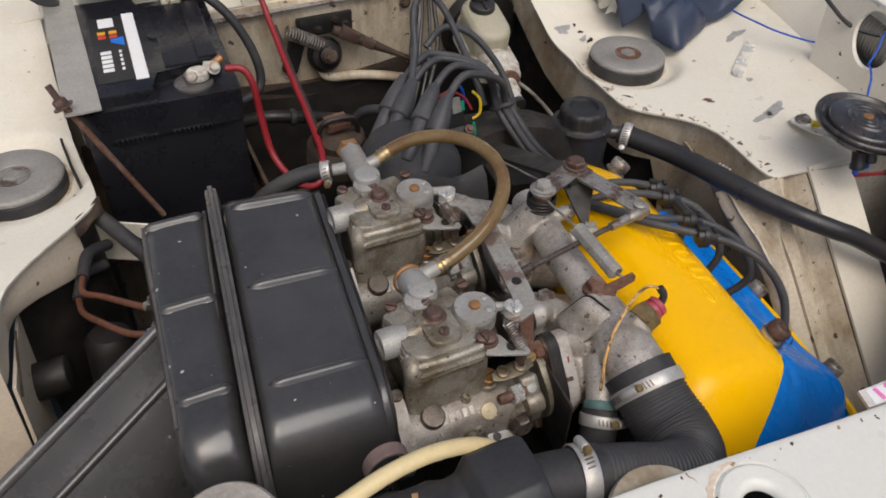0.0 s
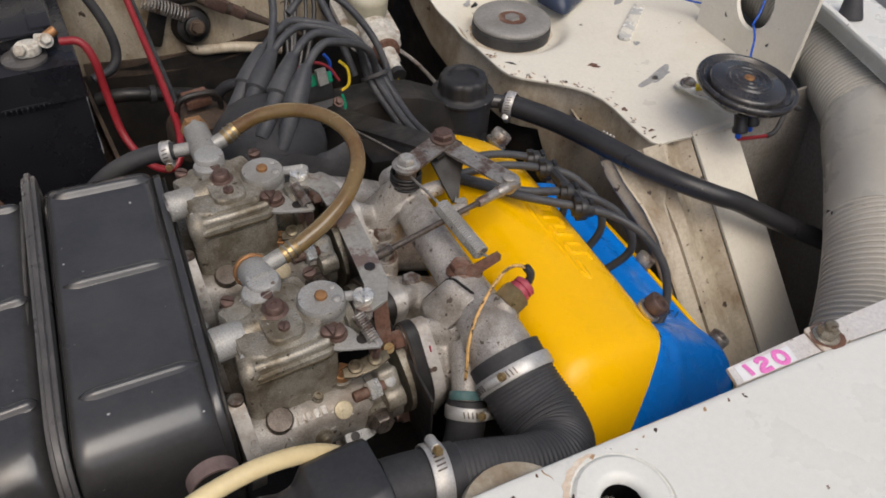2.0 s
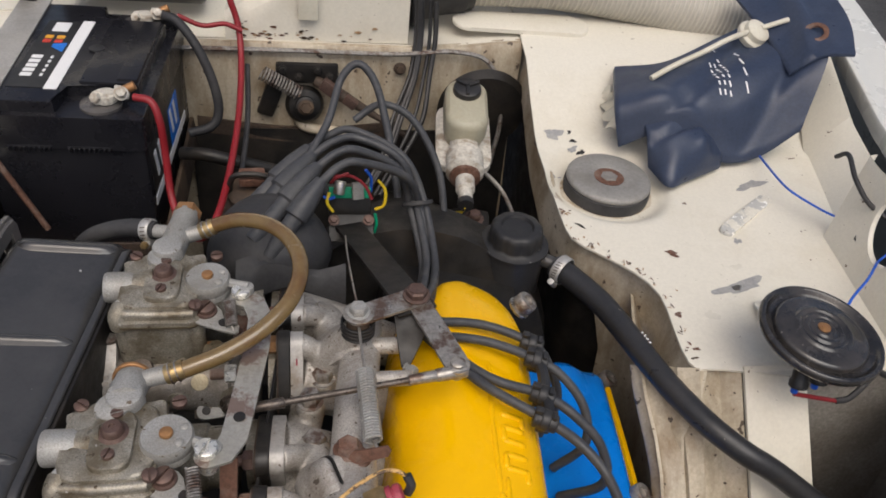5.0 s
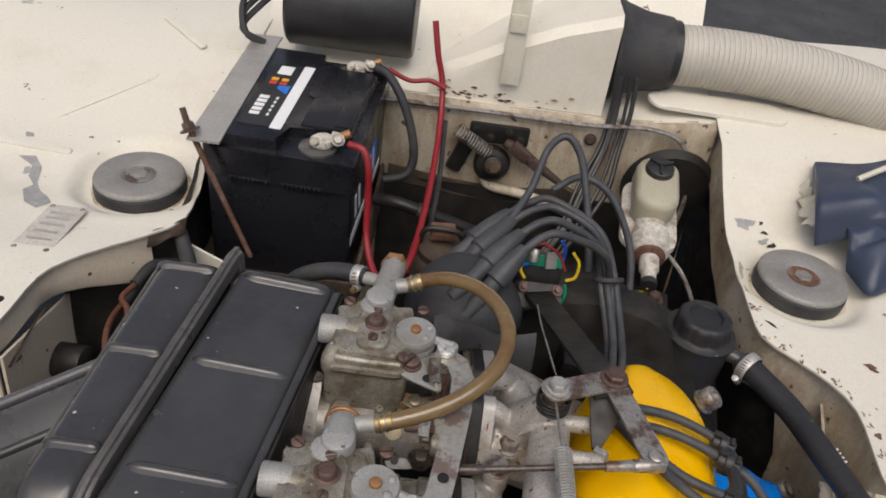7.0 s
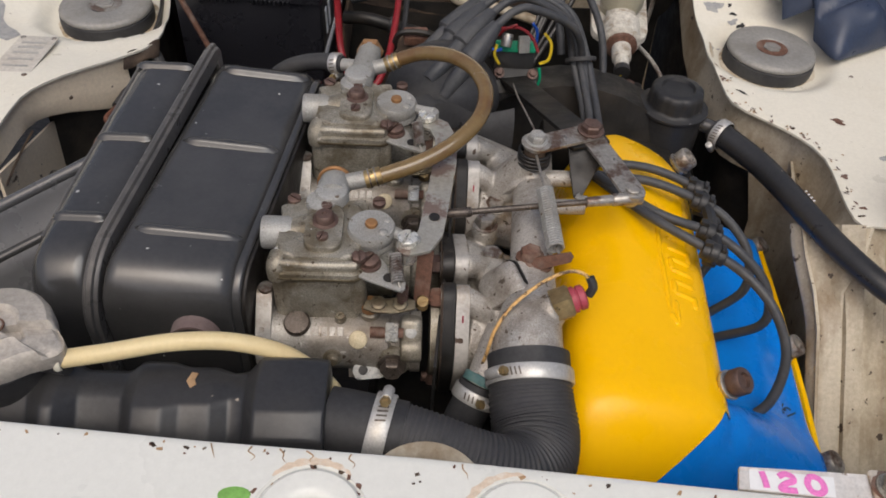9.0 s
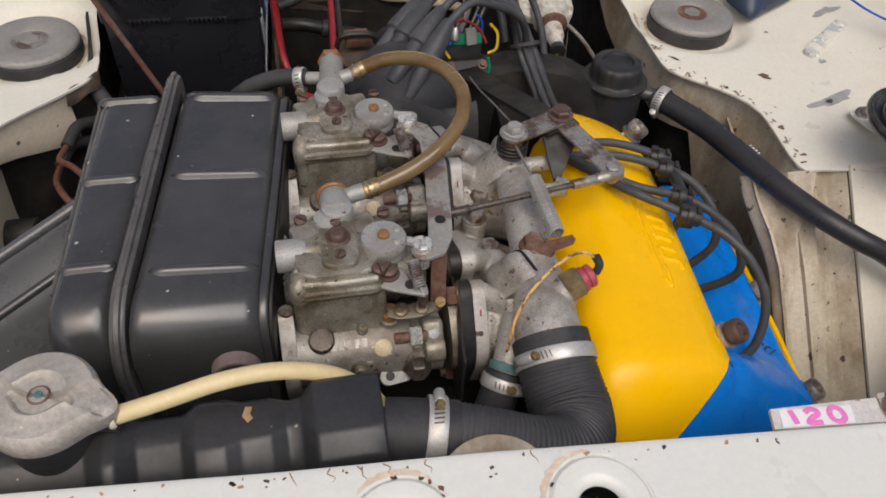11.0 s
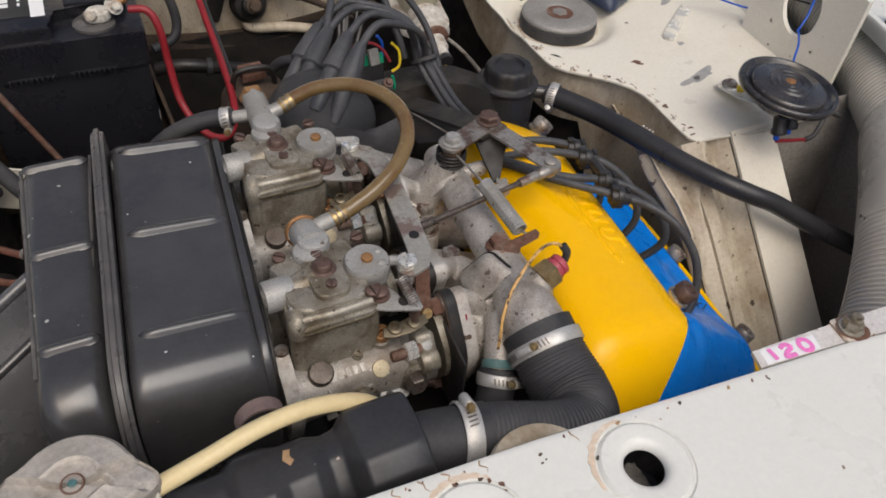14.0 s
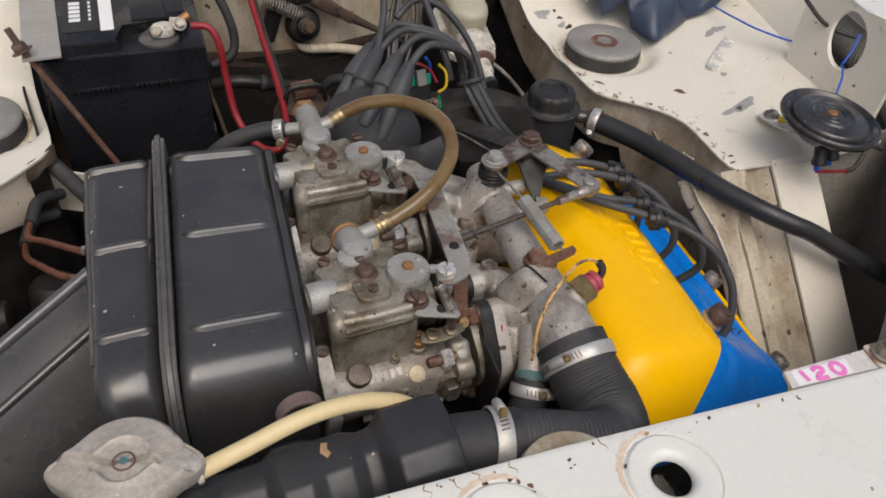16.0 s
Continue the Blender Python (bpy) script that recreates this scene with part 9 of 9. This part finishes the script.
    for k in range(6):
        ox, oy = rnd.uniform(-0.016, 0.016), rnd.uniform(-0.012, 0.012)
        bm = tube(bmesh.new(), [(0.196 + ox, 0.262 + oy, 0.10), (0.197 + ox, 0.248 + oy, 0.05), (0.190 + ox, 0.225 + oy, 0.005), (0.175 + ox * 1.5, 0.19 + oy, -0.04), (0.150 + ox, 0.15 + oy, -0.08), (0.12 + ox, 0.12, -0.12)], rnd.uniform(0.0026, 0.0042), 8, 7)
        single("wiring_loom", bm, "plastic", "black taped wiring strand hanging from the scuttle", "wiring", "wiring loom")


def build_cables():
    bm = tube(bmesh.new(), [(-0.150, 0.030, 0.076), (-0.132, 0.024, 0.074), (-0.124, 0.016, 0.055), (-0.122, 0.010, 0.015), (-0.118, -0.01, -0.028), (-0.102, -0.045, -0.048), (-0.080, -0.060, -0.046), (-0.064, -0.03, -0.03), (-0.056, 0.05, -0.02), (-0.052, 0.14, -0.004), (-0.052, 0.215, 0.03), (-0.056, 0.245, 0.065), (-0.066, 0.255, 0.10), (-0.075, 0.27, 0.14)], 0.0042, 12, 8)
    single("battery_cable", bm, "red", "red battery cable looping down beside the battery", "cable")
    bm = tube(bmesh.new(), [(-0.05, 0.236, 0.06), (-0.072, 0.238, 0.068), (-0.10, 0.235, 0.066), (-0.13, 0.236, 0.078)], 0.0032, 10, 7)
    single("battery_cable", bm, "red", "short red cable to the rear battery post", "cable")
    bm = tube(bmesh.new(), [(-0.148, 0.236, 0.078), (-0.128, 0.225, 0.074), (-0.105, 0.205, 0.050), (-0.088, 0.19, 0.012), (-0.082, 0.18, -0.025), (-0.092, 0.17, -0.045), (-0.12, 0.16, -0.05)], 0.0062, 12, 8)
    single("earth_cable", bm, "rubber", "thick black earth cable from the rear battery post", "cable")
    bm = tube(bmesh.new(), [(-0.045, 0.22, 0.02), (-0.043, 0.15, -0.02), (-0.046, 0.06, -0.04), (-0.05, 0.0, -0.06)], 0.0035, 8, 7)
    single("earth_cable", bm, "rubber", "thin black cable beside the red battery cable", "cable")
    # hose and cream bracket left of the filter box
    bm = tube(bmesh.new(), [(-0.342, -0.028, -0.012), (-0.325, -0.05, -0.02), (-0.305, -0.085, -0.028), (-0.285, -0.12, -0.04), (-0.27, -0.15, -0.06)], 0.0085, 12, 7)
    single("breather_hose", bm, "rubber", "short black hose passing behind the filter box", "hose")
    bm = bmesh.new()
    rows = [[Vector((lerp(-0.335, -0.255, u), lerp(-0.045, -0.075, u), -0.03 - 0.055 * v - 0.012 * u)) for v in (0, 0.5, 1)] for u in np.linspace(0, 1, 6)]
    grid_sheet(bm, rows, 0.003, Vector((0, 1, 0)))
    b = single("side_bracket", bm, "cream", "cream painted bracket with a slot below the battery", "bracket")
    bm = bmesh.new()
    prism(bm, rrect(0.026, 0.016, 0.0078, 6), 0, 0.001, Matrix.Translation((-0.298, -0.0605, -0.062)) @ pose(0, 0, 0, 90, 0, -20))
    part("slot", bm, "soot_and_shade", b, "dark oval slot")
    # coil with two brown wires by the filter box
    cth = thing("ignition_coil", (-0.345, -0.235, -0.13), "dark ignition coil with brown wires beside the filter box", "ignition coil")
    bm = lathe(bmesh.new(), (-0.352, -0.175, -0.17), (0.1, 0.2, 1), [(0.0, 0), (0.024, 0), (0.025, 0.003), (0.025, 0.075), (0.02, 0.082), (0.0, 0.086)], 24)
    part("body", bm, "soot_and_shade", cth)
    for k, pts in enumerate(([(-0.296, -0.255, 0.020), (-0.312, -0.225, 0.004), (-0.335, -0.178, -0.022), (-0.353, -0.150, -0.035), (-0.352, -0.120, -0.042)], [(-0.298, -0.292, 0.024), (-0.318, -0.262, 0.004), (-0.340, -0.215, -0.020), (-0.358, -0.165, -0.048), (-0.362, -0.130, -0.060)])):
        bm = tube(bmesh.new(), pts, 0.0032, 10, 8)
        part("wire", bm, "brown_wire", cth, "brown insulated wire")
        bm = tube(bmesh.new(), [pts[-1], Vector(pts[-1]) + Vector((0.010, 0.030, 0.004)), Vector(pts[-1]) + Vector((0.030, 0.055, -0.01))], 0.0062, 10, 6)
        part("sleeve", bm, "rubber", cth, "black rubber sleeve")
        bm = bmesh.new()
        box(bm, Vector(pts[0]) + Vector((0.002, 0, 0.002)), (0.010, 0.006, 0.007), (0, 20, 20), 0.001)
        cyl(bm, Vector(pts[0]) + Vector((0.003, 0, 0.004)), Vector(pts[0]) + Vector((0.005, 0, 0.011)), 0.003, n=10)
        part("terminal", bm, "steel", cth)
    # throttle cross-shaft on the bulkhead
    t = thing("pedal_linkage", (0.03, 0.235, -0.08), "grimy throttle cross-shaft with spring on the bulkhead", "pedal linkage")
    bm = bmesh.new()
    box(bm, (0.015, 0.242, 0.002), (0.085, 0.008, 0.030), (0, 0, 0), 0.006)
    box(bm, (-0.035, 0.240, -0.035), (0.024, 0.01, 0.06), (0, 20, 0), 0.006)
    part("plate", bm, "soot_and_shade", t)
    bm = lathe(bmesh.new(), (0.010, 0.244, -0.046), (0.1, -1, 0.3), [(0.0, 0), (0.026, 0), (0.027, 0.008), (0.022, 0.016), (0.014, 0.018), (0.014, 0.026), (0.009, 0.028), (0.0, 0.028)], 24)
    part("pivot", bm, "soot_and_shade", t)
    bm = hexbolt(bmesh.new(), (0.0128, 0.216, -0.0375), (0.1, -1, 0.3), 0.0085, 0.006, 1.3)
    part("pivot_nut", bm, "grime", t, "greasy hex nut")
    for bx, bz in ((-0.018, 0.008), (0.004, -0.003), (0.030, 0.008), (0.046, -0.002)):
        bm = hexbolt(bmesh.new(), (bx, 0.238, bz), (0, -1, 0.1), 0.0045, 0.004, 1.4)
        part("plate_bolt", bm, "soot_and_shade", t)
    bm = bmesh.new()
    box(bm, (0.047, 0.227, -0.014), (0.030, 0.012, 0.018), (0, 32, -14), 0.003)
    box(bm, (0.074, 0.221, -0.030), (0.020, 0.011, 0.014), (0, 32, -14), 0.002)
    part("fork", bm, "brown_bolt", t, "brown rusty fork end")
    bm = tube(bmesh.new(), [(0.025, 0.236, -0.006), (0.050, 0.230, -0.018), (0.080, 0.224, -0.034), (0.115, 0.215, -0.052), (0.155, 0.20, -0.072)], [0.007, 0.0095, 0.0075, 0.0045, 0.0040], 12, 6)
    part("arm", bm, "grime", t)
    bm = bmesh.new()
    a, b = Vector((-0.046, 0.232, 0.006)), Vector((0.004, 0.228, -0.022))
    dd, u, v = axes(b - a)
    L = (b - a).length
    tube(bm, [a + dd * L * (k / 104) + (u * math.cos(k / 8 * math.tau) + v * math.sin(k / 8 * math.tau)) * 0.0098 for k in range(105)], 0.0014, 5, 1, straight=True)
    part("spring", bm, "worn_steel", t)
    bm = tube(bmesh.new(), [(0.002, 0.240, -0.045), (0.004, 0.237, -0.072), (0.018, 0.235, -0.082), (0.06, 0.232, -0.086), (0.10, 0.228, -0.094), (0.13, 0.22, -0.10)], 0.0075, 12, 7)
    part("pressed_rail", bm, "dirty_cream", t, "cream pressed rail")
    t.location += Vector((0.018, 0, -0.003))
    bm = hexbolt(bmesh.new(), (0.161, 0.2435, 0.009), (0, -1, 0.1), 0.006, 0.004, 1.5)
    single("bulkhead_bolt", bm, "grime", "dark brown greasy bolt in the bulkhead", "bolt")
    # tunnel mouth below the bulkhead: brown lip, and a black sheet for its shade
    bm = bmesh.new()
    grid_sheet(bm, [[Vector((x, 0.238 - 0.004 * k, -0.074 - 0.022 * k - 0.012 * math.sin((x + 0.1) * 12))) for x in np.linspace(-0.12, 0.16, 15)] for k in (0, 1)], 0.003, Vector((0, 1, 0)))
    single("tunnel_lip", bm, "grime", "brown rusty tunnel lip below the bulkhead", "car panel", kind="structure")
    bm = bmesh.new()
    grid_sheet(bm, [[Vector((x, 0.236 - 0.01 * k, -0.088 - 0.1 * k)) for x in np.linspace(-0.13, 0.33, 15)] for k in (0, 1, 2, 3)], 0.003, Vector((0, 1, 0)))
    single("tunnel_wall", bm, "soot_and_shade", "black sheet standing for the shade in the tunnel under the bulkhead", "car panel", kind="structure")
    # clutter low behind the engine
    bm = lathe(bmesh.new(), (-0.030, 0.022, -0.085), (0.05, -0.15, 1), [(0.0, 0), (0.036, 0), (0.040, 0.004), (0.040, 0.030), (0.037, 0.036), (0.033, 0.040), (0.033, 0.050), (0.028, 0.054), (0.0, 0.055)], 32)
    o = single("fuel_pump", bm, "grime", "grimy round fuel pump behind the carburettors", "fuel pump")
    bm = bmesh.new()
    box(bm, (-0.030, 0.012, -0.016), (0.030, 0.022, 0.012), (8, 0, 5), 0.003)
    part("cover", bm, "rust", o, "rusty brown pump cover")
    bm = tube(bmesh.new(), [(-0.056, 0.010, -0.05), (-0.055, 0.006, -0.022), (-0.046, 0.002, -0.006), (-0.018, 0.002, -0.006), (-0.006, 0.006, -0.020), (-0.004, 0.010, -0.05)], 0.0035, 8, 6)
    part("clamp_bail", bm, "soot_and_shade", o, "black wire bail")
    bm = tube(bmesh.new(), [(0.002, 0.030, -0.07), (-0.004, 0.026, -0.035), (0.006, 0.020, -0.016), (0.022, 0.008, -0.008), (0.045, -0.012, -0.006), (0.062, -0.03, -0.012)], 0.0066, 10, 7)
    single("vacuum_hose", bm, "rubber", "short curved black vacuum hose", "hose")
    bm = tube(bmesh.new(), [(-0.125, 0.12, -0.055), (-0.095, 0.11, -0.050), (-0.06, 0.105, -0.056), (-0.02, 0.11, -0.07), (0.02, 0.12, -0.09)], 0.0085, 12, 6)
    hp = single("heater_pipe", bm, "soot_and_shade", "oily black heater pipe behind the engine", "pipe")
    bm = strip_ring(bmesh.new(), (-0.062, 0.105, -0.0555), (1, -0.1, -0.15), 0.009, 0.008, 0.0014, 18)
    part("clip", bm, "rubber", hp)
    # dark engine bracket with brown bolts beside the fluid reservoir
    em = thing("engine_bracket", (0.205, -0.02, -0.16), "oily black engine bracket with brown bolts", "engine bracket")
    bm = bmesh.new()
    box(bm, (0.205, -0.025, -0.115), (0.085, 0.11, 0.03), (0, 0, 8), 0.006)
    box(bm, (0.235, 0.01, -0.10), (0.05, 0.05, 0.045), (0, 0, -10), 0.006)
    part("plate", bm, "soot_and_shade", em)
    for x, y, z in ((0.218, -0.002, -0.099), (0.198, -0.050, -0.099), (0.240, 0.012, -0.077)):
        bm = hexbolt(bmesh.new(), (x, y, z), (0.05, -0.15, 1), 0.0085, 0.008, 1.5, 0.002)
        part("bolt", bm, "brown_bolt", em, "brown rusted bolt")


build_brake()
build_heater()
build_cables()
_bm = bag_print()
if len(_bm.verts):
    part("print_bar", _bm, "print_white", next(o for o in scene.objects if o.name == "washer_bag"), "rows of small pale print")

# far board with yellow and black marks beyond the wing
board = thing("notice_board", (1.25, 0.0, -0.5), "dark grey board with large yellow shapes beside the car", "board")
_m = pose(1.30, 0.02, -0.20, 0, 0, 38)
part("panel", prism(bmesh.new(), rrect(0.75, 0.85, 0.02), -0.012, 0, _m, 0.004), "board_grey", board)
part("board_stand", box(bmesh.new(), (1.30, 0.02, -0.36), (0.3, 0.3, 0.296), (0, 0, 38), 0.004), "plastic", board)
for _x, _y, _w, _h, _r in ((-0.17, 0.11, 0.15, 0.045, 35), (-0.10, 0.02, 0.16, 0.045, -40), (-0.03, 0.11, 0.13, 0.045, 35), (-0.12, -0.10, 0.11, 0.04, 0), (-0.17, -0.05, 0.10, 0.04, 90), (-0.12, -0.02, 0.06, 0.03, 0), (0.06, 0.04, 0.15, 0.045, -40), (0.1, -0.1, 0.12, 0.05, 20)):
    part("yellow_shape", prism(bmesh.new(), rrect(_w, _h, 0.004, 2), 0, 0.003, _m @ pose(_x, _y, 0.001, 0, 0, _r)), "print_yellow", board)
